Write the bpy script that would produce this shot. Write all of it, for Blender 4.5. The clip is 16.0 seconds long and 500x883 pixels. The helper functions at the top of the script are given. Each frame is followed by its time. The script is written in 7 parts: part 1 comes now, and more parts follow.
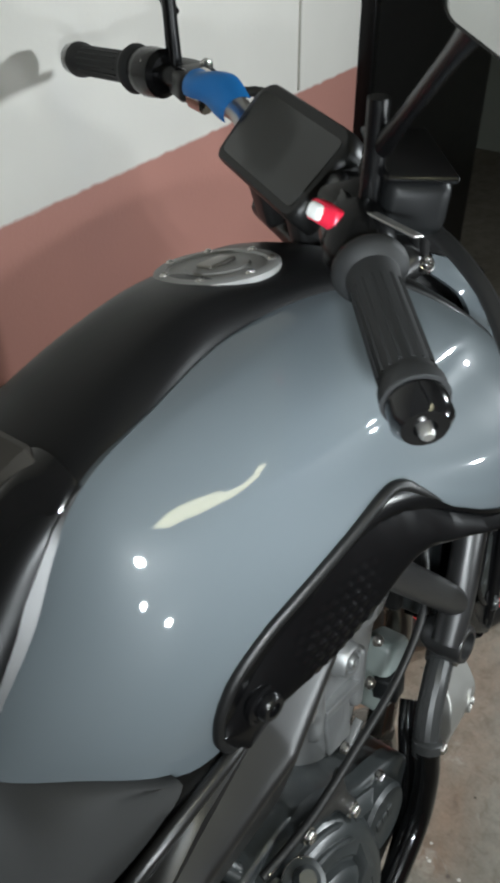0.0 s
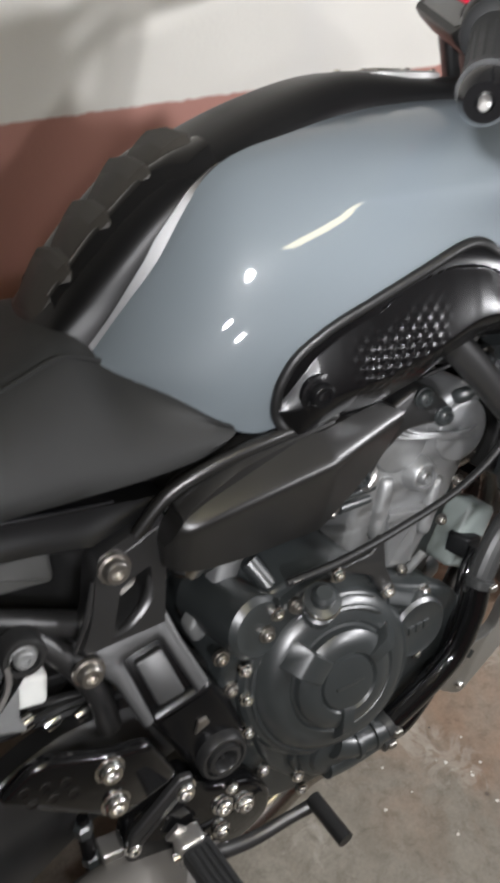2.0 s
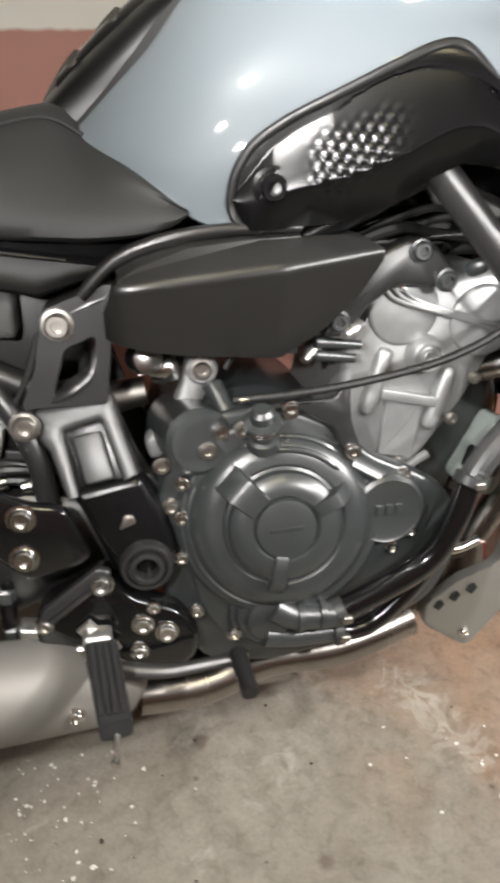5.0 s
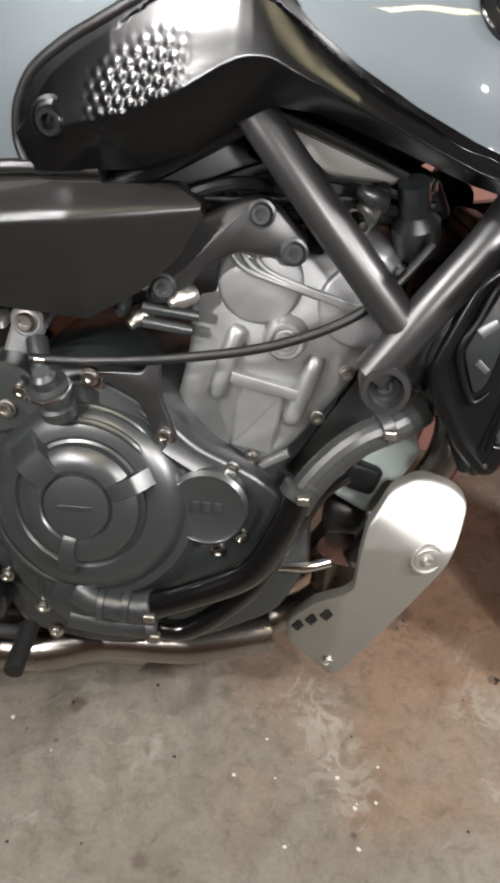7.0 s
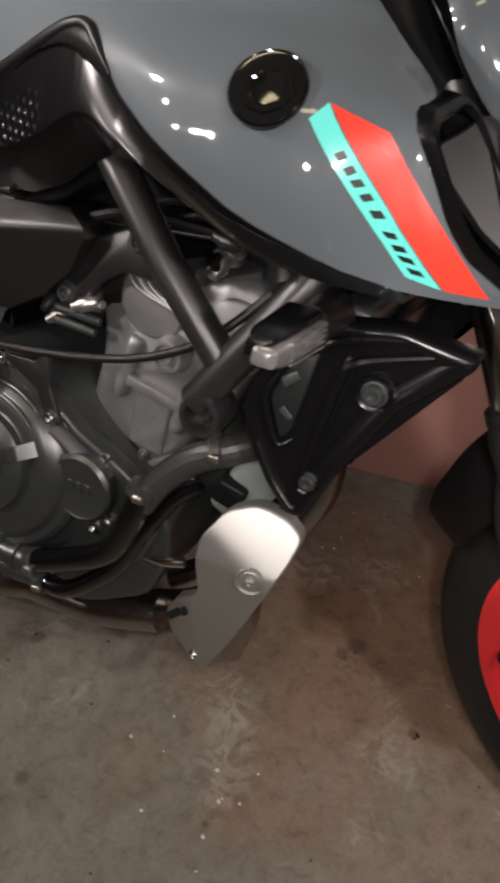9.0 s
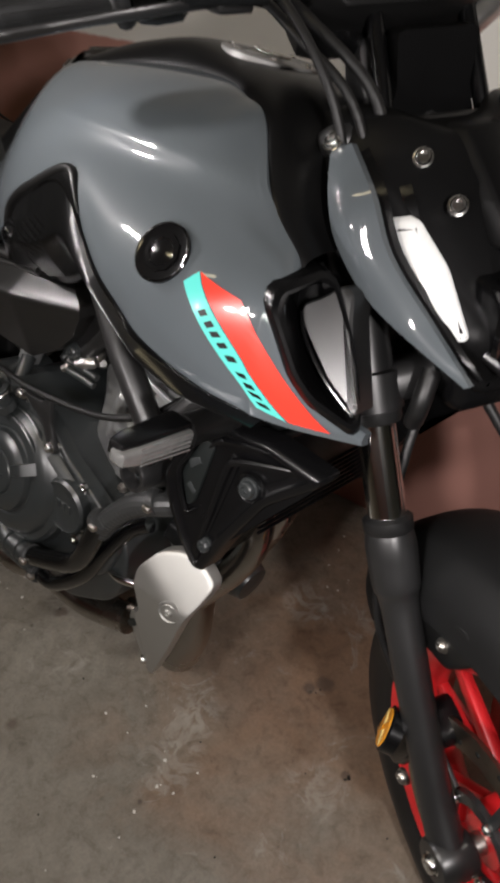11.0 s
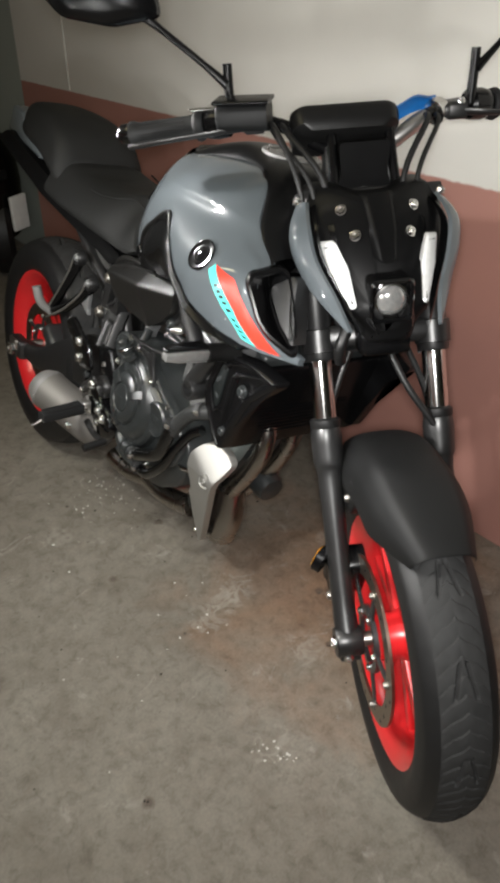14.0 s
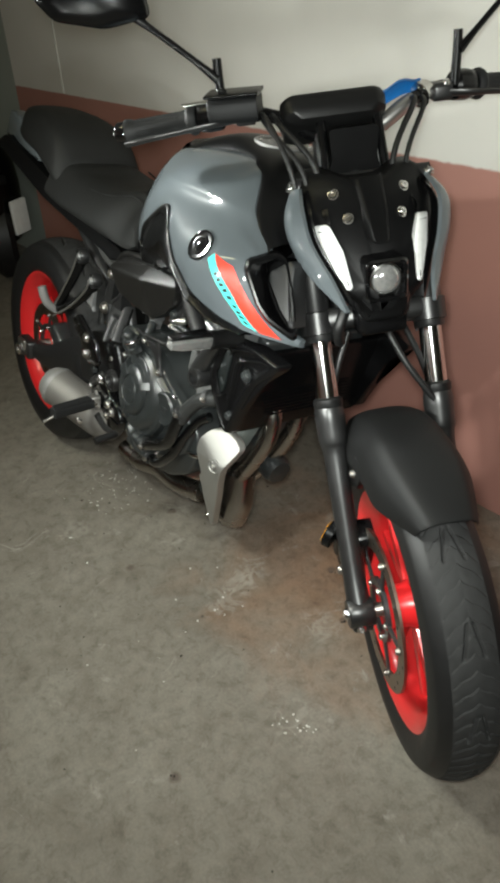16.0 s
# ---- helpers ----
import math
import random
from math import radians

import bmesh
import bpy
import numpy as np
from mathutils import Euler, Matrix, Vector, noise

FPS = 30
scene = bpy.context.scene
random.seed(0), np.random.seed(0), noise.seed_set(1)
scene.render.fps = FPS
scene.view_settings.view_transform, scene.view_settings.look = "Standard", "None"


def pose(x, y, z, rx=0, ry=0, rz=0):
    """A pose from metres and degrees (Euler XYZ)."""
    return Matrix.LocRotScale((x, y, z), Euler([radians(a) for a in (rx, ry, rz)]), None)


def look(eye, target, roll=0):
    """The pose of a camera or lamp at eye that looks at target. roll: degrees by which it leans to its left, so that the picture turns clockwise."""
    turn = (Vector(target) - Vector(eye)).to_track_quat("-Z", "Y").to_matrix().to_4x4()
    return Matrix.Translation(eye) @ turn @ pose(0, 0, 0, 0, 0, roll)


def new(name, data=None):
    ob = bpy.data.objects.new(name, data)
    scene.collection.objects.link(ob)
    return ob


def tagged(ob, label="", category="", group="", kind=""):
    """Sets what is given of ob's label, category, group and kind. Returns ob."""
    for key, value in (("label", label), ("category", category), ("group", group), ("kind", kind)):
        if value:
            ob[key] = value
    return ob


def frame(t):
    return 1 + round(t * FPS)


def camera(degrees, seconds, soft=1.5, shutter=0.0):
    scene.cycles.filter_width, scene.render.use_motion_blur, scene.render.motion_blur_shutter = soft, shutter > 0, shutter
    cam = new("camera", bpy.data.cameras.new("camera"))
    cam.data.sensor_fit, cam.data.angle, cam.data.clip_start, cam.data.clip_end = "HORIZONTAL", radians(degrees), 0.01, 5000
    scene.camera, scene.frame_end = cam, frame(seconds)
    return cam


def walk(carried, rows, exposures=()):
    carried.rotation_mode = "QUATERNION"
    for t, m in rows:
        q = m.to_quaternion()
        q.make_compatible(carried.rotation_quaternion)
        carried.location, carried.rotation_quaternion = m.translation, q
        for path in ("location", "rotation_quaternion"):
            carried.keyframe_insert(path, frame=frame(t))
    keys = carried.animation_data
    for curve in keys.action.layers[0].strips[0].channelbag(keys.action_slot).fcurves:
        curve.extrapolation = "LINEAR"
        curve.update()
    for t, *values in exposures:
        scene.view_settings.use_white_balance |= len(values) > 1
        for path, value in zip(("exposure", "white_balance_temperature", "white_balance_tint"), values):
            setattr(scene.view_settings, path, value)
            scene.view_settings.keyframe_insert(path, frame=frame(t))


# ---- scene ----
cam = camera(37.7, 16.0, soft=3.6, shutter=0.5)
PATH = [
    (0, (0.444, -0.214, 1.292), (1.641, 0.769, 0.026), -1.4),
    (0.2, (0.466, -0.240, 1.269), (1.593, 0.823, 0.005), -3.2),
    (0.3, (0.465, -0.250, 1.251), (1.543, 0.843, -0.031), -2.5),
    (0.5, (0.449, -0.279, 1.224), (1.443, 0.88, -0.068), -1.3),
    (1, (0.428, -0.378, 1.214), (1.293, 0.875, -0.083), -2.4),
    (1.5, (0.395, -0.436, 1.201), (1.23, 0.867, -0.066), -1.8),
    (2, (0.342, -0.462, 1.149), (1.18, 0.901, -0.051), 1.3),
    (2.5, (0.284, -0.506, 1.091), (1.03, 0.914, -0.103), 0.7),
    (3, (0.244, -0.525, 1.04), (0.892, 0.91, -0.194), 1.1),
    (3.5, (0.272, -0.562, 0.991), (0.873, 0.929, -0.198), 2.9),
    (4, (0.327, -0.601, 0.967), (0.853, 0.979, -0.14), 2.3),
    (4.5, (0.418, -0.647, 0.951), (0.866, 0.989, -0.108), 1.3),
    (5, (0.531, -0.689, 0.949), (0.863, 0.974, -0.112), 1.1),
    (5.2, (0.569, -0.703, 0.959), (0.888, 0.962, -0.102), 1.8),
    (7.3, (0.929, -0.616, 0.924), (0.7, 0.992, -0.244), 1.0),
    (7.5, (0.955, -0.618, 0.924), (0.662, 0.982, -0.24), 0.8),
    (8, (1.084, -0.595, 0.918), (0.544, 0.956, -0.223), 1.1),
    (8.5, (1.176, -0.588, 0.933), (0.513, 0.886, -0.246), 0.6),
    (9, (1.233, -0.572, 0.989), (0.557, 0.89, -0.197), 2.1),
    (9.5, (1.298, -0.497, 0.99), (0.488, 0.83, -0.268), -1.0),
    (10, (1.334, -0.477, 1.04), (0.493, 0.807, -0.242), 0.2),
    (10.2, (1.351, -0.48, 1.068), (0.505, 0.799, -0.217), 0.7),
    (12.3, (1.775, -0.578, 1.231), (0.449, 0.481, 0.172), 5.7),
    (12.5, (1.829, -0.606, 1.245), (0.517, 0.45, 0.167), 4.8),
    (13, (1.94, -0.653, 1.272), (0.579, 0.374, 0.226), 3.2),
    (13.5, (1.993, -0.673, 1.285), (0.636, 0.328, 0.208), 1.9),
    (14, (2.053, -0.693, 1.296), (0.668, 0.253, 0.207), -0.0),
    (14.5, (2.088, -0.723, 1.298), (0.695, 0.198, 0.198), -0.9),
    (15, (2.108, -0.719, 1.306), (0.746, 0.256, 0.213), -1.6),
    (15.5, (2.101, -0.719, 1.3), (0.719, 0.214, 0.195), -2.3),
    (16, (2.095, -0.716, 1.301), (0.702, 0.204, 0.2), -3.2),
]
LEVELS = [(0, 0.44, 5850, 3), (1, 0.46, 5880, 6), (2, 0.82, 6150, 11), (2.5, 1.10, 6350, 13), (3, 1.66, 6550, 13), (4, 1.66, 6480, 11), (5.2, 1.56, 6450, 10), (7.3, 1.22, 6420, 11), (8.2, 0.86, 6650, 13),
          (9, -0.04, 6800, 17), (10.2, -0.18, 6650, 14), (12.3, 0.64, 6480, 14), (13.2, 0.72, 6450, 11), (14, 0.68, 6430, 8), (16, 0.66, 6350, 0)]
walk(cam, [(t, look(eye, target, roll)) for t, eye, target, roll in PATH], LEVELS)

# ---- light ----
LEAN_LEFT = 10.8      # the side stand lets the bike lean away from the viewer
STEER = 30.5          # bars turned to the right
world = bpy.data.worlds.new("garage_air")
world.use_nodes = True
world.node_tree.nodes["Background"].inputs[0].default_value = (0.9, 0.93, 1.0, 1)
world.node_tree.nodes["Background"].inputs[1].default_value = 0.02
scene.world = world


def area_lamp(name, eye, target, size, power, color, spread=180):
    data = bpy.data.lights.new(name, "AREA")
    data.shape, data.size, data.energy, data.color = "DISK", size, power, color
    data.spread = radians(spread)
    ob = new(name, data)
    ob.matrix_world = look(eye, target)
    return ob


TORCH = (1.0, 0.97, 0.94)     # the viewer's own torch, at the places it is held
area_lamp("torch_lamp", (0.46, -0.28, 1.17), (0.93, 0.08, 0.89), 0.035, 0.86, TORCH, 80)
area_lamp("torch_lamp", (0.29, -0.50, 1.10), (0.62, 0.1, 0.60), 0.035, 0.75, TORCH, 140)
area_lamp("torch_lamp", (0.37, -0.63, 0.98), (0.60, 0.0, 0.40), 0.035, 1.4, TORCH, 140)
area_lamp("torch_lamp", (1.00, -0.61, 0.93), (0.80, 0.1, 0.40), 0.035, 1.1, TORCH)
area_lamp("torch_lamp", (1.24, -0.55, 0.98), (1.0, 0.3, 0.30), 0.035, 1.3, TORCH)
area_lamp("torch_lamp", (1.28, -0.51, 1.00), (1.30, 0.45, 0.25), 0.035, 0.6, TORCH, 70)
area_lamp("torch_lamp", (2.08, -0.72, 1.32), (0.95, 0.40, 0.85), 0.09, 12.0, TORCH)
tube = area_lamp("ceiling_lamp", (0.62, -1.20, 2.47), (0.62, -1.10, 0.0), 0.10, 4.2, (1.0, 0.87, 0.54))
tube.data.shape, tube.data.size, tube.data.size_y = "RECTANGLE", 0.80, 0.18
tube.matrix_world = pose(0.62, -1.20, 2.47, 0, 0, 35)


# ---- materials ----
def material(name, color, rough=0.5, metal=0.0, vary=0.12, scale=30.0, bump=0.0, bump_scale=400.0, coat=0.0, rough_vary=0.1, spec=0.5):
    """A painted, moulded or metal surface with grain at two scales."""
    m = bpy.data.materials.new(name)
    m.use_nodes = True
    nt = m.node_tree
    b = nt.nodes["Principled BSDF"]
    b.inputs["Metallic"].default_value = metal
    b.inputs["Coat Weight"].default_value = coat
    b.inputs["Coat Roughness"].default_value = 0.04
    b.inputs["Specular IOR Level"].default_value = spec
    tc = nt.nodes.new("ShaderNodeTexCoord")
    big = nt.nodes.new("ShaderNodeTexNoise")
    big.inputs["Scale"].default_value, big.inputs["Detail"].default_value = scale, 6
    fine = nt.nodes.new("ShaderNodeTexNoise")
    fine.inputs["Scale"].default_value, fine.inputs["Detail"].default_value = bump_scale, 3
    nt.links.new(tc.outputs["Object"], big.inputs["Vector"])
    nt.links.new(tc.outputs["Object"], fine.inputs["Vector"])
    ramp = nt.nodes.new("ShaderNodeMix")
    ramp.data_type = "RGBA"
    ramp.inputs[6].default_value = (*[c * (1 - vary) for c in color], 1)
    ramp.inputs[7].default_value = (*[min(1, c * (1 + vary)) for c in color], 1)
    nt.links.new(big.outputs["Fac"], ramp.inputs[0])
    nt.links.new(ramp.outputs[2], b.inputs["Base Color"])
    mr = nt.nodes.new("ShaderNodeMapRange")
    mr.inputs[3].default_value, mr.inputs[4].default_value = max(0.02, rough * (1 - rough_vary)), min(1, rough * (1 + rough_vary))
    nt.links.new(big.outputs["Fac"], mr.inputs[0])
    nt.links.new(mr.outputs[0], b.inputs["Roughness"])
    if bump:
        bp = nt.nodes.new("ShaderNodeBump")
        bp.inputs["Strength"].default_value, bp.inputs["Distance"].default_value = bump, 0.00012
        nt.links.new(fine.outputs["Fac"], bp.inputs["Height"])
        nt.links.new(bp.outputs[0], b.inputs["Normal"])
    return m


PAINT = material("blue_grey_paint", (0.092, 0.106, 0.116), 0.38, 0.0, 0.05, 6, coat=1.0, bump=0.02, bump_scale=900, spec=0.1)
GLOSS = material("gloss_black_plastic", (0.0035, 0.0035, 0.0038), 0.12, 0, 0.1, coat=0.6, spec=0.5)
SATIN = material("satin_black_plastic", (0.0035, 0.0035, 0.0038), 0.26, 0, 0.15, bump=0.2, bump_scale=1400, spec=0.3)
PANEL = material("satin_moulded_panel", (0.0020, 0.0020, 0.0022), 0.23, 0, 0.15, bump=0.12, bump_scale=1400, spec=0.34)
TANKTOP = material("soft_black_tank_cover", (0.004, 0.004, 0.0042), 0.36, 0, 0.2, 12, bump=0.3, bump_scale=260, spec=0.25, rough_vary=0.35)
MASKP = material("dull_black_mask", (0.0045, 0.0045, 0.0047), 0.40, 0, 0.15, bump=0.3, bump_scale=1400, spec=0.14)
MATTE = material("grained_black_plastic", (0.007, 0.007, 0.007), 0.38, 0, 0.2, bump=0.5, bump_scale=1600, spec=0.35)
DUCT = material("satin_duct_plastic", (0.0085, 0.0082, 0.0078), 0.33, 0, 0.2, bump=0.25, bump_scale=1600, spec=0.6)
GUARD = material("grained_mudguard_plastic", (0.0062, 0.0064, 0.0066), 0.55, 0, 0.2, bump=0.6, bump_scale=1300, spec=0.3)
GRIPR = material("worn_grip_rubber", (0.015, 0.0155, 0.016), 0.62, 0, 0.25, 70, bump=0.6, bump_scale=900, spec=0.35)
PADM = material("stippled_tank_pad", (0.030, 0.027, 0.023), 0.55, 0, 0.35, 35, bump=1.0, bump_scale=500, spec=0.35)
SLEEVE = material("grey_hose_sleeve", (0.034, 0.035, 0.035), 0.36, 0.15, 0.2, 50, bump=0.4, bump_scale=800)
TRAY = material("dull_grey_tray_plastic", (0.055, 0.055, 0.053), 0.6, 0, 0.2, 30, bump=0.4, bump_scale=700)
VINYL = material("seat_vinyl", (0.0145, 0.0148, 0.0145), 0.58, 0, 0.15, 40, bump=1.0, bump_scale=1100, spec=0.25)
RUBBER = material("rubber", (0.007, 0.007, 0.0072), 0.46, 0, 0.2, 60, bump=0.5, bump_scale=900)
TREAD = material("dusty_tread_rubber", (0.030, 0.030, 0.030), 0.72, 0, 0.4, 55, bump=0.6, bump_scale=700, spec=0.3)
TYRE = material("tyre_rubber", (0.0085, 0.0085, 0.0088), 0.52, 0, 0.3, 45, bump=0.5, bump_scale=700)
FRAME = material("satin_black_frame_paint", (0.0125, 0.0125, 0.0128), 0.36, 0.0, 0.12, bump=0.15, bump_scale=900, spec=0.8)
# Lighter copy of the frame paint: sheen put into the bracket's raised face.
CASTING_LIT = material("lit_black_casting", (0.019, 0.0195, 0.020), 0.45, 0.0, 0.12, bump=0.15, bump_scale=900, spec=0.8)
CASE = material("dark_engine_paint", (0.0215, 0.0245, 0.0252), 0.33, 0.0, 0.15, 50, bump=0.35, bump_scale=1100, spec=0.9)
CYL = material("grey_cast_aluminium", (0.32, 0.325, 0.326), 0.44, 0.7, 0.15, 60, bump=0.5, bump_scale=1000)
ALU = material("silver_aluminium", (0.55, 0.54, 0.52), 0.34, 0.95, 0.12, 50, bump=0.2)
CHROME = material("bright_steel", (0.72, 0.71, 0.69), 0.18, 1.0, 0.1, 80)
FORKCHROME = material("hard_chrome", (0.70, 0.69, 0.67), 0.13, 1.0, 0.05, 40)
STEEL = material("worn_steel", (0.42, 0.40, 0.37), 0.36, 1.0, 0.25, 40, bump=0.2)
HEADER = material("heat_tinted_exhaust_steel", (0.35, 0.325, 0.30), 0.27, 1.0, 0.35, 16, bump=0.15)
MUFF = material("brushed_muffler_steel", (0.20, 0.190, 0.176), 0.60, 0.6, 0.1, 30, bump=0.25, bump_scale=1500)
SHIELD = material("satin_silver_shield", (0.40, 0.395, 0.375), 0.48, 0.85, 0.06, 40, bump=0.2, bump_scale=1500)
RED = material("red_rim_paint", (0.72, 0.022, 0.026), 0.3, 0, 0.08, 20, coat=0.5)
DISC = material("brake_disc_steel", (0.30, 0.26, 0.21), 0.35, 1.0, 0.2, 90, bump=0.2)
CYAN = material("cyan_film", (0.10, 0.62, 0.55), 0.3, 0, 0.04, 20, coat=0.5)
REDFILM = material("red_film", (0.85, 0.050, 0.030), 0.3, 0, 0.04, 20, coat=0.5)
# Ink of the printed bars; also the painted shade in holes and openings.
INK_AND_SHADE = material("dark_print_and_hole_shade", (0.007, 0.009, 0.009), 0.4)
BLUE = material("blue_tape", (0.012, 0.15, 0.46), 0.45, 0, 0.15, 40, bump=0.3)
SWITCH = material("red_switch", (0.75, 0.02, 0.06), 0.3)
PALEP = material("pale_translucent_plastic", (0.19, 0.215, 0.205), 0.38)
WHITEP = material("white_plastic", (0.75, 0.76, 0.74), 0.4)
LENS = material("pale_lamp_lens", (0.9, 0.91, 0.9), 0.15, 0, 0.1, 120, coat=0.8)
AMBER = material("amber_reflector", (0.55, 0.22, 0.01), 0.2, 0, 0.2, 150, coat=0.6)
PALEAMB = material("pale_amber_facet", (0.95, 0.72, 0.25), 0.15, 0, 0.1, 150, coat=1.0)
RUSTRED = material("seep_red_hose", (0.45, 0.03, 0.04), 0.4)
SMOKE = material("smoked_reservoir", (0.007, 0.0075, 0.008), 0.42, coat=0.0, spec=0.22)
PROJ = material("projector_glass", (0.55, 0.55, 0.54), 0.12, 0.7, 0.3, 200, coat=1.0)
CLEAR = material("clear_ribbed_lens", (0.22, 0.22, 0.215), 0.18, 0.45, 0.3, 90, coat=1.0)
SILVERP = material("silver_paint", (0.22, 0.217, 0.21), 0.42, 0.15, 0.08, 40, bump=0.2)
GLASS = material("mirror_glass", (0.8, 0.82, 0.82), 0.03, 1.0, 0.02)
SCREEN = material("dark_display", (0.006, 0.0075, 0.008), 0.2, coat=0.3)


# ---- building tools ----
def rounded(poly, r=0.006, n=3):
    """A 2D outline with its corners rounded."""
    out = []
    for i, p in enumerate(poly):
        p, a, b = Vector(p), Vector(poly[i - 1]), Vector(poly[(i + 1) % len(poly)])
        da, db = a - p, b - p
        k = min(r, da.length * 0.45, db.length * 0.45)
        s, e = p + da.normalized() * k, p + db.normalized() * k
        for j in range(n + 1):
            t = j / n
            out.append(((1 - t) ** 2 * s + 2 * t * (1 - t) * p + t * t * e)[:])
    return out


def inset(poly, d):
    """The outline drawn in by d."""
    n = len(poly)
    area = sum(poly[i][0] * poly[(i + 1) % n][1] - poly[(i + 1) % n][0] * poly[i][1] for i in range(n))
    sg, out = (1 if area > 0 else -1), []
    for i in range(n):
        p, a, b = Vector(poly[i]), Vector(poly[i - 1]), Vector(poly[(i + 1) % n])
        e1, e2 = (p - a), (b - p)
        if e1.length < 1e-7 or e2.length < 1e-7:
            out.append(p[:])
            continue
        e1.normalize(), e2.normalize()
        nn = Vector((-e1.y - e2.y, e1.x + e2.x))
        nn = nn.normalized() if nn.length > 1e-6 else Vector((-e1.y, e1.x))
        c = max(0.45, nn.dot(Vector((-e1.y, e1.x))))
        out.append((p + nn * (sg * d / c))[:])
    return out


def spline(pts, n=6):
    """Points on a smooth line through pts."""
    pts = [Vector(p) for p in pts]
    if len(pts) < 3 or n < 2:
        return pts
    out = []
    for i in range(len(pts) - 1):
        p0, p1, p2, p3 = pts[max(i - 1, 0)], pts[i], pts[i + 1], pts[min(i + 2, len(pts) - 1)]
        for j in range(n):
            t = j / n
            out.append(0.5 * (2 * p1 + (p2 - p0) * t + (2 * p0 - 5 * p1 + 4 * p2 - p3) * t * t + (3 * p1 - p0 - 3 * p2 + p3) * t ** 3))
    return out + [pts[-1]]


class Geo:
    """Collects the faces of one mesh; m: a pose laid on all that is added."""

    def __init__(self, m=None):
        self.v, self.f, self.m = [], [], m

    def add(self, verts, faces, m=None):
        base = len(self.v)
        for p in verts:
            p = Vector(p)
            if m is not None:
                p = m @ p
            if self.m is not None:
                p = self.m @ p
            self.v.append(p[:])
        self.f += [tuple(i + base for i in f) for f in faces]
        return self

    def rings(self, rings, cap=(True, True), loop=True, m=None):
        n, verts, faces = len(rings[0]), [p for r in rings for p in r], []
        for k in range(len(rings) - 1):
            for i in range(n if loop else n - 1):
                j = (i + 1) % n
                faces.append((k * n + i, k * n + j, (k + 1) * n + j, (k + 1) * n + i))
        if cap[0]:
            faces.append(tuple(range(n))[::-1])
        if cap[1]:
            faces.append(tuple((len(rings) - 1) * n + i for i in range(n)))
        return self.add(verts, faces, m)

    def tube(self, pts, r, seg=12, smooth=6, cap=True, flat=1.0):
        line = spline(pts, smooth)
        rad = r if isinstance(r, (list, tuple)) else [r] * len(pts)
        rr = np.interp(np.linspace(0, len(pts) - 1, len(line)), range(len(pts)), rad)
        side, rings = None, []
        for i, p in enumerate(line):
            d = (line[min(i + 1, len(line) - 1)] - line[max(i - 1, 0)]).normalized()
            if side is None:
                side = d.orthogonal().normalized()
            side = (side - d * side.dot(d)).normalized()
            up = d.cross(side)
            rings.append([p + (side * math.cos(a) + up * math.sin(a) * flat) * float(rr[i]) for a in np.linspace(0, 2 * math.pi, seg, endpoint=False)])
        return self.rings(rings, (cap, cap))

    def lathe(self, prof, o=(0, 0, 0), axis=(0, -1, 0), seg=24, cap=(True, True), start=0.0):
        """prof: radius and height along the axis."""
        q = Vector((0, 0, 1)).rotation_difference(Vector(axis).normalized())
        rings = []
        for r, h in prof:
            rings.append([Vector(o) + q @ Vector((r * math.cos(a), r * math.sin(a), h)) for a in np.linspace(start, start + 2 * math.pi, seg, endpoint=False)])
        return self.rings(rings, cap)

    def plate(self, poly, y0, y1, ch=0.003, r=0.006, m=None, dish=0.0):
        """An outline in x and z, from depth y0 to the shown face y1, with a chamfer round the shown face."""
        o = rounded(poly, r) if r else [tuple(p) for p in poly]
        d = 1 if y1 > y0 else -1
        lay = [(y0, o), (y1 - d * ch, o), (y1 - d * ch * 0.3, inset(o, ch * 0.4)), (y1, inset(o, ch * 1.1))]
        if dish:
            lay += [(y1, inset(o, ch * 1.1 + 0.006)), (y1 - d * dish, inset(o, ch * 1.1 + 0.009))]
        return self.rings([[(p[0], y, p[1]) for p in q] for y, q in lay], m=m)

    def box(self, c, size, rot=(0, 0, 0), ch=0.003):
        x, y, z = (s / 2 for s in size)
        return self.plate([(-x, -z), (x, -z), (x, z), (-x, z)], y, -y, ch, ch * 1.5, pose(*c, *rot))

    def bar(self, a, b, w, h, up=(0, 0, 1), taper=1.0, ch=0.002):
        """A bevelled bar from a to b, w wide and h high."""
        a, b = Vector(a), Vector(b)
        d = (b - a).normalized()
        s = d.cross(Vector(up)).normalized()
        u = s.cross(d)
        rings = []
        for p, k in ((a, 1.0), (b, taper)):
            sec = rounded([(-w * k / 2, -h * k / 2), (w * k / 2, -h * k / 2), (w * k / 2, h * k / 2), (-w * k / 2, h * k / 2)], ch, 2)
            rings.append([p + s * q[0] + u * q[1] for q in sec])
        return self.rings(rings)

    def shell(self, fn, nu, nv, back):
        """A sheet of fn(u, v) with its rim turned back by the vector back."""
        self.grid(fn, nu, nv)
        back = Vector(back)
        rim = [fn(i / nu, 0) for i in range(nu)] + [fn(1, j / nv) for j in range(nv)] + [fn(1 - i / nu, 1) for i in range(nu)] + [fn(0, 1 - j / nv) for j in range(nv)]
        return self.rings([rim, [Vector(p) + back for p in rim]], (False, True))

    def grid(self, fn, nu, nv, m=None):
        """A sheet of fn(u, v), both from 0 to 1."""
        verts = [fn(i / nu, j / nv) for i in range(nu + 1) for j in range(nv + 1)]
        k = nv + 1
        return self.add(verts, [(i * k + j, i * k + j + 1, (i + 1) * k + j + 1, (i + 1) * k + j) for i in range(nu) for j in range(nv)], m)


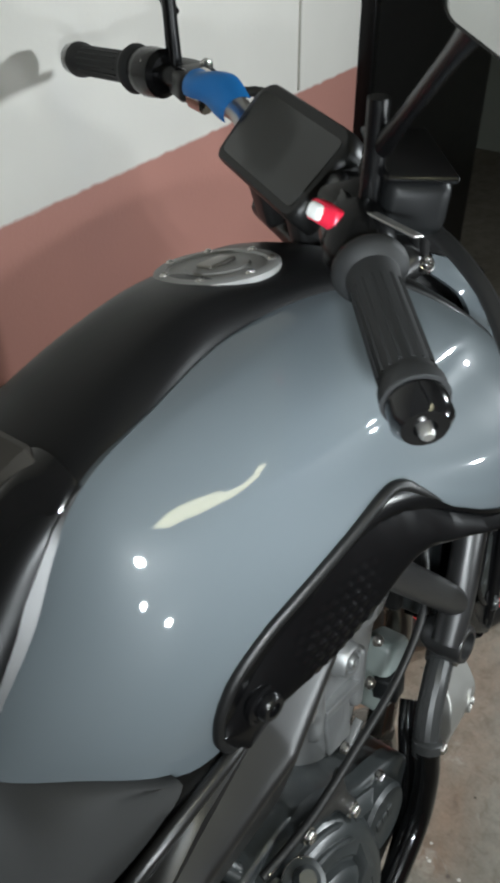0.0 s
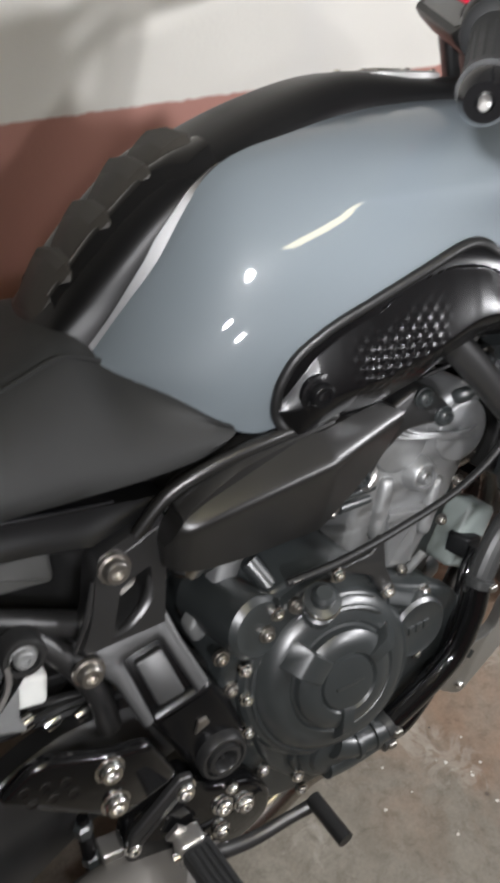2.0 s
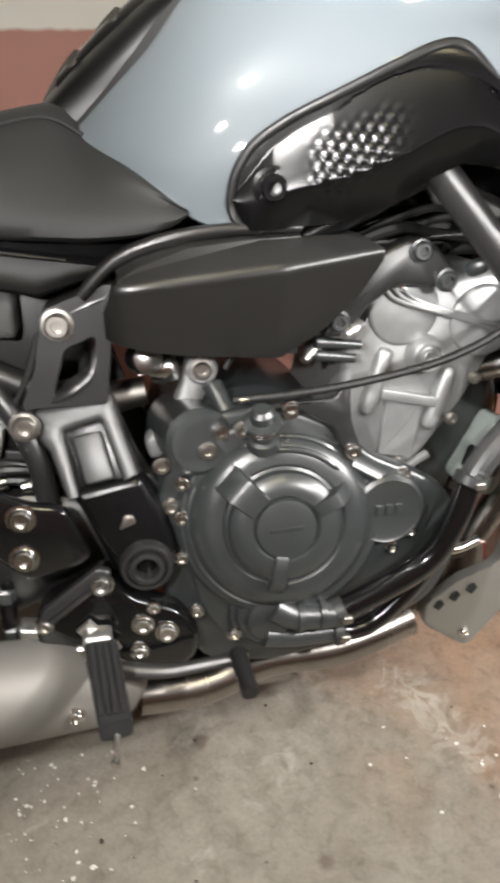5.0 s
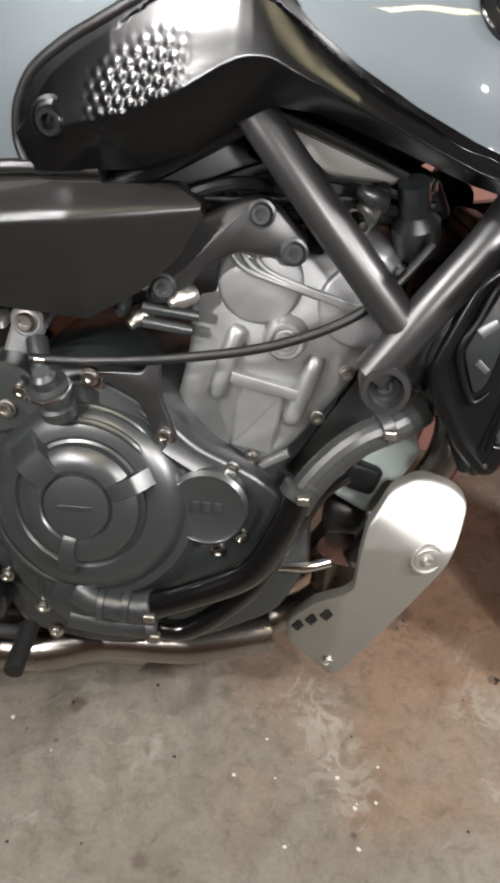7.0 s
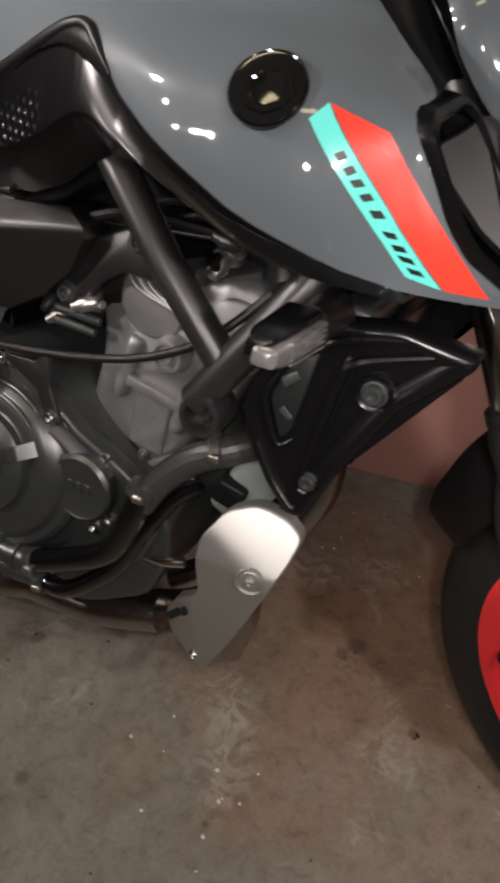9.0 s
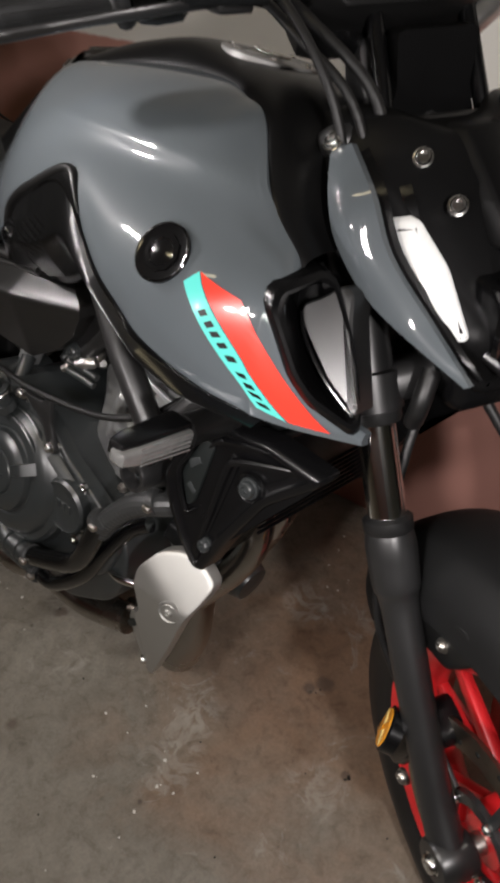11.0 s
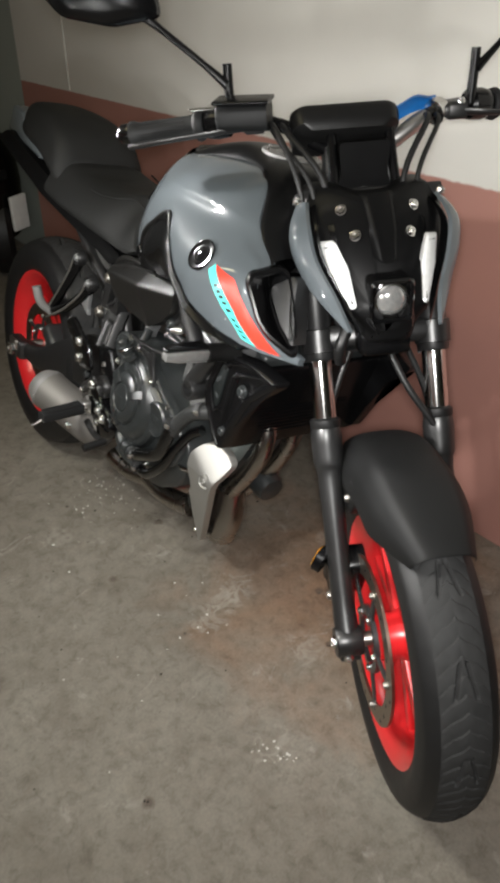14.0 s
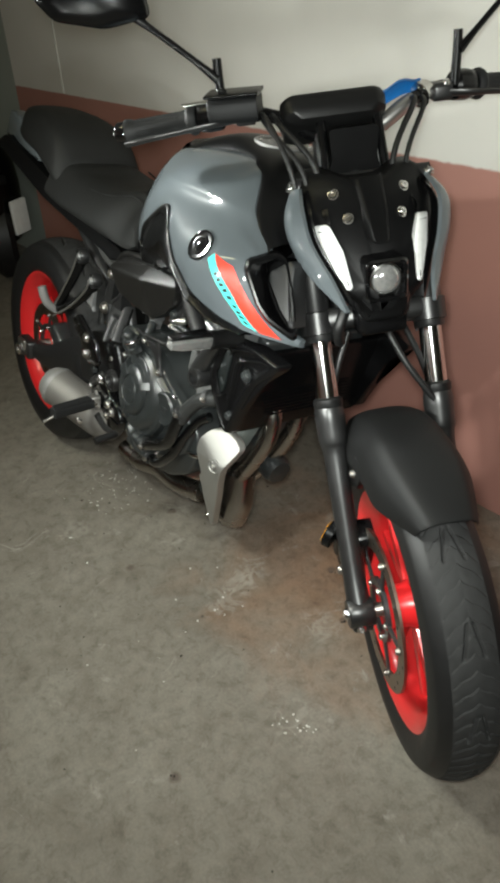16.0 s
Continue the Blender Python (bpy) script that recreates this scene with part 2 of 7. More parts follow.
def build_mesh(name, geo, mat, sharp=38, weld=False):
    me = bpy.data.meshes.new(name)
    me.from_pydata(geo.v, [], geo.f)
    bm = bmesh.new()
    bm.from_mesh(me)
    if weld:
        bmesh.ops.remove_doubles(bm, verts=bm.verts, dist=0.00002)
    bmesh.ops.recalc_face_normals(bm, faces=bm.faces)
    bm.to_mesh(me)
    bm.free()
    me.materials.append(mat)
    me.polygons.foreach_set("use_smooth", [True] * len(me.polygons))
    me.set_sharp_from_angle(angle=radians(sharp))
    return me


def part(name, geo, mat, parent, label="", sharp=38, weld=False):
    ob = new(name, build_mesh(name, geo, mat, sharp, weld))
    ob.parent = parent
    return tagged(ob, label)


def thing(name, label, category, m=None, group=""):
    ob = new(name)
    ob.empty_display_size = 0.1
    if m is not None:
        ob.matrix_world = m
    return tagged(ob, label, category, group)


BOLT_MESHES = {}


def bolt(pos, parent, r=0.008, axis=(0, -1, 0), mat=None, h=None, name="bolt", m=None):
    """A round-headed socket bolt with its hexagonal recess."""
    mat = mat or CHROME
    key = (round(r, 4), mat.name, name)
    if key not in BOLT_MESHES:
        hh = h or r * 0.75
        g = Geo()
        g.lathe([(r * 1.25, -0.004), (r * 1.25, 0.0008), (r, 0.0012), (r * 0.97, hh * 0.75), (r * 0.8, hh), (r * 0.5, hh), (r * 0.46, hh * 0.45)], axis=(0, 0, 1), seg=12)
        BOLT_MESHES[key] = build_mesh(name, g, mat)
    ob = new(name, BOLT_MESHES[key])
    ob.parent = parent
    w = Matrix.Translation(pos) @ Vector((0, 0, 1)).rotation_difference(Vector(axis).normalized()).to_matrix().to_4x4()
    ob.matrix_local = (m @ w) if m is not None else w
    return ob


# ---- the garage ----
def concrete():
    m = bpy.data.materials.new("stained_concrete")
    m.use_nodes = True
    nt, L = m.node_tree, m.node_tree.links
    b = nt.nodes["Principled BSDF"]
    tc = nt.nodes.new("ShaderNodeTexCoord")

    def noise_tex(scale, detail=6, rough=0.6, warp=0.0):
        n = nt.nodes.new("ShaderNodeTexNoise")
        n.inputs["Scale"].default_value, n.inputs["Detail"].default_value = scale, detail
        n.inputs["Roughness"].default_value, n.inputs["Distortion"].default_value = rough, warp
        L.new(tc.outputs["Object"], n.inputs["Vector"])
        return n.outputs["Fac"]

    def ramp(fac, *stops):
        r = nt.nodes.new("ShaderNodeValToRGB")
        el = r.color_ramp.elements
        while len(el) < len(stops):
            el.new(0.5)
        for e, (p, c) in zip(el, stops):
            e.position, e.color = p, (c if len(c) == 4 else (*c, 1))
        L.new(fac, r.inputs[0])
        return r.outputs[0]

    def mix(fac, a, c, kind="MIX"):
        n = nt.nodes.new("ShaderNodeMix")
        n.data_type, n.blend_type = "RGBA", kind
        for s, v in ((0, fac), (6, a), (7, c)):
            if isinstance(v, (int, float)):
                n.inputs[s].default_value = v
            elif isinstance(v, tuple):
                n.inputs[s].default_value = v
            else:
                L.new(v, n.inputs[s])
        return n.outputs[2]

    base = ramp(noise_tex(2.3, 8, 0.62, 0.4), (0.3, (0.205, 0.185, 0.15)), (0.5, (0.235, 0.215, 0.178)), (0.72, (0.275, 0.255, 0.215)))
    far = nt.nodes.new("ShaderNodeVectorMath")   # one broad rust stain near the front wheel
    far.operation = "DISTANCE"
    far.inputs[1].default_value = (1.12, 0.24, 0.0)
    L.new(tc.outputs["Object"], far.inputs[0])
    edge = nt.nodes.new("ShaderNodeMath")
    edge.operation = "MULTIPLY_ADD"
    edge.inputs[1].default_value = 0.75
    L.new(noise_tex(4.5, 6, 0.6, 0.6), edge.inputs[0])
    L.new(far.outputs["Value"], edge.inputs[2])
    rust = ramp(edge.outputs[0], (0.46, (0.8, 0.8, 0.8)), (0.64, (0.45, 0.45, 0.45)), (0.84, (0, 0, 0)))
    col = mix(rust, base, (0.27, 0.155, 0.09, 1))
    blot = ramp(noise_tex(14, 7, 0.65, 0.3), (0.33, (0.80, 0.78, 0.76)), (0.55, (1, 1, 1)), (0.75, (1.0, 1.0, 1.0)))
    col = mix(1.0, col, blot, "MULTIPLY")
    mid = ramp(noise_tex(34, 8, 0.72, 0.5), (0.34, (0.72, 0.70, 0.67)), (0.50, (1, 1, 1)), (0.70, (1.10, 1.09, 1.07)))
    col = mix(1.0, col, mid, "MULTIPLY")
    grain = ramp(noise_tex(160, 4, 0.7), (0.3, (0.80, 0.80, 0.80)), (0.7, (1.0, 1.0, 1.0)))
    col = mix(1.0, col, grain, "MULTIPLY")
    scuff = ramp(noise_tex(9, 9, 0.72, 1.2), (0.60, (0, 0, 0)), (0.72, (1, 1, 1)))
    col = mix(scuff, col, (0.34, 0.32, 0.28, 1))
    # worn patches: pale rings of lifted paint and a few brown oil spots
    def patch_at(x, y, r, wob):
        n = nt.nodes.new("ShaderNodeVectorMath")
        n.operation = "DISTANCE"
        n.inputs[1].default_value = (x, y, 0.0)
        L.new(tc.outputs["Object"], n.inputs[0])
        m2 = nt.nodes.new("ShaderNodeMath")
        m2.operation = "MULTIPLY_ADD"
        m2.inputs[1].default_value = wob
        L.new(noise_tex(17, 6, 0.65, 0.8), m2.inputs[0])
        L.new(n.outputs["Value"], m2.inputs[2])
        return ramp(m2.outputs[0], (r * 0.6 + wob * 0.5, (1, 1, 1)), (r + wob * 0.5, (0, 0, 0)))

    worn = ramp(noise_tex(19, 4, 0.55, 1.2), (0.42, (0, 0, 0)), (0.49, (0.30, 0.30, 0.30)), (0.53, (0.30, 0.30, 0.30)), (0.60, (0, 0, 0)))
    for x, y, r in ((0.952, -0.010, 0.055), (0.982, -0.090, 0.06), (1.185, 0.056, 0.05), (0.938, 0.350, 0.06), (1.06, 0.40, 0.05), (0.95, 0.02, 0.05), (0.51, -0.27, 0.05), (1.35, -0.155, 0.05)):
        col = mix(mix(1.0, patch_at(x, y, r, 0.10), worn, "MULTIPLY"), col, (0.42, 0.40, 0.35, 1))
    for x, y, r in ((1.061, 0.190, 0.016), (0.600, -0.010, 0.014), (1.205, 0.103, 0.009), (0.737, -0.211, 0.012), (1.077, 0.218, 0.02), (1.31, -0.413, 0.012)):
        col = mix(mix(1.0, patch_at(x, y, r, 0.02), (0.7, 0.7, 0.7, 1), "MULTIPLY"), col, (0.085, 0.060, 0.045, 1))
    vor = nt.nodes.new("ShaderNodeTexVoronoi")
    vor.inputs["Scale"].default_value = 11
    L.new(tc.outputs["Object"], vor.inputs["Vector"])
    spots = ramp(vor.outputs["Distance"], (0.03, (1, 1, 1)), (0.07, (0, 0, 0)))
    gate = ramp(noise_tex(3.1, 3), (0.50, (0, 0, 0)), (0.58, (1, 1, 1)))
    col = mix(mix(1.0, spots, gate, "MULTIPLY"), col, (0.06, 0.045, 0.035, 1))
    L.new(col, b.inputs["Base Color"])
    L.new(ramp(noise_tex(11, 6), (0.3, (0.55,) * 3), (0.75, (0.85,) * 3)), b.inputs["Roughness"])
    bp = nt.nodes.new("ShaderNodeBump")
    bp.inputs["Strength"].default_value, bp.inputs["Distance"].default_value = 0.35, 0.004
    L.new(noise_tex(60, 8, 0.7), bp.inputs["Height"])
    L.new(bp.outputs[0], b.inputs["Normal"])
    return m


def two_tone(name, low, high, border):
    """Rough plaster, painted dark below and pale above a hand-cut edge at that height."""
    m = bpy.data.materials.new(name)
    m.use_nodes = True
    nt, L = m.node_tree, m.node_tree.links
    b = nt.nodes["Principled BSDF"]
    tc = nt.nodes.new("ShaderNodeTexCoord")
    sep = nt.nodes.new("ShaderNodeSeparateXYZ")
    L.new(tc.outputs["Object"], sep.inputs[0])
    wob = nt.nodes.new("ShaderNodeTexNoise")
    wob.inputs["Scale"].default_value, wob.inputs["Detail"].default_value = 45, 5
    L.new(tc.outputs["Object"], wob.inputs["Vector"])
    add = nt.nodes.new("ShaderNodeMath")
    add.operation = "MULTIPLY_ADD"
    add.inputs[1].default_value = 0.009
    L.new(wob.outputs["Fac"], add.inputs[0])
    L.new(sep.outputs["Z"], add.inputs[2])
    cut = nt.nodes.new("ShaderNodeMapRange")
    cut.inputs[1].default_value, cut.inputs[2].default_value = border + 0.001, border + 0.007
    L.new(add.outputs[0], cut.inputs[0])
    patch = nt.nodes.new("ShaderNodeTexNoise")
    patch.inputs["Scale"].default_value, patch.inputs["Detail"].default_value = 3.5, 7
    L.new(tc.outputs["Object"], patch.inputs["Vector"])
    cols = []
    for c in (low, high):
        n = nt.nodes.new("ShaderNodeMix")
        n.data_type = "RGBA"
        n.inputs[6].default_value = (*[v * 0.9 for v in c], 1)
        n.inputs[7].default_value = (*[min(1, v * 1.08) for v in c], 1)
        L.new(patch.outputs["Fac"], n.inputs[0])
        cols.append(n.outputs[2])
    mx = nt.nodes.new("ShaderNodeMix")
    mx.data_type = "RGBA"
    L.new(cut.outputs[0], mx.inputs[0])
    L.new(cols[0], mx.inputs[6])
    L.new(cols[1], mx.inputs[7])
    L.new(mx.outputs[2], b.inputs["Base Color"])
    b.inputs["Roughness"].default_value = 0.62
    gr = nt.nodes.new("ShaderNodeTexNoise")
    gr.inputs["Scale"].default_value, gr.inputs["Detail"].default_value = 120, 6
    L.new(tc.outputs["Object"], gr.inputs["Vector"])
    bp = nt.nodes.new("ShaderNodeBump")
    bp.inputs["Strength"].default_value, bp.inputs["Distance"].default_value = 0.25, 0.002
    L.new(gr.outputs["Fac"], bp.inputs["Height"])
    L.new(bp.outputs[0], b.inputs["Normal"])
    return m


CONCRETE = concrete()
PLASTER = two_tone("two_tone_plaster", (0.45, 0.222, 0.182), (0.76, 0.74, 0.69), 0.885)
GREENISH = two_tone("grey_green_plaster", (0.33, 0.36, 0.32), (0.36, 0.39, 0.35), 1.4)
CEIL = material("whitewash", (0.6, 0.6, 0.57), 0.8, 0, 0.1, 4, bump=0.3, bump_scale=80)


def slab(name, c, size, mat, label, category, rz=0.0):
    g = Geo().box((0, 0, 0), size, ch=0.002)
    ob = new(name, build_mesh(name, g, mat))
    ob.matrix_world = pose(*c, 0, 0, rz)
    return tagged(ob, label, category, kind="structure")


WALL_TURN = 5.0
ground = Geo().grid(lambda u, v: (-3.3 + 7.8 * u, -3.3 + 5.4 * v, 0.0), 4, 4)
floor = new("floor", build_mesh("floor", ground, CONCRETE))
tagged(floor, "worn grey-brown concrete floor with rust stains and pale scuffs", "floor", kind="structure")
wall_m = pose(0.9, 0.663, 0, 0, 0, WALL_TURN)
g = Geo().box((-0.565, 0.1, 1.25), (3.47, 0.2, 2.5), ch=0.002)
wall = new("wall_north", build_mesh("wall_north", g, PLASTER))
wall.matrix_world = wall_m
tagged(wall, "plaster wall painted brown-red below and off-white above", "wall", kind="structure")
for x in (0.896, -1.85):
    g = Geo().bar((x, -0.0015, 0.89), (x + 0.006, -0.0015, 2.45), 0.004, 0.007, up=(0, 1, 0))
    part("plaster_seam", g, material("seam_filler", (0.5, 0.49, 0.45), 0.7), wall)
slab("wall_west", (-3.35, -0.4, 1.25), (0.2, 5.4, 2.5), GREENISH, "far dim grey-green plaster wall", "wall")
g = Geo().box((-3.45, 0.22, 1.25), (2.30, 0.2, 2.5), ch=0.002)
ob = new("wall_north_far", build_mesh("wall_north_far", g, GREENISH))
ob.matrix_world = wall_m
tagged(ob, "grey-green plaster wall set back beyond the white one", "wall", kind="structure")
slab("wall_east", (4.45, -0.4, 1.25), (0.2, 5.4, 2.5), GREENISH, "dim plaster wall behind the viewer", "wall")
slab("wall_south", (0.6, -3.3, 1.25), (8.0, 0.2, 2.5), PLASTER, "plaster wall across the garage", "wall")
slab("wall_far_north", (0.6, 2.1, 1.25), (8.0, 0.2, 2.5), GREENISH, "far dim plaster wall beyond the bay", "wall")
slab("ceiling", (0.6, -0.6, 2.56), (8.0, 5.6, 0.12), CEIL, "plain whitewashed garage ceiling", "ceiling")
# a dark steel door leaf where the wall ends
door = thing("steel_door", "dark painted steel door closing the bay beside the wall", "door", wall_m)
door["kind"] = "structure"
part("leaf", Geo().box((1.70, 0.03, 1.05), (1.0, 0.05, 2.1), ch=0.003), MATTE, door)
part("door_frame", Geo().box((1.188, 0.01, 1.07), (0.03, 0.09, 2.14), ch=0.003), SATIN, door)

# pale paint flakes and dark crumbs lying on the floor
random.seed(11)
for name, mat, spots, label in (
        ("paint_flakes", material("dry_paint_flake", (0.62, 0.60, 0.55), 0.7), ((0.43, -0.09, 0.10, 46), (0.36, -0.06, 0.05, 18), (0.497, -0.164, 0.004, 2), (0.911, -0.175, 0.003, 2), (1.345, -0.165, 0.03, 14), (1.384, -0.143, 0.012, 7), (0.97, -0.05, 0.12, 10), (0.959, -0.437, 0.003, 1), (0.8, -0.3, 0.5, 14), (0.95, 0.50, 0.10, 12)), "small pale paint flakes scattered on the concrete"),
        ("dark_crumbs", material("dark_grit", (0.03, 0.025, 0.02), 0.8), ((1.212, 0.104, 0.006, 3), (1.072, 0.192, 0.008, 4), (1.31, -0.416, 0.006, 3), (0.9, -0.2, 0.6, 40)), "dark crumbs and oil spots on the concrete")):
    g = Geo()
    for cx, cy, spread, n in spots:
        for _ in range(n):
            x, y, r = random.gauss(cx, spread * 0.6), random.gauss(cy, spread * 0.6), abs(random.gauss(0.0014, 0.0012)) + 0.0006
            k = random.randint(5, 7)
            ring = [(x + r * random.uniform(0.5, 1.2) * math.cos(2 * math.pi * i / k), y + r * random.uniform(0.5, 1.2) * math.sin(2 * math.pi * i / k)) for i in range(k)]
            g.rings([[(p[0], p[1], 0.0004) for p in ring], [(p[0], p[1], 0.0014) for p in ring]])
    tagged(new(name, build_mesh(name, g, mat)), label, "debris", kind="stuff")


# ---- the motorcycle ----
# All its parts are drawn upright, the rear tyre's foot near the origin, x ahead and y to its left; the whole then leans.
bike = thing("motorcycle", "blue-grey and black motorcycle with red wheels on its side stand", "motorcycle", pose(0, 0, 0, -LEAN_LEFT))
RAKE = radians(24.8)
STEER_AXIS = Vector((-math.sin(RAKE), 0, math.cos(RAKE)))
ST = Matrix.Translation((1.577, 0, 0)) @ Matrix.Rotation(-radians(STEER), 4, STEER_AXIS) @ Matrix.Translation((-1.577, 0, 0))


def fork_x(z):
    """Where the fork's line is at that height, with the bars straight."""
    return 1.208 + (0.751 - z) * math.tan(RAKE)


# tank: sections at each x, as pairs of half width and height from the upper seam down to the lower edge
TANK = {
    0.512: ((0.074, 0.838), (0.076, 0.835), (0.079, 0.832), (0.082, 0.829), (0.085, 0.825), (0.088, 0.822), (0.09, 0.818)),
    0.575: ((0.080, 0.893), (0.090, 0.885), (0.103, 0.870), (0.116, 0.850), (0.127, 0.825), (0.133, 0.800), (0.134, 0.772)),
    0.644: ((0.083, 0.962), (0.099, 0.950), (0.121, 0.925), (0.142, 0.890), (0.156, 0.850), (0.161, 0.800), (0.156, 0.744)),
    0.730: ((0.078, 0.982), (0.104, 0.972), (0.139, 0.945), (0.164, 0.915), (0.176, 0.885), (0.183, 0.858), (0.185, 0.835)),
    0.820: ((0.070, 0.992), (0.108, 0.983), (0.155, 0.957), (0.178, 0.925), (0.196, 0.900), (0.207, 0.882), (0.210, 0.868)),
    0.913: ((0.082, 0.992), (0.112, 0.984), (0.164, 0.955), (0.192, 0.915), (0.230, 0.868), (0.240, 0.836), (0.240, 0.812)),
    0.957: ((0.102, 0.983), (0.124, 0.975), (0.166, 0.949), (0.197, 0.911), (0.239, 0.862), (0.249, 0.822), (0.245, 0.787)),
    1.000: ((0.122, 0.971), (0.136, 0.963), (0.168, 0.940), (0.202, 0.905), (0.246, 0.855), (0.255, 0.808), (0.248, 0.762)),
    1.060: ((0.168, 0.914), (0.176, 0.908), (0.188, 0.898), (0.208, 0.882), (0.244, 0.845), (0.250, 0.790), (0.234, 0.742)),
    1.105: ((0.172, 0.871), (0.177, 0.870), (0.184, 0.868), (0.200, 0.862), (0.224, 0.840), (0.230, 0.785), (0.218, 0.736)),
    1.118: ((0.211, 0.838), (0.213, 0.837), (0.216, 0.834), (0.219, 0.830), (0.222, 0.823), (0.226, 0.783), (0.215, 0.735)),
    1.150: ((0.202, 0.781), (0.2025, 0.780), (0.203, 0.778), (0.204, 0.776), (0.205, 0.772), (0.206, 0.757), (0.196, 0.731)),
    1.200: ((0.150, 0.736), (0.151, 0.735), (0.152, 0.734), (0.153, 0.732), (0.154, 0.730), (0.154, 0.728), (0.152, 0.724)),
}


def crease(p, side):
    """A sharp shoulder line runs along the cover's flank, fading towards the seat."""
    d = p.z - (0.929 - 0.10 * max(0.0, p.x - 0.98))
    on = min(1.0, max(0.0, (p.x - 0.69) / 0.12)) * min(1.0, max(0.0, (1.10 - p.x) / 0.05))
    lift = math.exp(-d / 0.022) if d > 0 else math.exp(d / 0.007) - 0.45 * math.exp(-((d + 0.020) / 0.013) ** 2)
    return Vector((p.x, p.y + side * 0.0048 * on * lift, p.z))


def tank_sheet(side, n=8):
    xs = sorted(TANK)
    rows = [spline([(x, side * y, z) for y, z in TANK[x]], n) for x in xs]
    cols = [spline([r[k] for r in rows], n) for k in range(len(rows[0]))]
    return [[crease(c[i], side) for c in cols] for i in range(len(cols[0]))]


tank_rows = tank_sheet(-1)
side_cover = None
for side in (-1, 1):
    rows = tank_sheet(side)
    g = Geo()
    inner = [[(p.x, p.y - side * 0.012, p.z - 0.002) for p in r] for r in rows]
    g.rings([list(r) for r in rows], (False, False), False)
    g.rings(inner, (False, False), False)
    g.rings([rows[0], inner[0]], (False, False), False)
    g.rings([rows[-1], inner[-1]], (False, False), False)
    g.rings([[r[0] for r in rows], [r[0] for r in inner]], (False, False), False)
    g.rings([[r[-1] for r in rows], [r[-1] for r in inner]], (False, False), False)
    ob = part("tank_side_cover", g, PAINT, bike, "glossy blue-grey painted tank cover with a shoulder crease", 50)
    side_cover = side_cover or ob
from mathutils.bvhtree import BVHTree
_v = [p[:] for r in tank_rows for p in r]
_n = len(tank_rows[0])
_f = [(i * _n + j, i * _n + j + 1, (i + 1) * _n + j + 1, (i + 1) * _n + j) for i in range(len(tank_rows) - 1) for j in range(_n - 1)]
TANK_BVH = BVHTree.FromPolygons(_v, _f)


def on_tank(x, z, lift=0.0012):
    """The place on the right tank cover at that x and z, and its normal."""
    hit, nor, _, _ = TANK_BVH.ray_cast(Vector((x, -0.6, z)), Vector((0, 1, 0)))
    if hit is None:
        hit, nor, _, _ = TANK_BVH.find_nearest(Vector((x, -0.2, z)))
    nor = nor if nor.y < 0 else -nor
    return hit + nor * lift, nor


def film(corners, n=(4, 14), lift=0.0012):
    """A film on the tank between four corners a b c d (x, z), laid on its surface."""
    a, b, c, d = (Vector(p) for p in corners)

    def at(u, v):
        p = (a.lerp(b, u)).lerp(d.lerp(c, u), v)
        return on_tank(p.x, p.y, lift)[0]
    return Geo().grid(at, *n)


# black tank top, with its seam step, knee recesses and filler cap
TOP = {
    0.468: ((0.0, 0.846), (0.04, 0.842), (0.070, 0.830), (0.074, 0.805)),
    0.500: ((0.0, 0.880), (0.04, 0.876), (0.071, 0.858), (0.078, 0.815)),
    0.540: ((0.0, 0.917), (0.045, 0.910), (0.076, 0.884), (0.080, 0.825)),
    0.600: ((0.0, 0.963), (0.048, 0.955), (0.079, 0.930), (0.078, 0.870)),
    0.650: ((0.0, 0.986), (0.048, 0.979), (0.080, 0.960), (0.076, 0.930)),
    0.730: ((0.0, 1.010), (0.048, 1.004), (0.076, 0.982), (0.072, 0.955)),
    0.820: ((0.0, 1.024), (0.045, 1.019), (0.068, 0.994), (0.066, 0.965)),
    0.913: ((0.0, 1.0130), (0.056, 1.0105), (0.084, 0.995), (0.080, 0.965)),
    1.000: ((0.0, 1.003), (0.070, 0.996), (0.119, 0.974), (0.120, 0.945)),
    1.060: ((0.0, 0.965), (0.100, 0.948), (0.165, 0.918), (0.166, 0.885)),
    1.110: ((0.0, 0.885), (0.100, 0.880), (0.168, 0.870), (0.168, 0.830)),
}
xs = sorted(TOP)
rows = []
for x in xs:
    half = TOP[x]
    rows.append(spline([(x, -y, z) for y, z in half[::-1]] + [(x, y, z) for y, z in half[1:]], 5))
cols = [spline([r[k] for r in rows], 5) for k in range(len(rows[0]))]
g = Geo().rings([[c[i] for c in cols] for i in range(len(cols[0]))], (False, False), False)
tank_top = part("tank_top", g, TANKTOP, bike, "glossy black centre strip of the tank", 55)
SEAMX, SEAMY, SEAMZ = (0.505, 0.512, 0.575, 0.644, 0.655), (0.073, 0.074, 0.080, 0.083, 0.083), (0.832, 0.838, 0.893, 0.962, 0.968)
CROWNZ = {x: TOP[x][0][1] for x in TOP}


def crown(x):
    return float(np.interp(x, xs, [CROWNZ[q] for q in xs]))


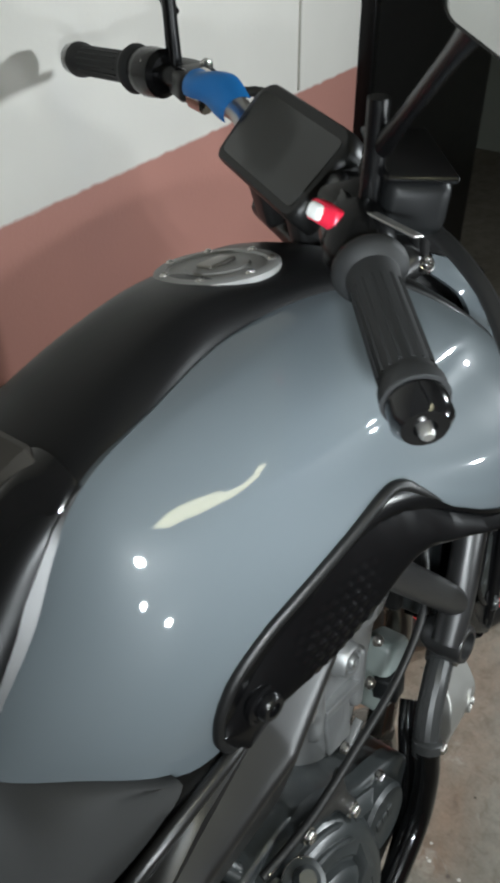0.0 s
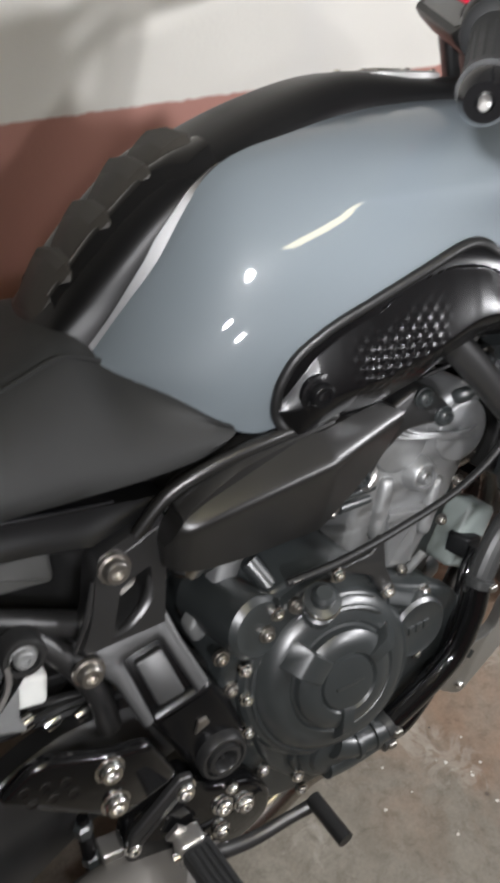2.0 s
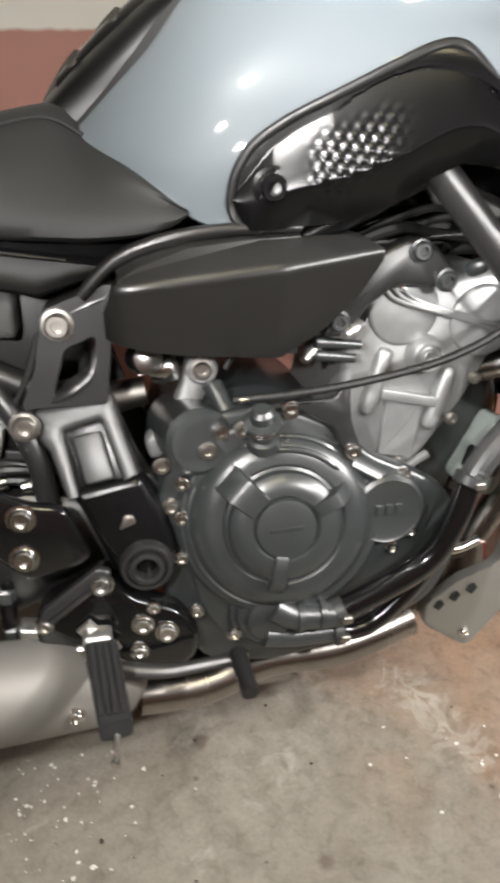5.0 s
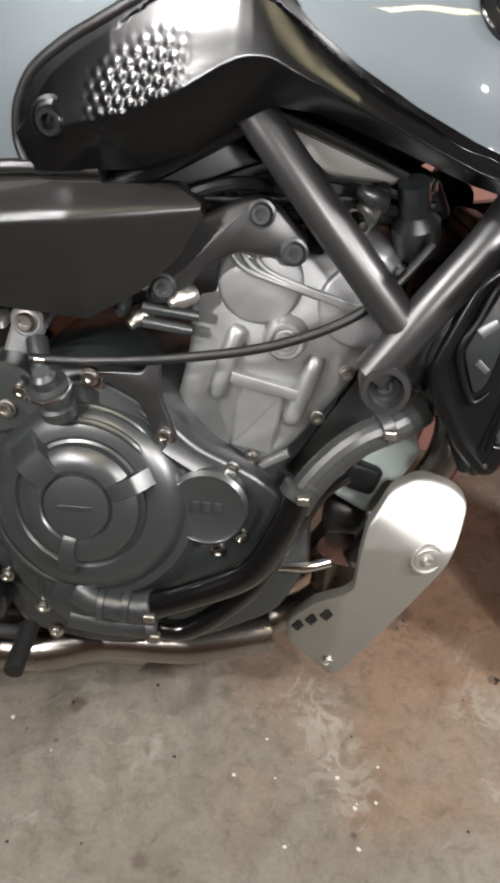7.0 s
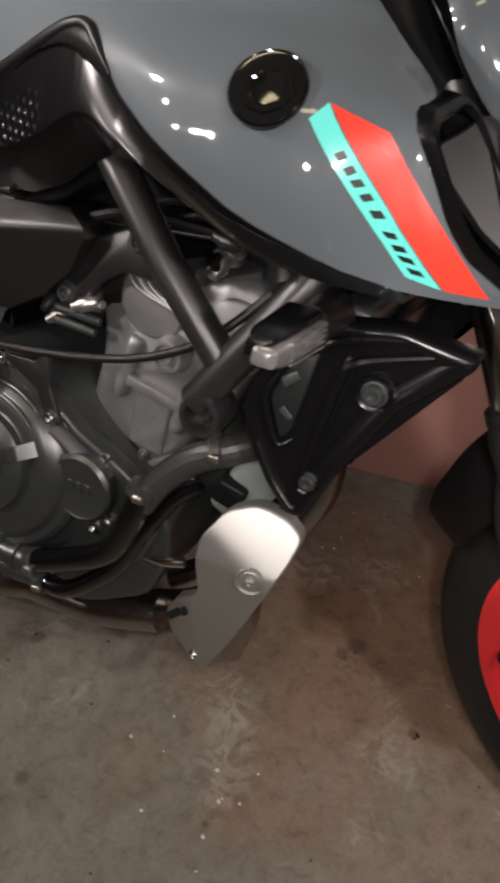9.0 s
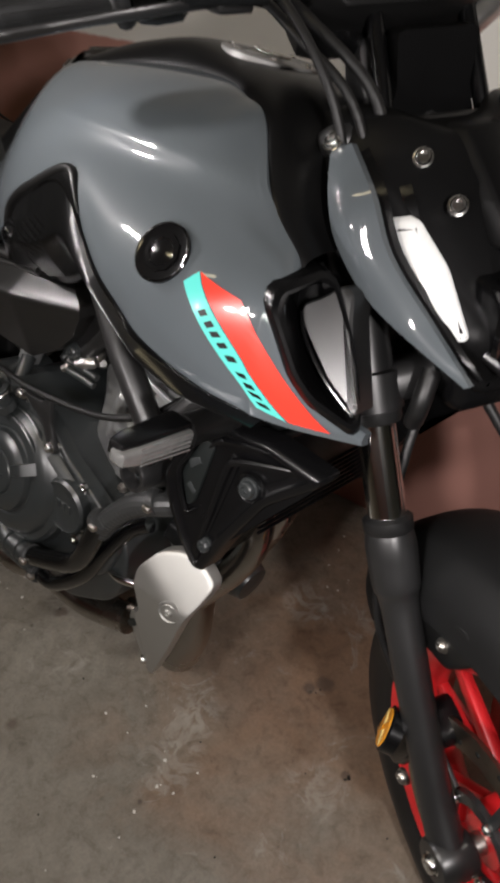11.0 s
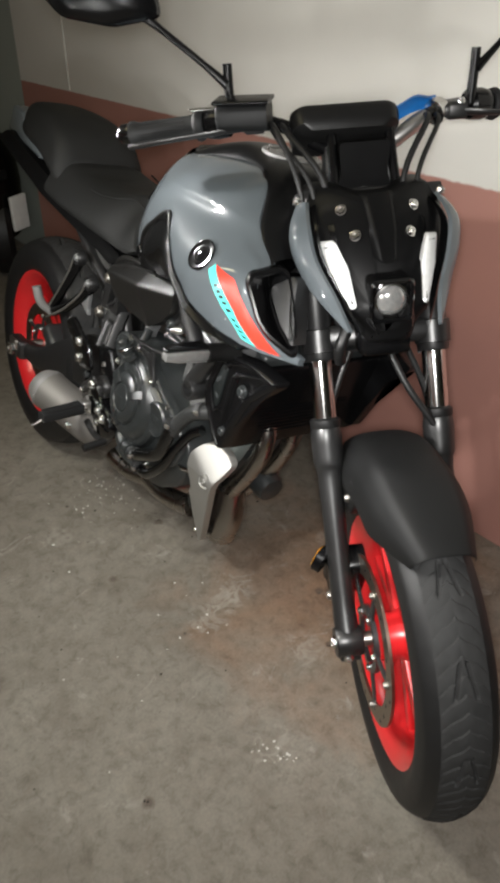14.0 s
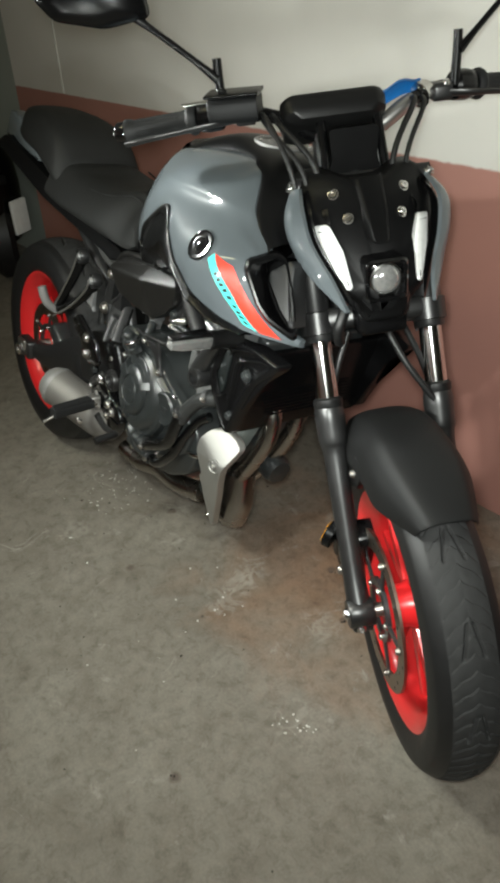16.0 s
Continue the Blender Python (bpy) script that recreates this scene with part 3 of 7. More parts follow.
for s in (-1, 1):
    rows, strip = [], []
    for k in range(17):
        x = 0.494 + 0.156 * k / 16
        end = min(1.0, (16 - k) / 3.0)
        ez, ey, cz = float(np.interp(x, SEAMX, SEAMZ)), float(np.interp(x, SEAMX, SEAMY)), crown(x)
        rows.append(spline([(x - 0.004, s * 0.030, cz - 0.004), (x, s * 0.044, cz + 0.002 * end), (x, s * (0.044 + (ey - 0.050) * 0.6), cz * 0.5 + ez * 0.5 + 0.006), (x, s * (ey - 0.004), ez + 0.006 * end), (x, s * (ey - 0.002), ez - 0.020)], 4))
        strip.append([(x, s * (ey - 0.0085), ez + 0.0085 * end), (x, s * (ey - 0.001), ez + 0.0110 * end), (x, s * (ey + 0.007 * end), ez - 0.0095), (x, s * (ey + 0.005 * end), ez - 0.019), (x, s * (ey - 0.006), ez - 0.017)])
    part("knee_panel", Geo().rings(rows, (False, False), False), GLOSS, tank_top, "gloss black knee panel behind the cover", 45)
    part("knee_bevel", Geo().rings(strip), FRAME, tank_top, "satin bevel along the cover's edge", 30)
# a grip pad of overlapping scales stuck on the tank's rear slope
rows = []
for k in range(86):
    x = 0.478 + 0.170 * k / 85
    f = min(0.999, ((x - 0.478) / 0.0425) % 1.0) if k < 85 else 1.0
    tuck = min(1.0, (1 - f) / 0.16)
    off = 0.002 + 0.0085 * (math.sin(1.9 * f ** 0.8) / math.sin(1.571)) * (0.35 + 0.65 * tuck)
    wd = 0.038 + 0.017 * f ** 1.2 * (0.4 + 0.6 * tuck)
    cz = crown(x)
    rows.append([(x, -wd, cz - 0.016), (x, -wd + 0.001, cz - 0.007 + off * 0.6), (x, -wd + 0.010, cz - 0.003 + off), (x, 0.0, cz + off + 0.001), (x, wd - 0.010, cz - 0.003 + off), (x, wd - 0.001, cz - 0.007 + off * 0.6), (x, wd, cz - 0.016)])
part("tank_pad", Geo().rings(rows), PADM, tank_top, "scaled brown-grey stippled grip pad on the tank", 25)
cap_m = pose(0.898, 0.0015, 1.0160, 0, 5.2, 0)
g = Geo(cap_m).lathe([(0.058, -0.01), (0.058, 0.001), (0.055, 0.0028), (0.047, 0.0028), (0.045, 0.001), (0.031, 0.001), (0.029, 0.003), (0.0, 0.0035)], axis=(0, 0, 1), seg=40, cap=(False, False))
cap = part("filler_cap", g, SILVERP, bike, "round silver fuel filler cap")
for k in range(7):
    a = 2 * math.pi * k / 7
    bolt(cap_m @ Vector((0.050 * math.cos(a), 0.050 * math.sin(a), 0.0025)), cap, 0.0035, (0, 0, 1), CHROME)
part("key_flap", Geo(cap_m).box((0, 0, 0.0045), (0.034, 0.018, 0.004), ch=0.002), STEEL, cap)

# films and round badge on the right cover
part("cyan_stripe", film([(1.043, 0.842), (1.053, 0.853), (1.146, 0.7395), (1.121, 0.747)]), CYAN, side_cover, "cyan film stripe with dark bars")
part("red_stripe", film([(1.054, 0.853), (1.094, 0.840), (1.178, 0.734), (1.148, 0.739)]), REDFILM, side_cover, "red film stripe")
for k in range(5):
    v = 0.22 + 0.15 * k
    a = Vector((1.043, 0.842)).lerp(Vector((1.121, 0.747)), v)
    b = Vector((1.052, 0.853)).lerp(Vector((1.146, 0.7395)), v)
    d = Vector((0.0088, -0.0105))
    e0, e1 = a.lerp(b, 0.30), a.lerp(b, 0.74)
    for q0, q1 in ((0.0, 0.34), (0.66, 1.0)) if k != 2 else ((0.2, 0.6),):
        part("dark_bar", film([e0 + d * q0 * 1.2, e1 + d * q0 * 1.2, e1 + d * q1 * 1.2, e0 + d * q1 * 1.2], (3, 2), 0.0018), INK_AND_SHADE, side_cover)
p, nrm = on_tank(1.009, 0.857, 0.0)
q = Vector((0, 0, 1)).rotation_difference(nrm).to_matrix().to_4x4()
bm_ = Matrix.Translation(p) @ q
badge = part("badge", Geo(bm_).lathe([(0.0275, -0.014), (0.0275, 0.0005), (0.0262, 0.0015), (0.024, 0.001), (0.0, 0.0015)], axis=(0, 0, 1), seg=36, cap=(False, False)), GLOSS, side_cover, "round glossy black badge with a dark relief")
part("badge_relief", Geo(bm_).lathe([(0.019, 0.0008), (0.0185, 0.0024), (0.014, 0.0026), (0.0125, 0.0012), (0.005, 0.0026), (0.0, 0.0028)], axis=(0, 0, 1), seg=9, cap=(False, False)), GLOSS, badge)
part("badge_ring", Geo(bm_).lathe([(0.0285, -0.001), (0.0285, 0.0012), (0.0275, 0.0022), (0.0262, 0.0012)], axis=(0, 0, 1), seg=36, cap=(False, False)), GLOSS, badge)

# black lower panels along the tank: a ridge runs along them, and a knurled patch lies behind it
PTX, PTZ = (0.644, 0.647, 0.652, 0.660, 0.671, 0.685, 0.701, 0.734, 0.780, 0.805, 0.818, 0.828, 0.838, 0.847, 0.858, 0.868, 0.879, 0.911, 0.951, 0.990, 1.023, 1.077, 1.125), (0.768, 0.782, 0.793, 0.805, 0.815, 0.824, 0.833, 0.848, 0.869, 0.880, 0.884, 0.885, 0.882, 0.874, 0.862, 0.851, 0.840, 0.818, 0.795, 0.776, 0.763, 0.744, 0.733)
PBX, PBZ = (0.644, 0.647, 0.652, 0.660, 0.71, 0.745, 0.79, 0.826, 0.853, 0.887, 0.946, 0.996, 1.04, 1.125), (0.762, 0.752, 0.743, 0.737, 0.738, 0.742, 0.757, 0.780, 0.792, 0.788, 0.767, 0.747, 0.735, 0.727)
PWX, PWY = (0.64, 0.68, 0.73, 0.82, 0.913, 1.0, 1.06, 1.125), (0.163, 0.183, 0.199, 0.221, 0.247, 0.260, 0.253, 0.226)


def panel_at(u, v, s):
    x = 0.644 + 0.481 * u ** 1.3
    z = float(np.interp(x, PBX, PBZ)) * (1 - v) + float(np.interp(x, PTX, PTZ)) * v
    w = float(np.interp(x, PWX, PWY))
    rear = min(1.0, max(0.12, (x - 0.655) / 0.06))
    w -= 0.034 * rear * max(0.0, 1 - v / 0.38) ** 1.2 + 0.014 * max(0.0, (v - 0.38) / 0.62) ** 1.4
    k = min(1, max(0, (x - 0.705) / 0.02)) * min(1, max(0, (0.800 - x) / 0.03)) * min(1, max(0, (v - 0.20) / 0.12)) * min(1, max(0, (0.84 - v) / 0.25))
    if k and s < 0:     # a hexagonal field of small domes
        a, b = x * 0.92 + z * 0.4, z * 0.92 - x * 0.4
        q = 2 * math.pi / 0.0088
        w += 0.00034 * k * (math.cos(q * a) + math.cos(q * (0.5 * a + 0.866 * b)) + math.cos(q * (0.5 * a - 0.866 * b)))
    hit = TANK_BVH.ray_cast(Vector((x, -0.6, z)), Vector((0, 1, 0)))[0]
    if hit is not None:
        w = max(w, -hit.y + 0.003)
    return (x, s * w, z)


for s in (-1, 1):
    g = Geo().shell(lambda u, v: panel_at(u, v, s), 330 if s < 0 else 60, 70 if s < 0 else 14, (0, -s * 0.03, 0))
    panel = part("tank_side_panel", g, PANEL, bike, "satin black panel below the tank cover with a knurled patch", 60)
    rim = [(0.672, 0.735), (0.657, 0.737), (0.649, 0.744), (0.644, 0.756)] + [q for q in zip(PTX, PTZ) if q[0] < 0.87]
    part("panel_rim", Geo().tube([(x, s * (max(float(np.interp(x, PWX, PWY)) - 0.016, -on_tank(x, z)[0].y)), z + 0.001) for x, z in rim], [0.003] + [0.0050] * (len(rim) - 4) + [0.004, 0.0025, 0.001], 10, 3), MATTE, panel, "dull black seal round the panel")
    part("bolt_seat", Geo().lathe([(0.019, -0.004), (0.019, 0.001), (0.016, 0.002), (0.0145, -0.001), (0.0, -0.001)], (0.680, s * 0.1775, 0.775), (-0.1, s, -0.1), 28, (False, False)), SATIN, panel)
    bolt((0.680, s * 0.1775, 0.775), panel, 0.0125, (-0.1, s, -0.1), SATIN, name="panel_bolt")

# intake scoop at the front of each cover
for s in (-1, 1):
    A, B, C = Vector((1.103, s * 0.222, 0.854)), Vector((1.116, s * 0.140, 0.874)), Vector((1.197, s * 0.152, 0.728))
    D = Vector((1.150, s * 0.206, 0.770))
    rim = [A, B, B.lerp(C, 0.5) + Vector((0.012, 0, 0)), C, D]
    cen = sum(rim, Vector()) / 5
    big = [p for i in range(5) for p in (rim[i].lerp(rim[(i + 1) % 5], k) for k in (0.10, 0.22, 0.5, 0.78, 0.90))]
    for i in range(5):
        big[5 * i - 1], big[5 * i] = big[5 * i - 1].lerp(cen, 0.05), big[5 * i].lerp(cen, 0.05)
    back = Vector((-0.05, -s * 0.02, 0))
    g = Geo().rings([[p + back * 0.6 for p in big], [p + Vector((0.004, s * 0.004, 0)) for p in big], [p.lerp(cen, 0.07) + Vector((0.009, s * 0.008, 0.003)) for p in big], [p.lerp(cen, 0.15) + Vector((0.010, s * 0.008, 0.003)) for p in big], [p.lerp(cen, 0.21) + Vector((0.006, s * 0.005, 0.002)) for p in big], [p.lerp(cen, 0.27) + Vector((-0.02, -s * 0.05, 0)) for p in big]], (False, True))
    scoop = part("intake_scoop", g, SATIN, bike, "black intake scoop with a satin inner panel")
    face = rounded([(1.113, 0.834), (1.128, 0.845), (1.139, 0.858), (1.151, 0.853), (1.159, 0.830), (1.196, 0.756), (1.160, 0.779), (1.118, 0.820)], 0.006, 3)
    sy = lambda x, z, d: s * (0.165 - 0.34 * (x - 1.135) - 0.40 * (z - 0.82) - d)
    part("scoop_panel", Geo().rings([[(x, sy(x, z, d), z) for x, z in inset(face, i)] for i, d in ((0, 0.03), (0, 0.002), (0.002, 0.0), (0.006, 0.0))]), FRAME, scoop, "smooth satin panel inside the scoop", 30)
    part("scoop_ridge", Geo().tube([(1.116, sy(1.116, 0.829, -0.002), 0.829), (1.128, sy(1.128, 0.809, -0.002), 0.809), (1.160, sy(1.160, 0.779, -0.002), 0.779), (1.194, sy(1.194, 0.757, -0.002), 0.757)], [0.0012, 0.0022, 0.0022, 0.001], 8, 5), GLOSS, scoop)

# seats
SEAT = {
    0.110: ((0, 0.866), (0.07, 0.865), (0.104, 0.852), (0.130, 0.812), (0.138, 0.782), (0.10, 0.775)),
    0.170: ((0, 0.860), (0.07, 0.859), (0.108, 0.845), (0.135, 0.800), (0.142, 0.765), (0.10, 0.755)),
    0.230: ((0, 0.842), (0.08, 0.841), (0.118, 0.826), (0.146, 0.790), (0.150, 0.757), (0.10, 0.748)),
    0.330: ((0, 0.838), (0.08, 0.837), (0.121, 0.820), (0.153, 0.785), (0.157, 0.747), (0.10, 0.738)),
    0.420: ((0, 0.842), (0.075, 0.842), (0.115, 0.828), (0.150, 0.785), (0.157, 0.742), (0.10, 0.733)),
    0.480: ((0, 0.853), (0.065, 0.852), (0.098, 0.838), (0.135, 0.788), (0.154, 0.737), (0.10, 0.730)),
    0.515: ((0, 0.850), (0.060, 0.845), (0.088, 0.822), (0.130, 0.785), (0.153, 0.735), (0.10, 0.729)),
    0.560: ((0, 0.800), (0.060, 0.800), (0.125, 0.790), (0.142, 0.772), (0.155, 0.737), (0.10, 0.731)),
    0.592: ((0, 0.770), (0.060, 0.770), (0.145, 0.764), (0.150, 0.760), (0.156, 0.745), (0.10, 0.737)),
    0.604: ((0, 0.757), (0.060, 0.757), (0.148, 0.757), (0.151, 0.756), (0.153, 0.752), (0.10, 0.748)),
}


def cushion(name, table, mat, label, n=4):
    rows = []
    for x in sorted(table):
        half = table[x]
        off = -0.055 * max(0.0, (0.3 - x) / 0.3)
        rows.append(spline([(x, off - y, z) for y, z in half[::-1]] + [(x, off + y, z) for y, z in half[1:]], n))
    cols = [spline([r[k] for r in rows], n) for k in range(len(rows[0]))]
    return part(name, Geo().rings([[c[i] for c in cols] for i in range(len(cols[0]))]), mat, bike, label, 50)


seat = cushion("seat", SEAT, VINYL, "dark grey grained vinyl rider seat with a stitched edge")
for s in (-1, 1):
    seam = [(x, s * SEAT[x][2][0], SEAT[x][2][1] + 0.001) for x in (0.17, 0.23, 0.33, 0.42, 0.48, 0.515)]
    part("seam", Geo().tube(seam, 0.0022, 6, 5), VINYL, seat)
PILLION = {
    -0.120: ((0, 0.925), (0.04, 0.922), (0.06, 0.910), (0.075, 0.885), (0.08, 0.865), (0.05, 0.86)),
    -0.060: ((0, 0.930), (0.06, 0.927), (0.09, 0.912), (0.108, 0.875), (0.11, 0.845), (0.07, 0.84)),
    0.040: ((0, 0.922), (0.075, 0.919), (0.108, 0.902), (0.125, 0.860), (0.128, 0.825), (0.08, 0.815)),
    0.105: ((0, 0.905), (0.08, 0.902), (0.115, 0.884), (0.133, 0.840), (0.137, 0.800), (0.08, 0.79)),
    0.135: ((0, 0.880), (0.08, 0.878), (0.112, 0.862), (0.132, 0.825), (0.137, 0.785), (0.08, 0.78)),
    0.152: ((0, 0.845), (0.07, 0.844), (0.100, 0.838), (0.125, 0.810), (0.130, 0.780), (0.08, 0.78)),
}
PILLION = {x: [(y * 0.92, z + 0.022 + 0.03 * min(1, (0.2 - x) / 0.2)) for y, z in half] for x, half in PILLION.items()}
cushion("pillion_seat", PILLION, VINYL, "raised dark vinyl pillion seat")

# tail covers, underseat tray and mudguard
TTX, TTZ = (-0.19, -0.15, 0.02, 0.20, 0.33, 0.375, 0.445, 0.487, 0.536), (0.874, 0.895, 0.835, 0.768, 0.741, 0.731, 0.718, 0.712, 0.7048)
TBX, TBZ = (-0.19, -0.10, 0.06, 0.20, 0.33, 0.409, 0.441, 0.461, 0.483, 0.536), (0.870, 0.828, 0.760, 0.722, 0.704, 0.694, 0.686, 0.681, 0.689, 0.7035)


def tail_at(u, v, s):
    """The tail's side: it leans outwards going down, to a rolled lower edge."""
    x = -0.19 + 0.726 * u
    z = float(np.interp(x, TBX, TBZ)) * (1 - v) + float(np.interp(x, TTX, TTZ)) * v
    y = 0.153 - 0.018 * (1 - math.exp(-3.5 * v)) - 0.012 * max(0.0, 0.12 - v) / 0.12
    return (x, s * y - 0.055 * max(0.0, (0.2 - x) / 0.4), z)


for s in (-1, 1):
    g = Geo().shell(lambda u, v: tail_at(u, v, s), 48, 8, (0, -s * 0.03, 0))
    part("tail_cover", g, MASKP, bike, "satin black tail side cover")
    part("tail_edge", Geo().tube([(x, s * 0.134, float(np.interp(x, TTX, TTZ)) + 0.002) for x in (0.20, 0.27, 0.34, 0.42, 0.49)], [0.002, 0.003, 0.003, 0.003, 0.002], 8, 4), SATIN, bike)
    part("tail_trim", Geo().plate([(-0.21, 0.890), (-0.165, 0.960), (-0.10, 0.948), (0.02, 0.880), (0.05, 0.848), (-0.10, 0.872)], s * 0.07 - 0.055, s * 0.108 - 0.055, 0.006, 0.012), PAINT, bike, "blue-grey painted tail panel beside the pillion seat")
part("seat_base", Geo().plate([(0.18, 0.80), (0.35, 0.772), (0.50, 0.758), (0.59, 0.742), (0.59, 0.712), (0.50, 0.70), (0.18, 0.735)], 0.098, -0.098, 0.004, 0.008), SATIN, bike, "black moulded base under the seat")
part("underseat_tray", Geo().plate([(0.20, 0.735), (0.434, 0.707), (0.432, 0.634), (0.20, 0.662)], 0.105, -0.105, 0.006, 0.008), TRAY, bike, "dull grey underseat tray")
part("battery_box", Geo().plate([(0.17, 0.70), (0.50, 0.70), (0.50, 0.50), (0.38, 0.50), (0.26, 0.56), (0.17, 0.64)], 0.065, -0.065, 0.006, 0.012), MATTE, bike, "black battery box under the seat")
part("inner_mudguard", Geo().tube([(0.47, 0, 0.40), (0.42, 0, 0.50), (0.36, 0, 0.58), (0.28, 0, 0.64)], 0.085, 14, 4, flat=0.25), MATTE, bike, "black inner mudguard ahead of the rear tyre")
part("rear_mudguard", Geo().tube([(0.12, 0, 0.72), (-0.08, 0, 0.80), (-0.20, 0, 0.80), (-0.30, 0, 0.72)], [0.06, 0.07, 0.055, 0.04], 10, flat=0.35), MATTE, bike, "black rear mudguard and plate holder")
part("tail_lamp", Geo().box((-0.19, 0, 0.865), (0.03, 0.10, 0.04), ch=0.008), RUSTRED, bike, "small red tail lamp")

# frame, subframe and rider's fittings
for s in (-1, 1):
    y = s * 0.185
    part("frame_tube", Geo().tube([(0.835, y + 0.012 * -s, 0.790), (0.905, y, 0.706), (0.966, y, 0.633), (0.975, y, 0.622)], 0.0165, 16, 1), FRAME, bike, "satin black steel frame tube")
    part("frame_tube", Geo().tube([(0.946, s * 0.187, 0.588), (0.99, y, 0.650), (1.045, s * 0.17, 0.728), (1.07, s * 0.12, 0.80), (1.08, s * 0.06, 0.85)], 0.0175, 18, 4), FRAME, bike, "satin black steel frame tube")
    boss = part("engine_mount_boss", Geo().lathe([(0.016, -0.03), (0.021, -0.02), (0.0215, 0.016), (0.020, 0.019), (0.0155, 0.019), (0.014, 0.004), (0.0, 0.004)], (0.958, s * 0.186, 0.580), (0, s, 0), 28, (False, False)), FRAME, bike, "round black engine mount boss")
    bolt((0.958, s * 0.189, 0.580), boss, 0.008, (0, s, 0), CASE)
    part("frame_tube", Geo().tube([(0.835, s * 0.165, 0.785), (0.70, s * 0.132, 0.718), (0.56, s * 0.11, 0.675), (0.48, s * 0.10, 0.655)], 0.012, 12), SATIN, bike, "satin black steel frame tube")
    part("subframe_tube", Geo().tube([(0.44, s * 0.11, 0.585), (0.36, s * 0.112, 0.628), (0.27, s * 0.112, 0.676), (0.10, s * 0.10, 0.76), (-0.05, s * 0.08, 0.82)], 0.0135, 12), FRAME, bike, "black tubular subframe rail")
    part("subframe_brace", Geo().tube([(0.395, s * 0.115, 0.60), (0.42, s * 0.125, 0.565), (0.44, s * 0.13, 0.515), (0.445, s * 0.125, 0.46)], 0.0125, 12), FRAME, bike)

# pivot bracket: a cast plate from the subframe down to the swingarm pivot
for s in (-1, 1):
    plate = Geo().plate([(0.513, 0.590), (0.545, 0.501), (0.562, 0.474), (0.581, 0.418), (0.577, 0.357), (0.548, 0.338), (0.523, 0.359), (0.512, 0.393), (0.478, 0.476), (0.455, 0.525), (0.436, 0.538), (0.420, 0.556), (0.426, 0.574), (0.445, 0.586), (0.480, 0.592)], s * 0.104, s * 0.124, 0.006, 0.008)
    outer = [(0.430, 0.572), (0.448, 0.612), (0.458, 0.655), (0.464, 0.672), (0.478, 0.678), (0.531, 0.696), (0.533, 0.690), (0.527, 0.640), (0.516, 0.572)]
    hole = rounded([(0.466, 0.586), (0.480, 0.630), (0.509, 0.641), (0.503, 0.606)], 0.006, 3)

    def hit(poly, a, c=(0.486, 0.615)):
        best, d = 0.0, Vector((math.cos(a), math.sin(a)))
        for i in range(len(poly)):
            p, q = Vector(poly[i - 1]) - Vector(c), Vector(poly[i]) - Vector(c)
            e = q - p
            den = d.x * e.y - d.y * e.x
            if abs(den) > 1e-9:
                u, w = (p.x * e.y - p.y * e.x) / den, (p.x * d.y - p.y * d.x) / den
                if -1e-6 <= w <= 1 + 1e-6 and u > best:
                    best = u
        return best

    rings = []
    for poly, k, y in ((outer, 1.0, 0.112), (outer, 1.0, 0.138), (outer, 0.96, 0.144), (hole, 1.12, 0.144), (hole, 1.0, 0.139), (hole, 1.0, 0.112), (outer, 1.0, 0.112)):
        rings.append([(0.486 + math.cos(a) * hit(poly, a) * k, s * y, 0.615 + math.sin(a) * hit(poly, a) * k) for a in np.linspace(0, 2 * math.pi, 72, endpoint=False)])
    plate.rings(rings, (False, False))
    bracket = part("pivot_bracket", plate, FRAME, bike, "black cast pivot bracket with raised ribs and an open window", 45)
    # the raised face leans outwards going down: a forked frame with a pad between its legs
    lean = pose(0.495, s * 0.157, 0.523, s * 24, 0, s * 11)
    flat = lambda poly: [((x - 0.495) * 1.01, (z - 0.523) * 1.10) for x, z in poly]
    base = flat([(0.434, 0.556), (0.450, 0.572), (0.508, 0.588), (0.524, 0.552), (0.541, 0.508), (0.530, 0.488), (0.480, 0.478), (0.455, 0.528)])
    fork = [((0.471, 0.484), (0.482, 0.487)), ((0.453, 0.528), (0.471, 0.528)), ((0.437, 0.545), (0.467, 0.541)), ((0.430, 0.557), (0.467, 0.545)), ((0.438, 0.570), (0.470, 0.548)),
            ((0.478, 0.581), (0.486, 0.5525)), ((0.506, 0.594), (0.502, 0.556)), ((0.516, 0.578), (0.506, 0.553)), ((0.524, 0.552), (0.512, 0.537)), ((0.541, 0.508), (0.527, 0.500))]
    pad = flat([(0.475, 0.541), (0.503, 0.548), (0.517, 0.503), (0.489, 0.497)])
    # Darker floor paints the groove's shade; frame and pad take the lighter copy.
    face = part("sloped_face", Geo(lean).plate(base, s * -0.026, s * -0.012, 0.003, 0.006), SATIN, bracket, "raised face with a forked frame, its groove floor darkened as shade", 40)
    sweep = []
    for o, i in fork:
        (ox, oz), (ix, iz) = flat([o, i])
        sweep.append([(ox + (ix - ox) * k, s * y, oz + (iz - oz) * k) for k, y in ((0, -0.020), (0, -0.003), (0.08, 0.0), (0.2, 0.0012), (0.8, 0.0012), (0.93, 0.0), (1, -0.0025), (1, -0.020))])
    part("face_frame", Geo(lean).rings(sweep), CASTING_LIT, bracket, "", 50)
    part("face_pad", Geo(lean).plate(pad, s * -0.014, s * -0.001, 0.002, 0.004), CASTING_LIT, bracket, "", 50)
    part("arm_edge", Geo().tube([(0.427, s * 0.141, 0.580), (0.444, s * 0.142, 0.612), (0.456, s * 0.142, 0.648)], [0.002, 0.0032, 0.002], 8, 5), FRAME, bracket)
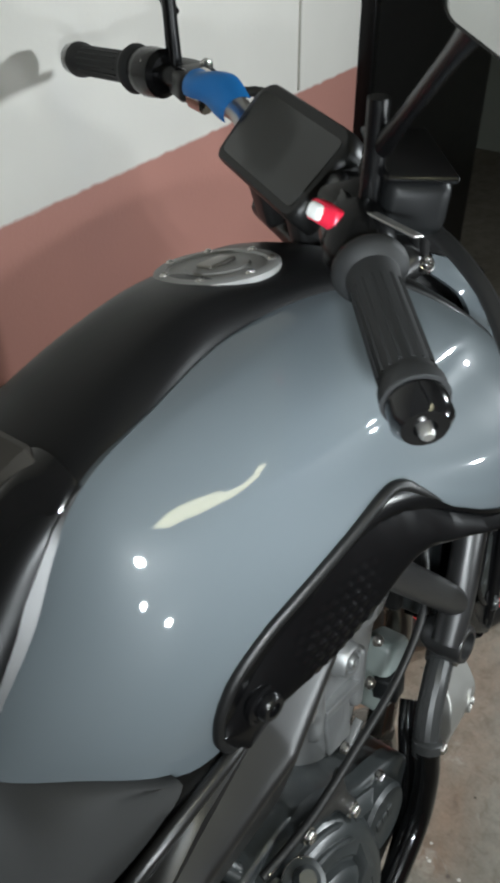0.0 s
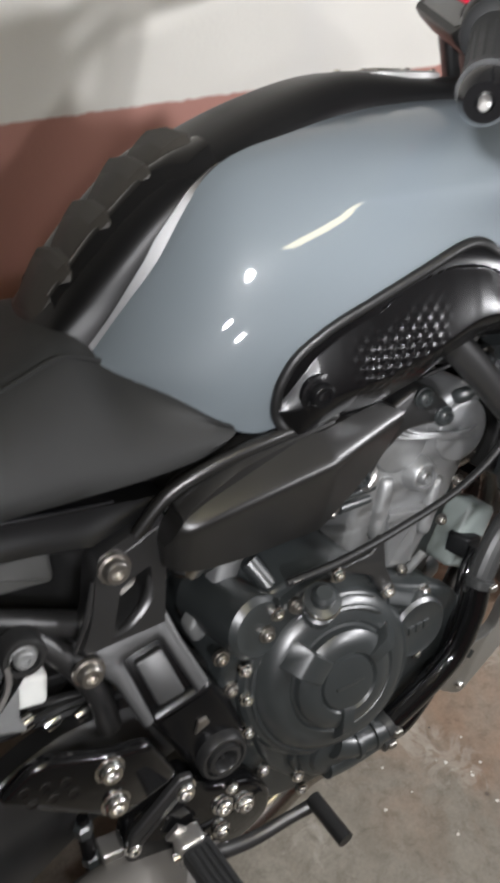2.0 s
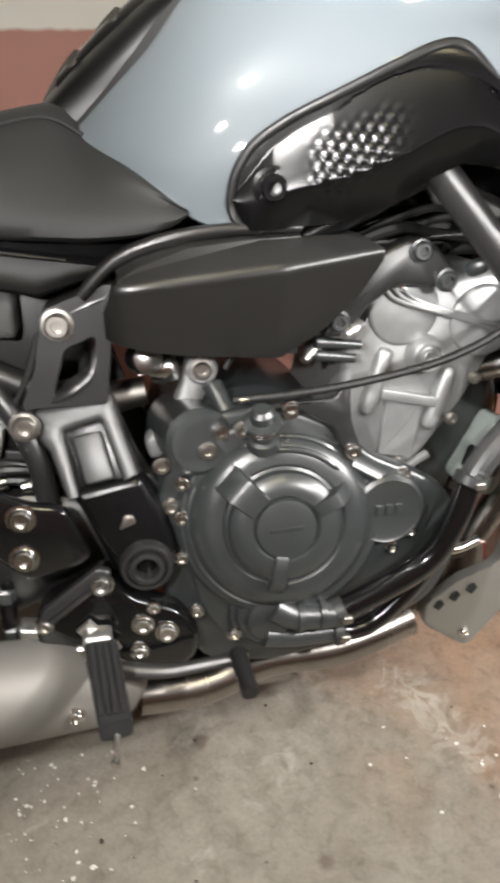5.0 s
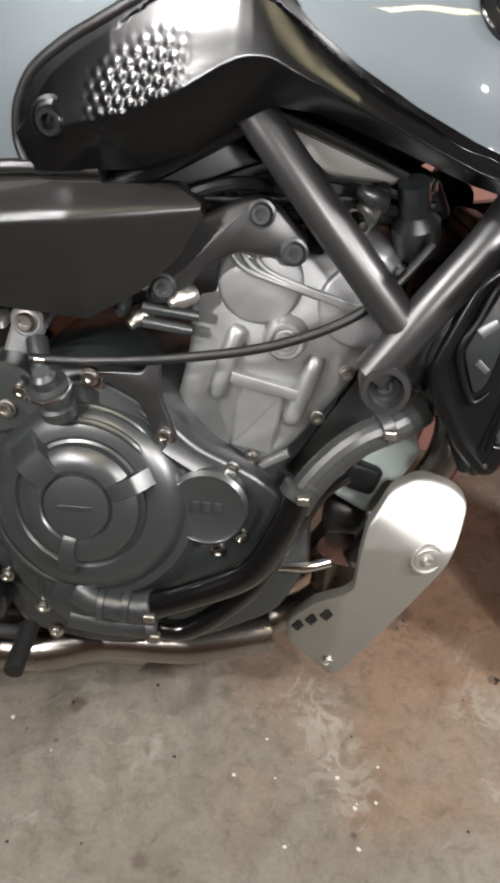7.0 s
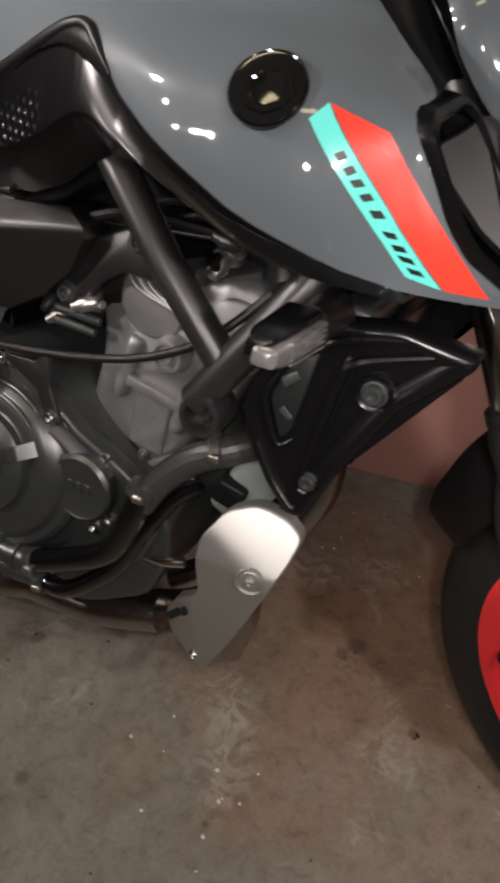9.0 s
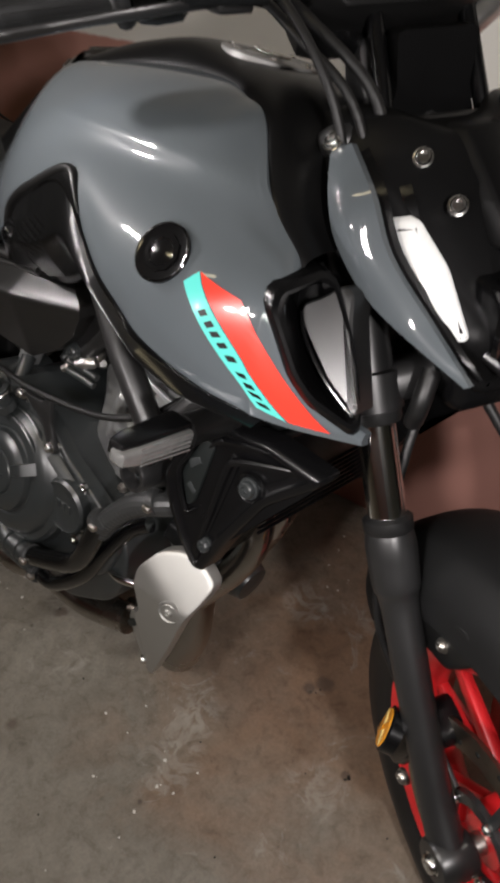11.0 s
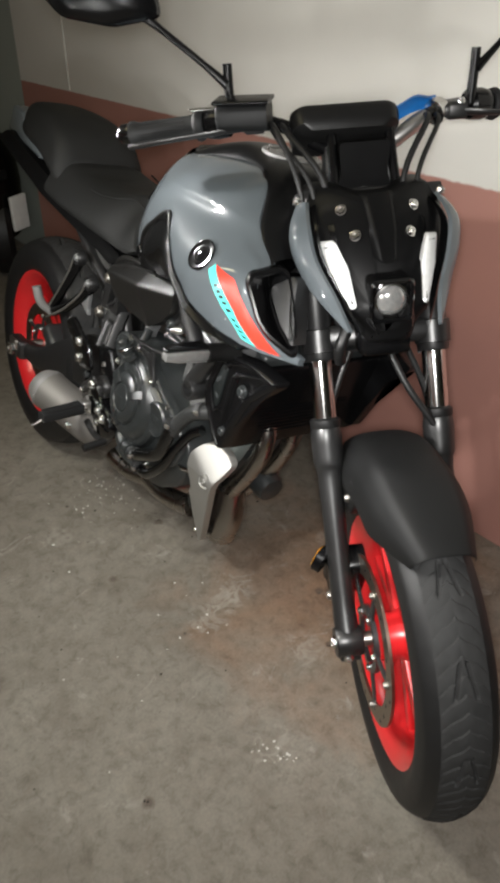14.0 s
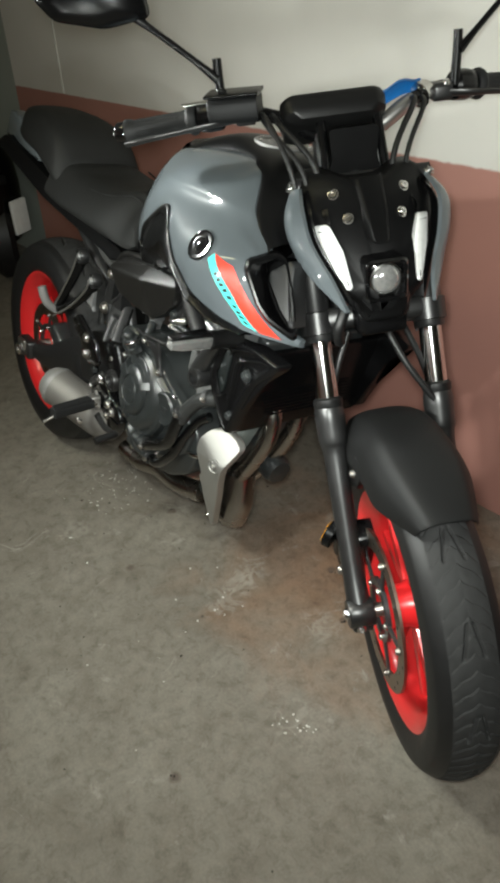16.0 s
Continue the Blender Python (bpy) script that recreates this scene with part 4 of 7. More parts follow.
    part("arm_edge", Geo().tube([(0.486, s * 0.143, 0.664), (0.505, s * 0.143, 0.672), (0.527, s * 0.142, 0.680)], [0.001, 0.0028, 0.002], 8, 4), FRAME, bracket)
    part("window_sill", Geo().tube([(0.462, s * 0.142, 0.580), (0.482, s * 0.146, 0.590), (0.502, s * 0.142, 0.606), (0.509, s * 0.140, 0.630)], [0.003, 0.006, 0.006, 0.003], 10, 6, flat=0.6), FRAME, bracket)
    part("lower_shell", Geo().plate([(0.472, 0.489), (0.543, 0.503), (0.564, 0.455), (0.576, 0.412), (0.568, 0.376), (0.541, 0.364), (0.514, 0.380), (0.491, 0.440)], s * 0.135, s * 0.170, 0.010, 0.010), SATIN, bracket)
    part("pivot_cap", Geo().lathe([(0.029, -0.01), (0.028, 0.006), (0.0255, 0.010), (0.0225, 0.010), (0.0210, 0.006), (0.0195, 0.006), (0.0180, 0.012), (0.0135, 0.013), (0.0120, 0.011), (0.0112, -0.006), (0.0, -0.006)], (0.541, s * 0.172, 0.402), (0, s, 0), 28, (False, False)), FRAME, bracket, "round swingarm pivot with a hollow centre")
    for p in ((0.476, 0.656), (0.434, 0.557)):
        bolt((p[0], s * 0.148, p[1]), bracket, 0.0125, (0, s, 0), STEEL)
    part("vent_tab", Geo().plate([(0.516, 0.445), (0.534, 0.452), (0.531, 0.461), (0.522, 0.461)], s * 0.165, s * 0.1735, 0.001, 0.002), STEEL, bracket)

# pillion peg arms
for s in (-1, 1):
    arm = part("pillion_peg_bracket", Geo().tube([(0.308, s * 0.150, 0.657), (0.285, s * 0.156, 0.615), (0.235, s * 0.165, 0.545), (0.18, s * 0.170, 0.485)], [0.018, 0.013, 0.012, 0.013], 14, 5, flat=0.5), SATIN, bike, "black cast pillion peg bracket with pale bolts")
    part("strut", Geo().tube([(0.383, s * 0.146, 0.613), (0.365, s * 0.153, 0.585), (0.28, s * 0.163, 0.520), (0.18, s * 0.170, 0.470)], [0.018, 0.013, 0.012, 0.013], 14, 5, flat=0.5), SATIN, arm)
    part("edge", Geo().tube([(0.296, s * 0.163, 0.648), (0.274, s * 0.166, 0.608), (0.225, s * 0.174, 0.54), (0.17, s * 0.178, 0.478)], 0.003, 6, 5), ALU, arm)
    part("edge", Geo().tube([(0.368, s * 0.160, 0.612), (0.355, s * 0.164, 0.580), (0.272, s * 0.172, 0.512), (0.17, s * 0.178, 0.455)], 0.003, 6, 5), ALU, arm)
    for p in ((0.308, 0.657), (0.383, 0.613)):
        part("eye", Geo().lathe([(0.020, -0.012), (0.020, 0.006), (0.018, 0.009), (0.014, 0.009), (0.013, 0.004), (0.0, 0.004)], (p[0], s * 0.153, p[1]), (0, s, 0), 24, (False, False)), FRAME, arm)
        bolt((p[0], s * 0.158, p[1]), arm, 0.0095, (0, s, 0), CYL, name="pale_bolt")
    part("web", Geo().plate([(0.362, 0.596), (0.376, 0.590), (0.366, 0.540), (0.370, 0.524), (0.331, 0.539), (0.300, 0.556), (0.345, 0.568)], s * 0.140, s * 0.150, 0.002, 0.004), CYL, arm, "pale cast web below the bolt")
    part("pillion_peg", Geo().tube([(0.18, s * 0.17, 0.470), (0.172, s * 0.198, 0.498), (0.165, s * 0.208, 0.540)], [0.010, 0.013, 0.012], 12, 3), SILVERP, arm, "pale metal pillion peg")

# swingarm
for s in (-1, 1):
    up = [(0.52, s * 0.105, 0.435), (0.40, s * 0.11, 0.455), (0.28, s * 0.118 - 0.015, 0.425), (0.14, s * 0.125 - 0.045, 0.34), (0.01, s * 0.125 - 0.062, 0.312)]
    lo = [(0.52, s * 0.105, 0.385), (0.40, s * 0.11, 0.345), (0.28, s * 0.118 - 0.015, 0.310), (0.14, s * 0.125 - 0.045, 0.292), (0.01, s * 0.125 - 0.062, 0.30)]
    up, lo = spline(up, 6), spline(lo, 6)
    g = Geo().rings([[Vector(a) + Vector((0, -s * 0.02, 0.012)), Vector(a) + Vector((0, s * 0.008, 0.014)), Vector(a) + Vector((0, s * 0.018, 0.002)), Vector(b) + Vector((0, s * 0.018, 0.0)), Vector(b) + Vector((0, s * 0.008, -0.014)), Vector(b) + Vector((0, -s * 0.02, -0.012))] for a, b in zip(up, lo)])
    sw = part("swingarm", g, FRAME, bike, "satin black box-section swingarm", 50)
    part("axle_block", Geo().box((0.015, s * 0.135 - 0.064, 0.308), (0.085, 0.03, 0.055), ch=0.006), FRAME, sw)
    part("axle_nut", Geo().lathe([(0.020, -0.01), (0.020, 0.014), (0.016, 0.018), (0.010, 0.018), (0.009, 0.010), (0, 0.010)], (0.02, s * 0.152 - 0.064, 0.308), (0, s, 0), 6, (False, False)), CHROME, sw, "bright axle nut")
    part("adjuster", Geo().box((0.015, s * 0.153 - 0.064, 0.322), (0.05, 0.008, 0.03), ch=0.003), STEEL, sw)

# heel guard, foot peg, brake pedal and master cylinder on the right
heel = part("heel_guard", Geo().plate([(0.326, 0.500), (0.358, 0.520), (0.376, 0.520), (0.434, 0.490), (0.466, 0.484), (0.486, 0.428), (0.478, 0.420), (0.424, 0.406), (0.389, 0.440), (0.356, 0.470)], -0.178, -0.190, 0.005, 0.010), GLOSS, bike, "black heel guard plate with bolts and slots", 45)
for p in ((0.424, 0.478), (0.422, 0.434)):
    bolt((p[0], -0.190, p[1]), heel, 0.012, mat=CHROME)
for k in range(6):
    part("dimple", Geo().lathe([(0.0065, -0.001), (0.0058, 0.0004), (0.0045, 0.0003), (0.0034, -0.0004), (0.0, -0.0005)], (0.350 + 0.0175 * (k % 3) + 0.004 * (k // 3), -0.1902, 0.501 - 0.017 * (k // 3) - 0.006 * (k % 3)), (0, -1, 0), 14, (False, False)), GLOSS, heel)
pegp = part("peg_plate", Geo().plate([(0.498, 0.404), (0.520, 0.368), (0.574, 0.342), (0.594, 0.308), (0.588, 0.280), (0.563, 0.264), (0.510, 0.250), (0.477, 0.247), (0.442, 0.266), (0.422, 0.306), (0.420, 0.342), (0.430, 0.368)], -0.150, -0.178, 0.006, 0.010), GLOSS, bike, "black foot peg plate", 45)
part("grey_blade", Geo().plate([(0.421, 0.342), (0.430, 0.366), (0.490, 0.410), (0.504, 0.405), (0.503, 0.394), (0.438, 0.346)], -0.176, -0.184, 0.003, 0.004), FRAME, pegp)
for p, r in (((0.492, 0.389), 0.0115), ((0.532, 0.333), 0.010), ((0.557, 0.320), 0.0105), ((0.526, 0.299), 0.0085), ((0.430, 0.346), 0.008), ((0.545, 0.352), 0.006)):
    bolt((p[0], -0.180, p[1]), pegp, r, mat=CHROME)
rmc = part("rear_master_cylinder", Geo().tube([(0.394, -0.148, 0.385), (0.392, -0.150, 0.35), (0.389, -0.150, 0.312)], [0.006, 0.0085, 0.006], 12, 2), SATIN, bike, "small rear brake cylinder")
for z in (0.371, 0.324):
    part("fitting", Geo().lathe([(0.009, -0.008), (0.010, -0.005), (0.010, 0.005), (0.007, 0.008)], (0.3915, -0.150, z), (0, 0, 1), 6), CASE, rmc)
part("spring_bracket", Geo().bar((0.47, -0.185, 0.345), (0.50, -0.19, 0.31), 0.006, 0.02), ALU, pegp)
peg = part("foot_peg", Geo().bar((0.487, -0.205, 0.325), (0.500, -0.315, 0.318), 0.034, 0.026, taper=0.9, ch=0.006), GRIPR, bike, "worn grey-black rubber foot peg with a metal feeler")
for k in range(4):
    part("rib", Geo().bar((0.478 + 0.007 * k, -0.212, 0.339), (0.488 + 0.007 * k, -0.310, 0.332), 0.0045, 0.002), GRIPR, peg)
part("hinge", Geo().box((0.484, -0.196, 0.325), (0.03, 0.022, 0.034), ch=0.004), ALU, peg)
part("hinge_pin", Geo().tube([(0.462, -0.200, 0.325), (0.506, -0.200, 0.325)], 0.005, 10, 1), CHROME, peg)
part("feeler", Geo().tube([(0.500, -0.308, 0.312), (0.499, -0.330, 0.302), (0.497, -0.338, 0.298)], [0.004, 0.0035, 0.0055], 10, 2), CHROME, peg)
pedal = part("brake_pedal", Geo().tube([(0.50, -0.195, 0.292), (0.55, -0.20, 0.284), (0.60, -0.205, 0.290), (0.632, -0.21, 0.296)], [0.009, 0.008, 0.007, 0.008], 10, 4, flat=0.6), FRAME, bike, "black brake pedal")
part("pedal_pad", Geo().tube([(0.630, -0.205, 0.300), (0.634, -0.262, 0.292)], 0.0095, 12, 1), RUBBER, pedal)

# rear shock and the clutter round it
part("rear_shock", Geo().lathe([(0.024, 0), (0.026, 0.02), (0.022, 0.03), (0.027, 0.05), (0.022, 0.06), (0.027, 0.08), (0.022, 0.09), (0.027, 0.11), (0.022, 0.14), (0.016, 0.20)], (0.36, -0.03, 0.52), (1, 0, 0.15), 16), STEEL, bike, "steel rear shock with its spring")
part("reservoir_box", Geo().box((0.378, -0.085, 0.525), (0.046, 0.04, 0.036), (0, 12, 0), 0.004), WHITEP, bike, "pale brake fluid reservoir")
for k, (a, b) in enumerate((((0.34, -0.09, 0.475), (0.47, -0.10, 0.468)), ((0.36, -0.10, 0.485), (0.45, -0.105, 0.489)), ((0.38, -0.095, 0.500), (0.46, -0.10, 0.478)))):
    part("hose", Geo().tube([a, Vector(a).lerp(Vector(b), 0.5) + Vector((0, -0.01, 0.012)), b], 0.0055, 8, 5), RUBBER, bike)
for p in ((0.395, -0.108, 0.482), (0.425, -0.108, 0.476), (0.372, -0.105, 0.492)):
    part("clip", Geo().lathe([(0.008, -0.008), (0.009, 0.0), (0.008, 0.008)], p, (1, 0.2, 0.1), 10), CHROME, bike)
for s in (-1, 1):
    part("splash_guard", Geo().plate([(0.20, 0.48), (0.34, 0.52), (0.44, 0.50), (0.40, 0.47), (0.30, 0.46), (0.20, 0.42)], s * 0.06, s * 0.075, 0.003, 0.01), MATTE, bike)

# ---- engine ----
crank = part("crankcase", Geo().plate([(0.575, 0.52), (0.62, 0.555), (0.70, 0.562), (0.76, 0.525), (0.80, 0.48), (0.86, 0.45), (0.90, 0.42), (0.912, 0.37), (0.88, 0.30), (0.80, 0.255), (0.68, 0.235), (0.60, 0.25), (0.56, 0.33), (0.555, 0.45)], 0.15, -0.148, 0.006, 0.02), CASE, bike, "dark painted crankcase", 45)
cover = part("clutch_cover", Geo().plate([(0.607, 0.530), (0.658, 0.551), (0.702, 0.558), (0.751, 0.534), (0.790, 0.498), (0.844, 0.473), (0.880, 0.450), (0.900, 0.405), (0.875, 0.353), (0.771, 0.295), (0.690, 0.268), (0.635, 0.278), (0.600, 0.324), (0.584, 0.392), (0.583, 0.461)], -0.140, -0.162, 0.005, 0.015), CASE, bike, "dark clutch cover with stepped rings and bolts round its edge", 45)
CC = Vector((0.688, -0.160, 0.436))
DOME = Matrix.Translation(CC) @ Vector((0, 0, 1)).rotation_difference(Vector((-0.05, -1, 0.16)).normalized()).to_matrix().to_4x4()
g = Geo(DOME).lathe([(0.113, -0.020), (0.113, 0.003), (0.108, 0.009), (0.099, 0.012), (0.096, 0.017), (0.090, 0.024), (0.083, 0.029), (0.074, 0.031), (0.066, 0.0315), (0.063, 0.029), (0.060, 0.030), (0.058, 0.037), (0.052, 0.042), (0.043, 0.0445), (0.036, 0.0445), (0.033, 0.041), (0.031, 0.0445), (0.022, 0.046), (0.0, 0.0465)], (0, 0, 0), (0, 0, 1), 80, (False, False))
part("clutch_dome", g, CASE, cover, "", 26)
for a0, a1, r, h in ((35, 118, 0.1035, 0.011), (48, 112, 0.093, 0.0205), (40, 108, 0.081, 0.030), (150, 250, 0.100, 0.012)):
    pts = [(r * math.cos(radians(a)), r * math.sin(radians(a)), h) for a in np.linspace(a0, a1, 13)]
    part("cover_rib", Geo(DOME).tube(pts, [0.001] + [0.0034] * 11 + [0.001], 8, 1), CASE, cover)
for a, r0, r1, w in ((134, 0.034, 0.088, 0.034), (24, 0.036, 0.084, 0.019), (-103, 0.030, 0.084, 0.017)):
    m = DOME @ pose(0, 0, 0, 0, 0, a)
    k = (r1 - r0) / 0.054
    side = [(r0, 0.030), (r0, 0.0455), (r0 + 0.004, 0.0475), (r1 - 0.026 * k, 0.0475), (r1 - 0.022 * k, 0.0455), (r1 - 0.003, 0.026), (r1, 0.022), (r1, 0.010)]
    g = Geo(m).rings([[(x, t * w * (0.40 + 0.12 * (x - r0) / (r1 - r0)) * q, z - d) for x, z in side] for t, q, d in ((-1, 1.0, 0.002), (-1, 0.90, 0.0), (1, 0.90, 0.0), (1, 1.0, 0.002))])
    part("cover_bridge", g, CASE, cover, "", 40)
part("cover_ridge", Geo().bar((0.764, -0.166, 0.496), (0.822, -0.166, 0.460), 0.018, 0.014, (0.25, -0.72, 0.65), 1.0, 0.003), CASE, cover)
part("maker_bar", Geo(DOME).box((0.0, 0.0, 0.0466), (0.034, 0.0045, 0.0016), ch=0.0005), CASE, cover, "plain bar in place of cast lettering")
oil = part("timing_cap", Geo().lathe([(0.041, -0.004), (0.041, 0.010), (0.037, 0.014), (0.034, 0.012), (0.0, 0.0125)], (0.806, -0.166, 0.438), (0, -1, 0), 32, (False, False)), CASE, cover, "round dark cap with plain cast bars")
for k in (-1, 0, 1):
    part("cast_bar", Geo().box((0.806 + 0.011 * k, -0.179, 0.440), (0.008, 0.0015, 0.012), ch=0.0004), CASE, oil)
for x, z in ((0.584, 0.487), (0.582, 0.447), (0.579, 0.400), (0.592, 0.330), (0.641, 0.262), (0.700, 0.556), (0.627, 0.540), (0.766, 0.508), (0.827, 0.474), (0.839, 0.402), (0.817, 0.383), (0.706, 0.302), (0.868, 0.37), (0.76, 0.30)):
    bolt((x, -0.164, z), cover, 0.0065, mat=CHROME)
for x, z, y in ((0.565, 0.503, -0.15), (0.648, 0.543, -0.168), (0.612, 0.522, -0.166), (0.712, 0.335, -0.178), (0.572, 0.455, -0.15)):
    bolt((x, y, z), crank, 0.0075, mat=STEEL)
# oil filler
fill = part("oil_filler", Geo().lathe([(0.017, 0), (0.017, 0.012), (0.013, 0.014), (0.013, 0.022), (0.019, 0.026), (0.019, 0.036), (0.012, 0.038), (0.012, 0.048), (0.008, 0.052)], (0.668, -0.176, 0.528), (-0.12, -0.45, 0.9), 20), CASE, bike, "stepped black oil filler cap")
part("filler_ring", Geo().lathe([(0.0195, 0.029), (0.0205, 0.031), (0.0195, 0.033)], (0.668, -0.176, 0.528), (-0.12, -0.45, 0.9), 20), CHROME, fill)
# starter barrel and upper mount arm
part("starter_motor", Geo().lathe([(0.030, 0), (0.036, 0.004), (0.036, 0.10), (0.030, 0.106)], (0.590, -0.06, 0.520), (0.15, -1, 0.1), 24), CASE, bike, "dark starter motor barrel")
arm = part("mount_arm", Geo().plate([(0.598, 0.588), (0.601, 0.602), (0.616, 0.609), (0.631, 0.600), (0.629, 0.582), (0.610, 0.544), (0.582, 0.528), (0.570, 0.494), (0.556, 0.492), (0.550, 0.514), (0.584, 0.552)], -0.086, -0.106, 0.005, 0.006), CYL, bike, "silver cast engine mount arm", 45)
part("arm_eye", Geo().lathe([(0.017, -0.02), (0.017, 0.003), (0.014, 0.006), (0.0, 0.006)], (0.616, -0.104, 0.592), (0, -1, 0), 24, (False, False)), CYL, arm)
bolt((0.616, -0.110, 0.592), arm, 0.0095, mat=STEEL)
part("arm_post", Geo().tube([(0.626, -0.112, 0.575), (0.638, -0.135, 0.548)], [0.011, 0.010], 12, 1), CASE, arm)
# cylinder block and head, tilted forward
cyl = part("cylinder_block", Geo().plate([(0.773, 0.625), (0.782, 0.652), (0.804, 0.670), (0.895, 0.676), (0.952, 0.684), (0.978, 0.668), (0.972, 0.634), (0.956, 0.585), (0.926, 0.530), (0.903, 0.500), (0.872, 0.458), (0.831, 0.432), (0.790, 0.452), (0.752, 0.480), (0.766, 0.535), (0.775, 0.575)], 0.10, -0.098, 0.012, 0.014), CYL, bike, "grey cast aluminium cylinder block and head", 45)
for cx, cz in ((0.842, 0.642), (0.938, 0.624)):
    part("cam_boss", Geo().lathe([(0.041, -0.01), (0.041, 0.001), (0.039, 0.004), (0.036, 0.0052), (0.0, 0.0058)], (cx, -0.098, cz), (0, -1, 0), 40, (False, False)), CYL, cyl)
for o in (0.0, 0.010, 0.020):
    part("head_ridge", Geo().tube([(0.812 + o, -0.106, 0.672), (0.830 + o, -0.110, 0.654), (0.882 + o * 0.6, -0.111, 0.638), (0.930 + o * 0.5, -0.108, 0.622 + o * 0.2), (0.962, -0.102, 0.606 + o)], [0.002, 0.0028, 0.0028, 0.0026, 0.0015], 8, 4), CYL, cyl)
boss = part("head_boss", Geo().lathe([(0.025, -0.006), (0.021, 0.006), (0.019, 0.016), (0.017, 0.018), (0.014, 0.018), (0.013, 0.014), (0.0, 0.014)], (0.869, -0.098, 0.590), (0, -1, 0), 28, (False, False)), CYL, cyl)
bolt((0.869, -0.112, 0.590), boss, 0.009, mat=CYL)
for (x0, z0), (x1, z1) in (((0.824, 0.600), (0.802, 0.524)), ((0.902, 0.574), (0.878, 0.500))):
    a, b = Vector((x0, -0.100, z0)), Vector((x1, -0.100, z1))
    part("stud_rib", Geo().tube([a, a.lerp(b, 0.08), a.lerp(b, 0.5), a.lerp(b, 0.92), b], [0.004, 0.0095, 0.0105, 0.0095, 0.004], 14, 3), CYL, cyl)
part("cross_rib", Geo().bar((0.818, -0.102, 0.549), (0.884, -0.102, 0.534), 0.016, 0.012, (0, 0, 1)), CYL, cyl)
part("block_panel", Geo().plate([(0.826, 0.545), (0.872, 0.534), (0.862, 0.464), (0.818, 0.472)], -0.09, -0.1035, 0.003, 0.003), CYL, cyl, "", 15)
part("gasket_edge", Geo().bar((0.753, -0.104, 0.486), (0.826, -0.104, 0.438), 0.010, 0.008, (0, 0, 1)), CYL, cyl)
part("gasket_edge", Geo().bar((0.826, -0.104, 0.438), (0.880, -0.104, 0.470), 0.010, 0.008, (0, 0, 1)), CYL, cyl)
for x, z in ((0.832, 0.446), (0.842, 0.462), (0.764, 0.492), (0.905, 0.512), (0.93, 0.56)):
    bolt((x, -0.108, z), cyl, 0.006, mat=STEEL)
for z, l in ((0.618, 0.052), (0.604, 0.046)):
    part("drain_stub", Geo().tube([(0.735, -0.125, z), (0.735 + l, -0.118, z - 0.008)], [0.006, 0.005], 12, 1), CASE, cyl)
# black hanger plate above the head, with its bolts
hanger = part("head_hanger", Geo().plate([(0.740, 0.622), (0.750, 0.662), (0.782, 0.701), (0.836, 0.723), (0.858, 0.716), (0.887, 0.684), (0.874, 0.668), (0.822, 0.674), (0.788, 0.652), (0.770, 0.624)], -0.112, -0.133, 0.005, 0.010), FRAME, bike, "black plate holding the engine to the frame")
for x, z in ((0.843, 0.708), (0.873, 0.677), (0.757, 0.640)):
    bolt((x, -0.135, z), hanger, 0.010, mat=CASE, name="dark_bolt")
# bracket for the cable, on the clutch cover
stay = part("cable_stay", Geo().plate([(0.694, 0.568), (0.745, 0.570), (0.752, 0.585), (0.760, 0.585), (0.762, 0.545), (0.777, 0.503), (0.760, 0.500), (0.742, 0.54)], -0.166, -0.172, 0.002, 0.006), FRAME, bike, "black stamped cable bracket")
for x, z in ((0.697, 0.563), (0.764, 0.510)):
    bolt((x, -0.173, z), stay, 0.007)
part("clutch_cable", Geo().tube([(0.640, -0.165, 0.574), (0.70, -0.172, 0.578), (0.784, -0.172, 0.587), (0.87, -0.172, 0.606), (0.94, -0.165, 0.640), (0.99, -0.14, 0.69)], 0.0045, 10, 6), RUBBER, bike, "black clutch cable")
part("cable_end", Geo().tube([(0.645, -0.168, 0.574), (0.735, -0.172, 0.580)], 0.0032, 10, 1), CHROME, bike, "bright threaded cable end")
part("crankcase_front", Geo().plate([(0.85, 0.39), (0.88, 0.48), (0.94, 0.56), (0.975, 0.60), (0.975, 0.50), (0.925, 0.39)], 0.06, -0.06, 0.006, 0.012), CASE, bike, "dark front of the crankcase")
part("tank_underside", Geo().plate([(0.82, 0.745), (0.82, 0.83), (1.00, 0.82), (1.03, 0.77), (0.97, 0.742)], 0.06, -0.06, 0.006, 0.012), SATIN, bike, "black underside of the tank")
plug = part("wire_plug", Geo().box((0.957, -0.040, 0.716), (0.024, 0.016, 0.014), (0, 12, 0), 0.002), BLUE, bike, "small blue wiring plug")
part("plug_lead", Geo().tube([(0.944, -0.040, 0.713), (0.925, -0.045, 0.705), (0.905, -0.06, 0.700)], 0.006, 10, 4), RUBBER, plug)
# water pump, its pipes and hoses
pump = part("water_pump", Geo().lathe([(0.046, -0.01), (0.046, 0.006), (0.043, 0.010), (0.038, 0.010), (0.036, 0.017), (0.032, 0.020), (0.028, 0.020), (0.026, 0.026), (0.020, 0.029), (0.0, 0.030)], (0.672, -0.160, 0.322), (0, -1, 0), 28, (False, False)), CASE, bike, "dark water pump housing")
part("pump_neck", Geo().tube([(0.675, -0.185, 0.338), (0.70, -0.188, 0.325), (0.752, -0.188, 0.322)], [0.016, 0.016, 0.0165], 14, 3), CASE, pump)
for x in (0.703, 0.728):
    part("pump_band", Geo().lathe([(0.0165, -0.004), (0.0190, -0.003), (0.0190, 0.003), (0.0165, 0.004)], (x, -0.188, 0.3245), (1, 0, -0.06), 22), CASE, pump)
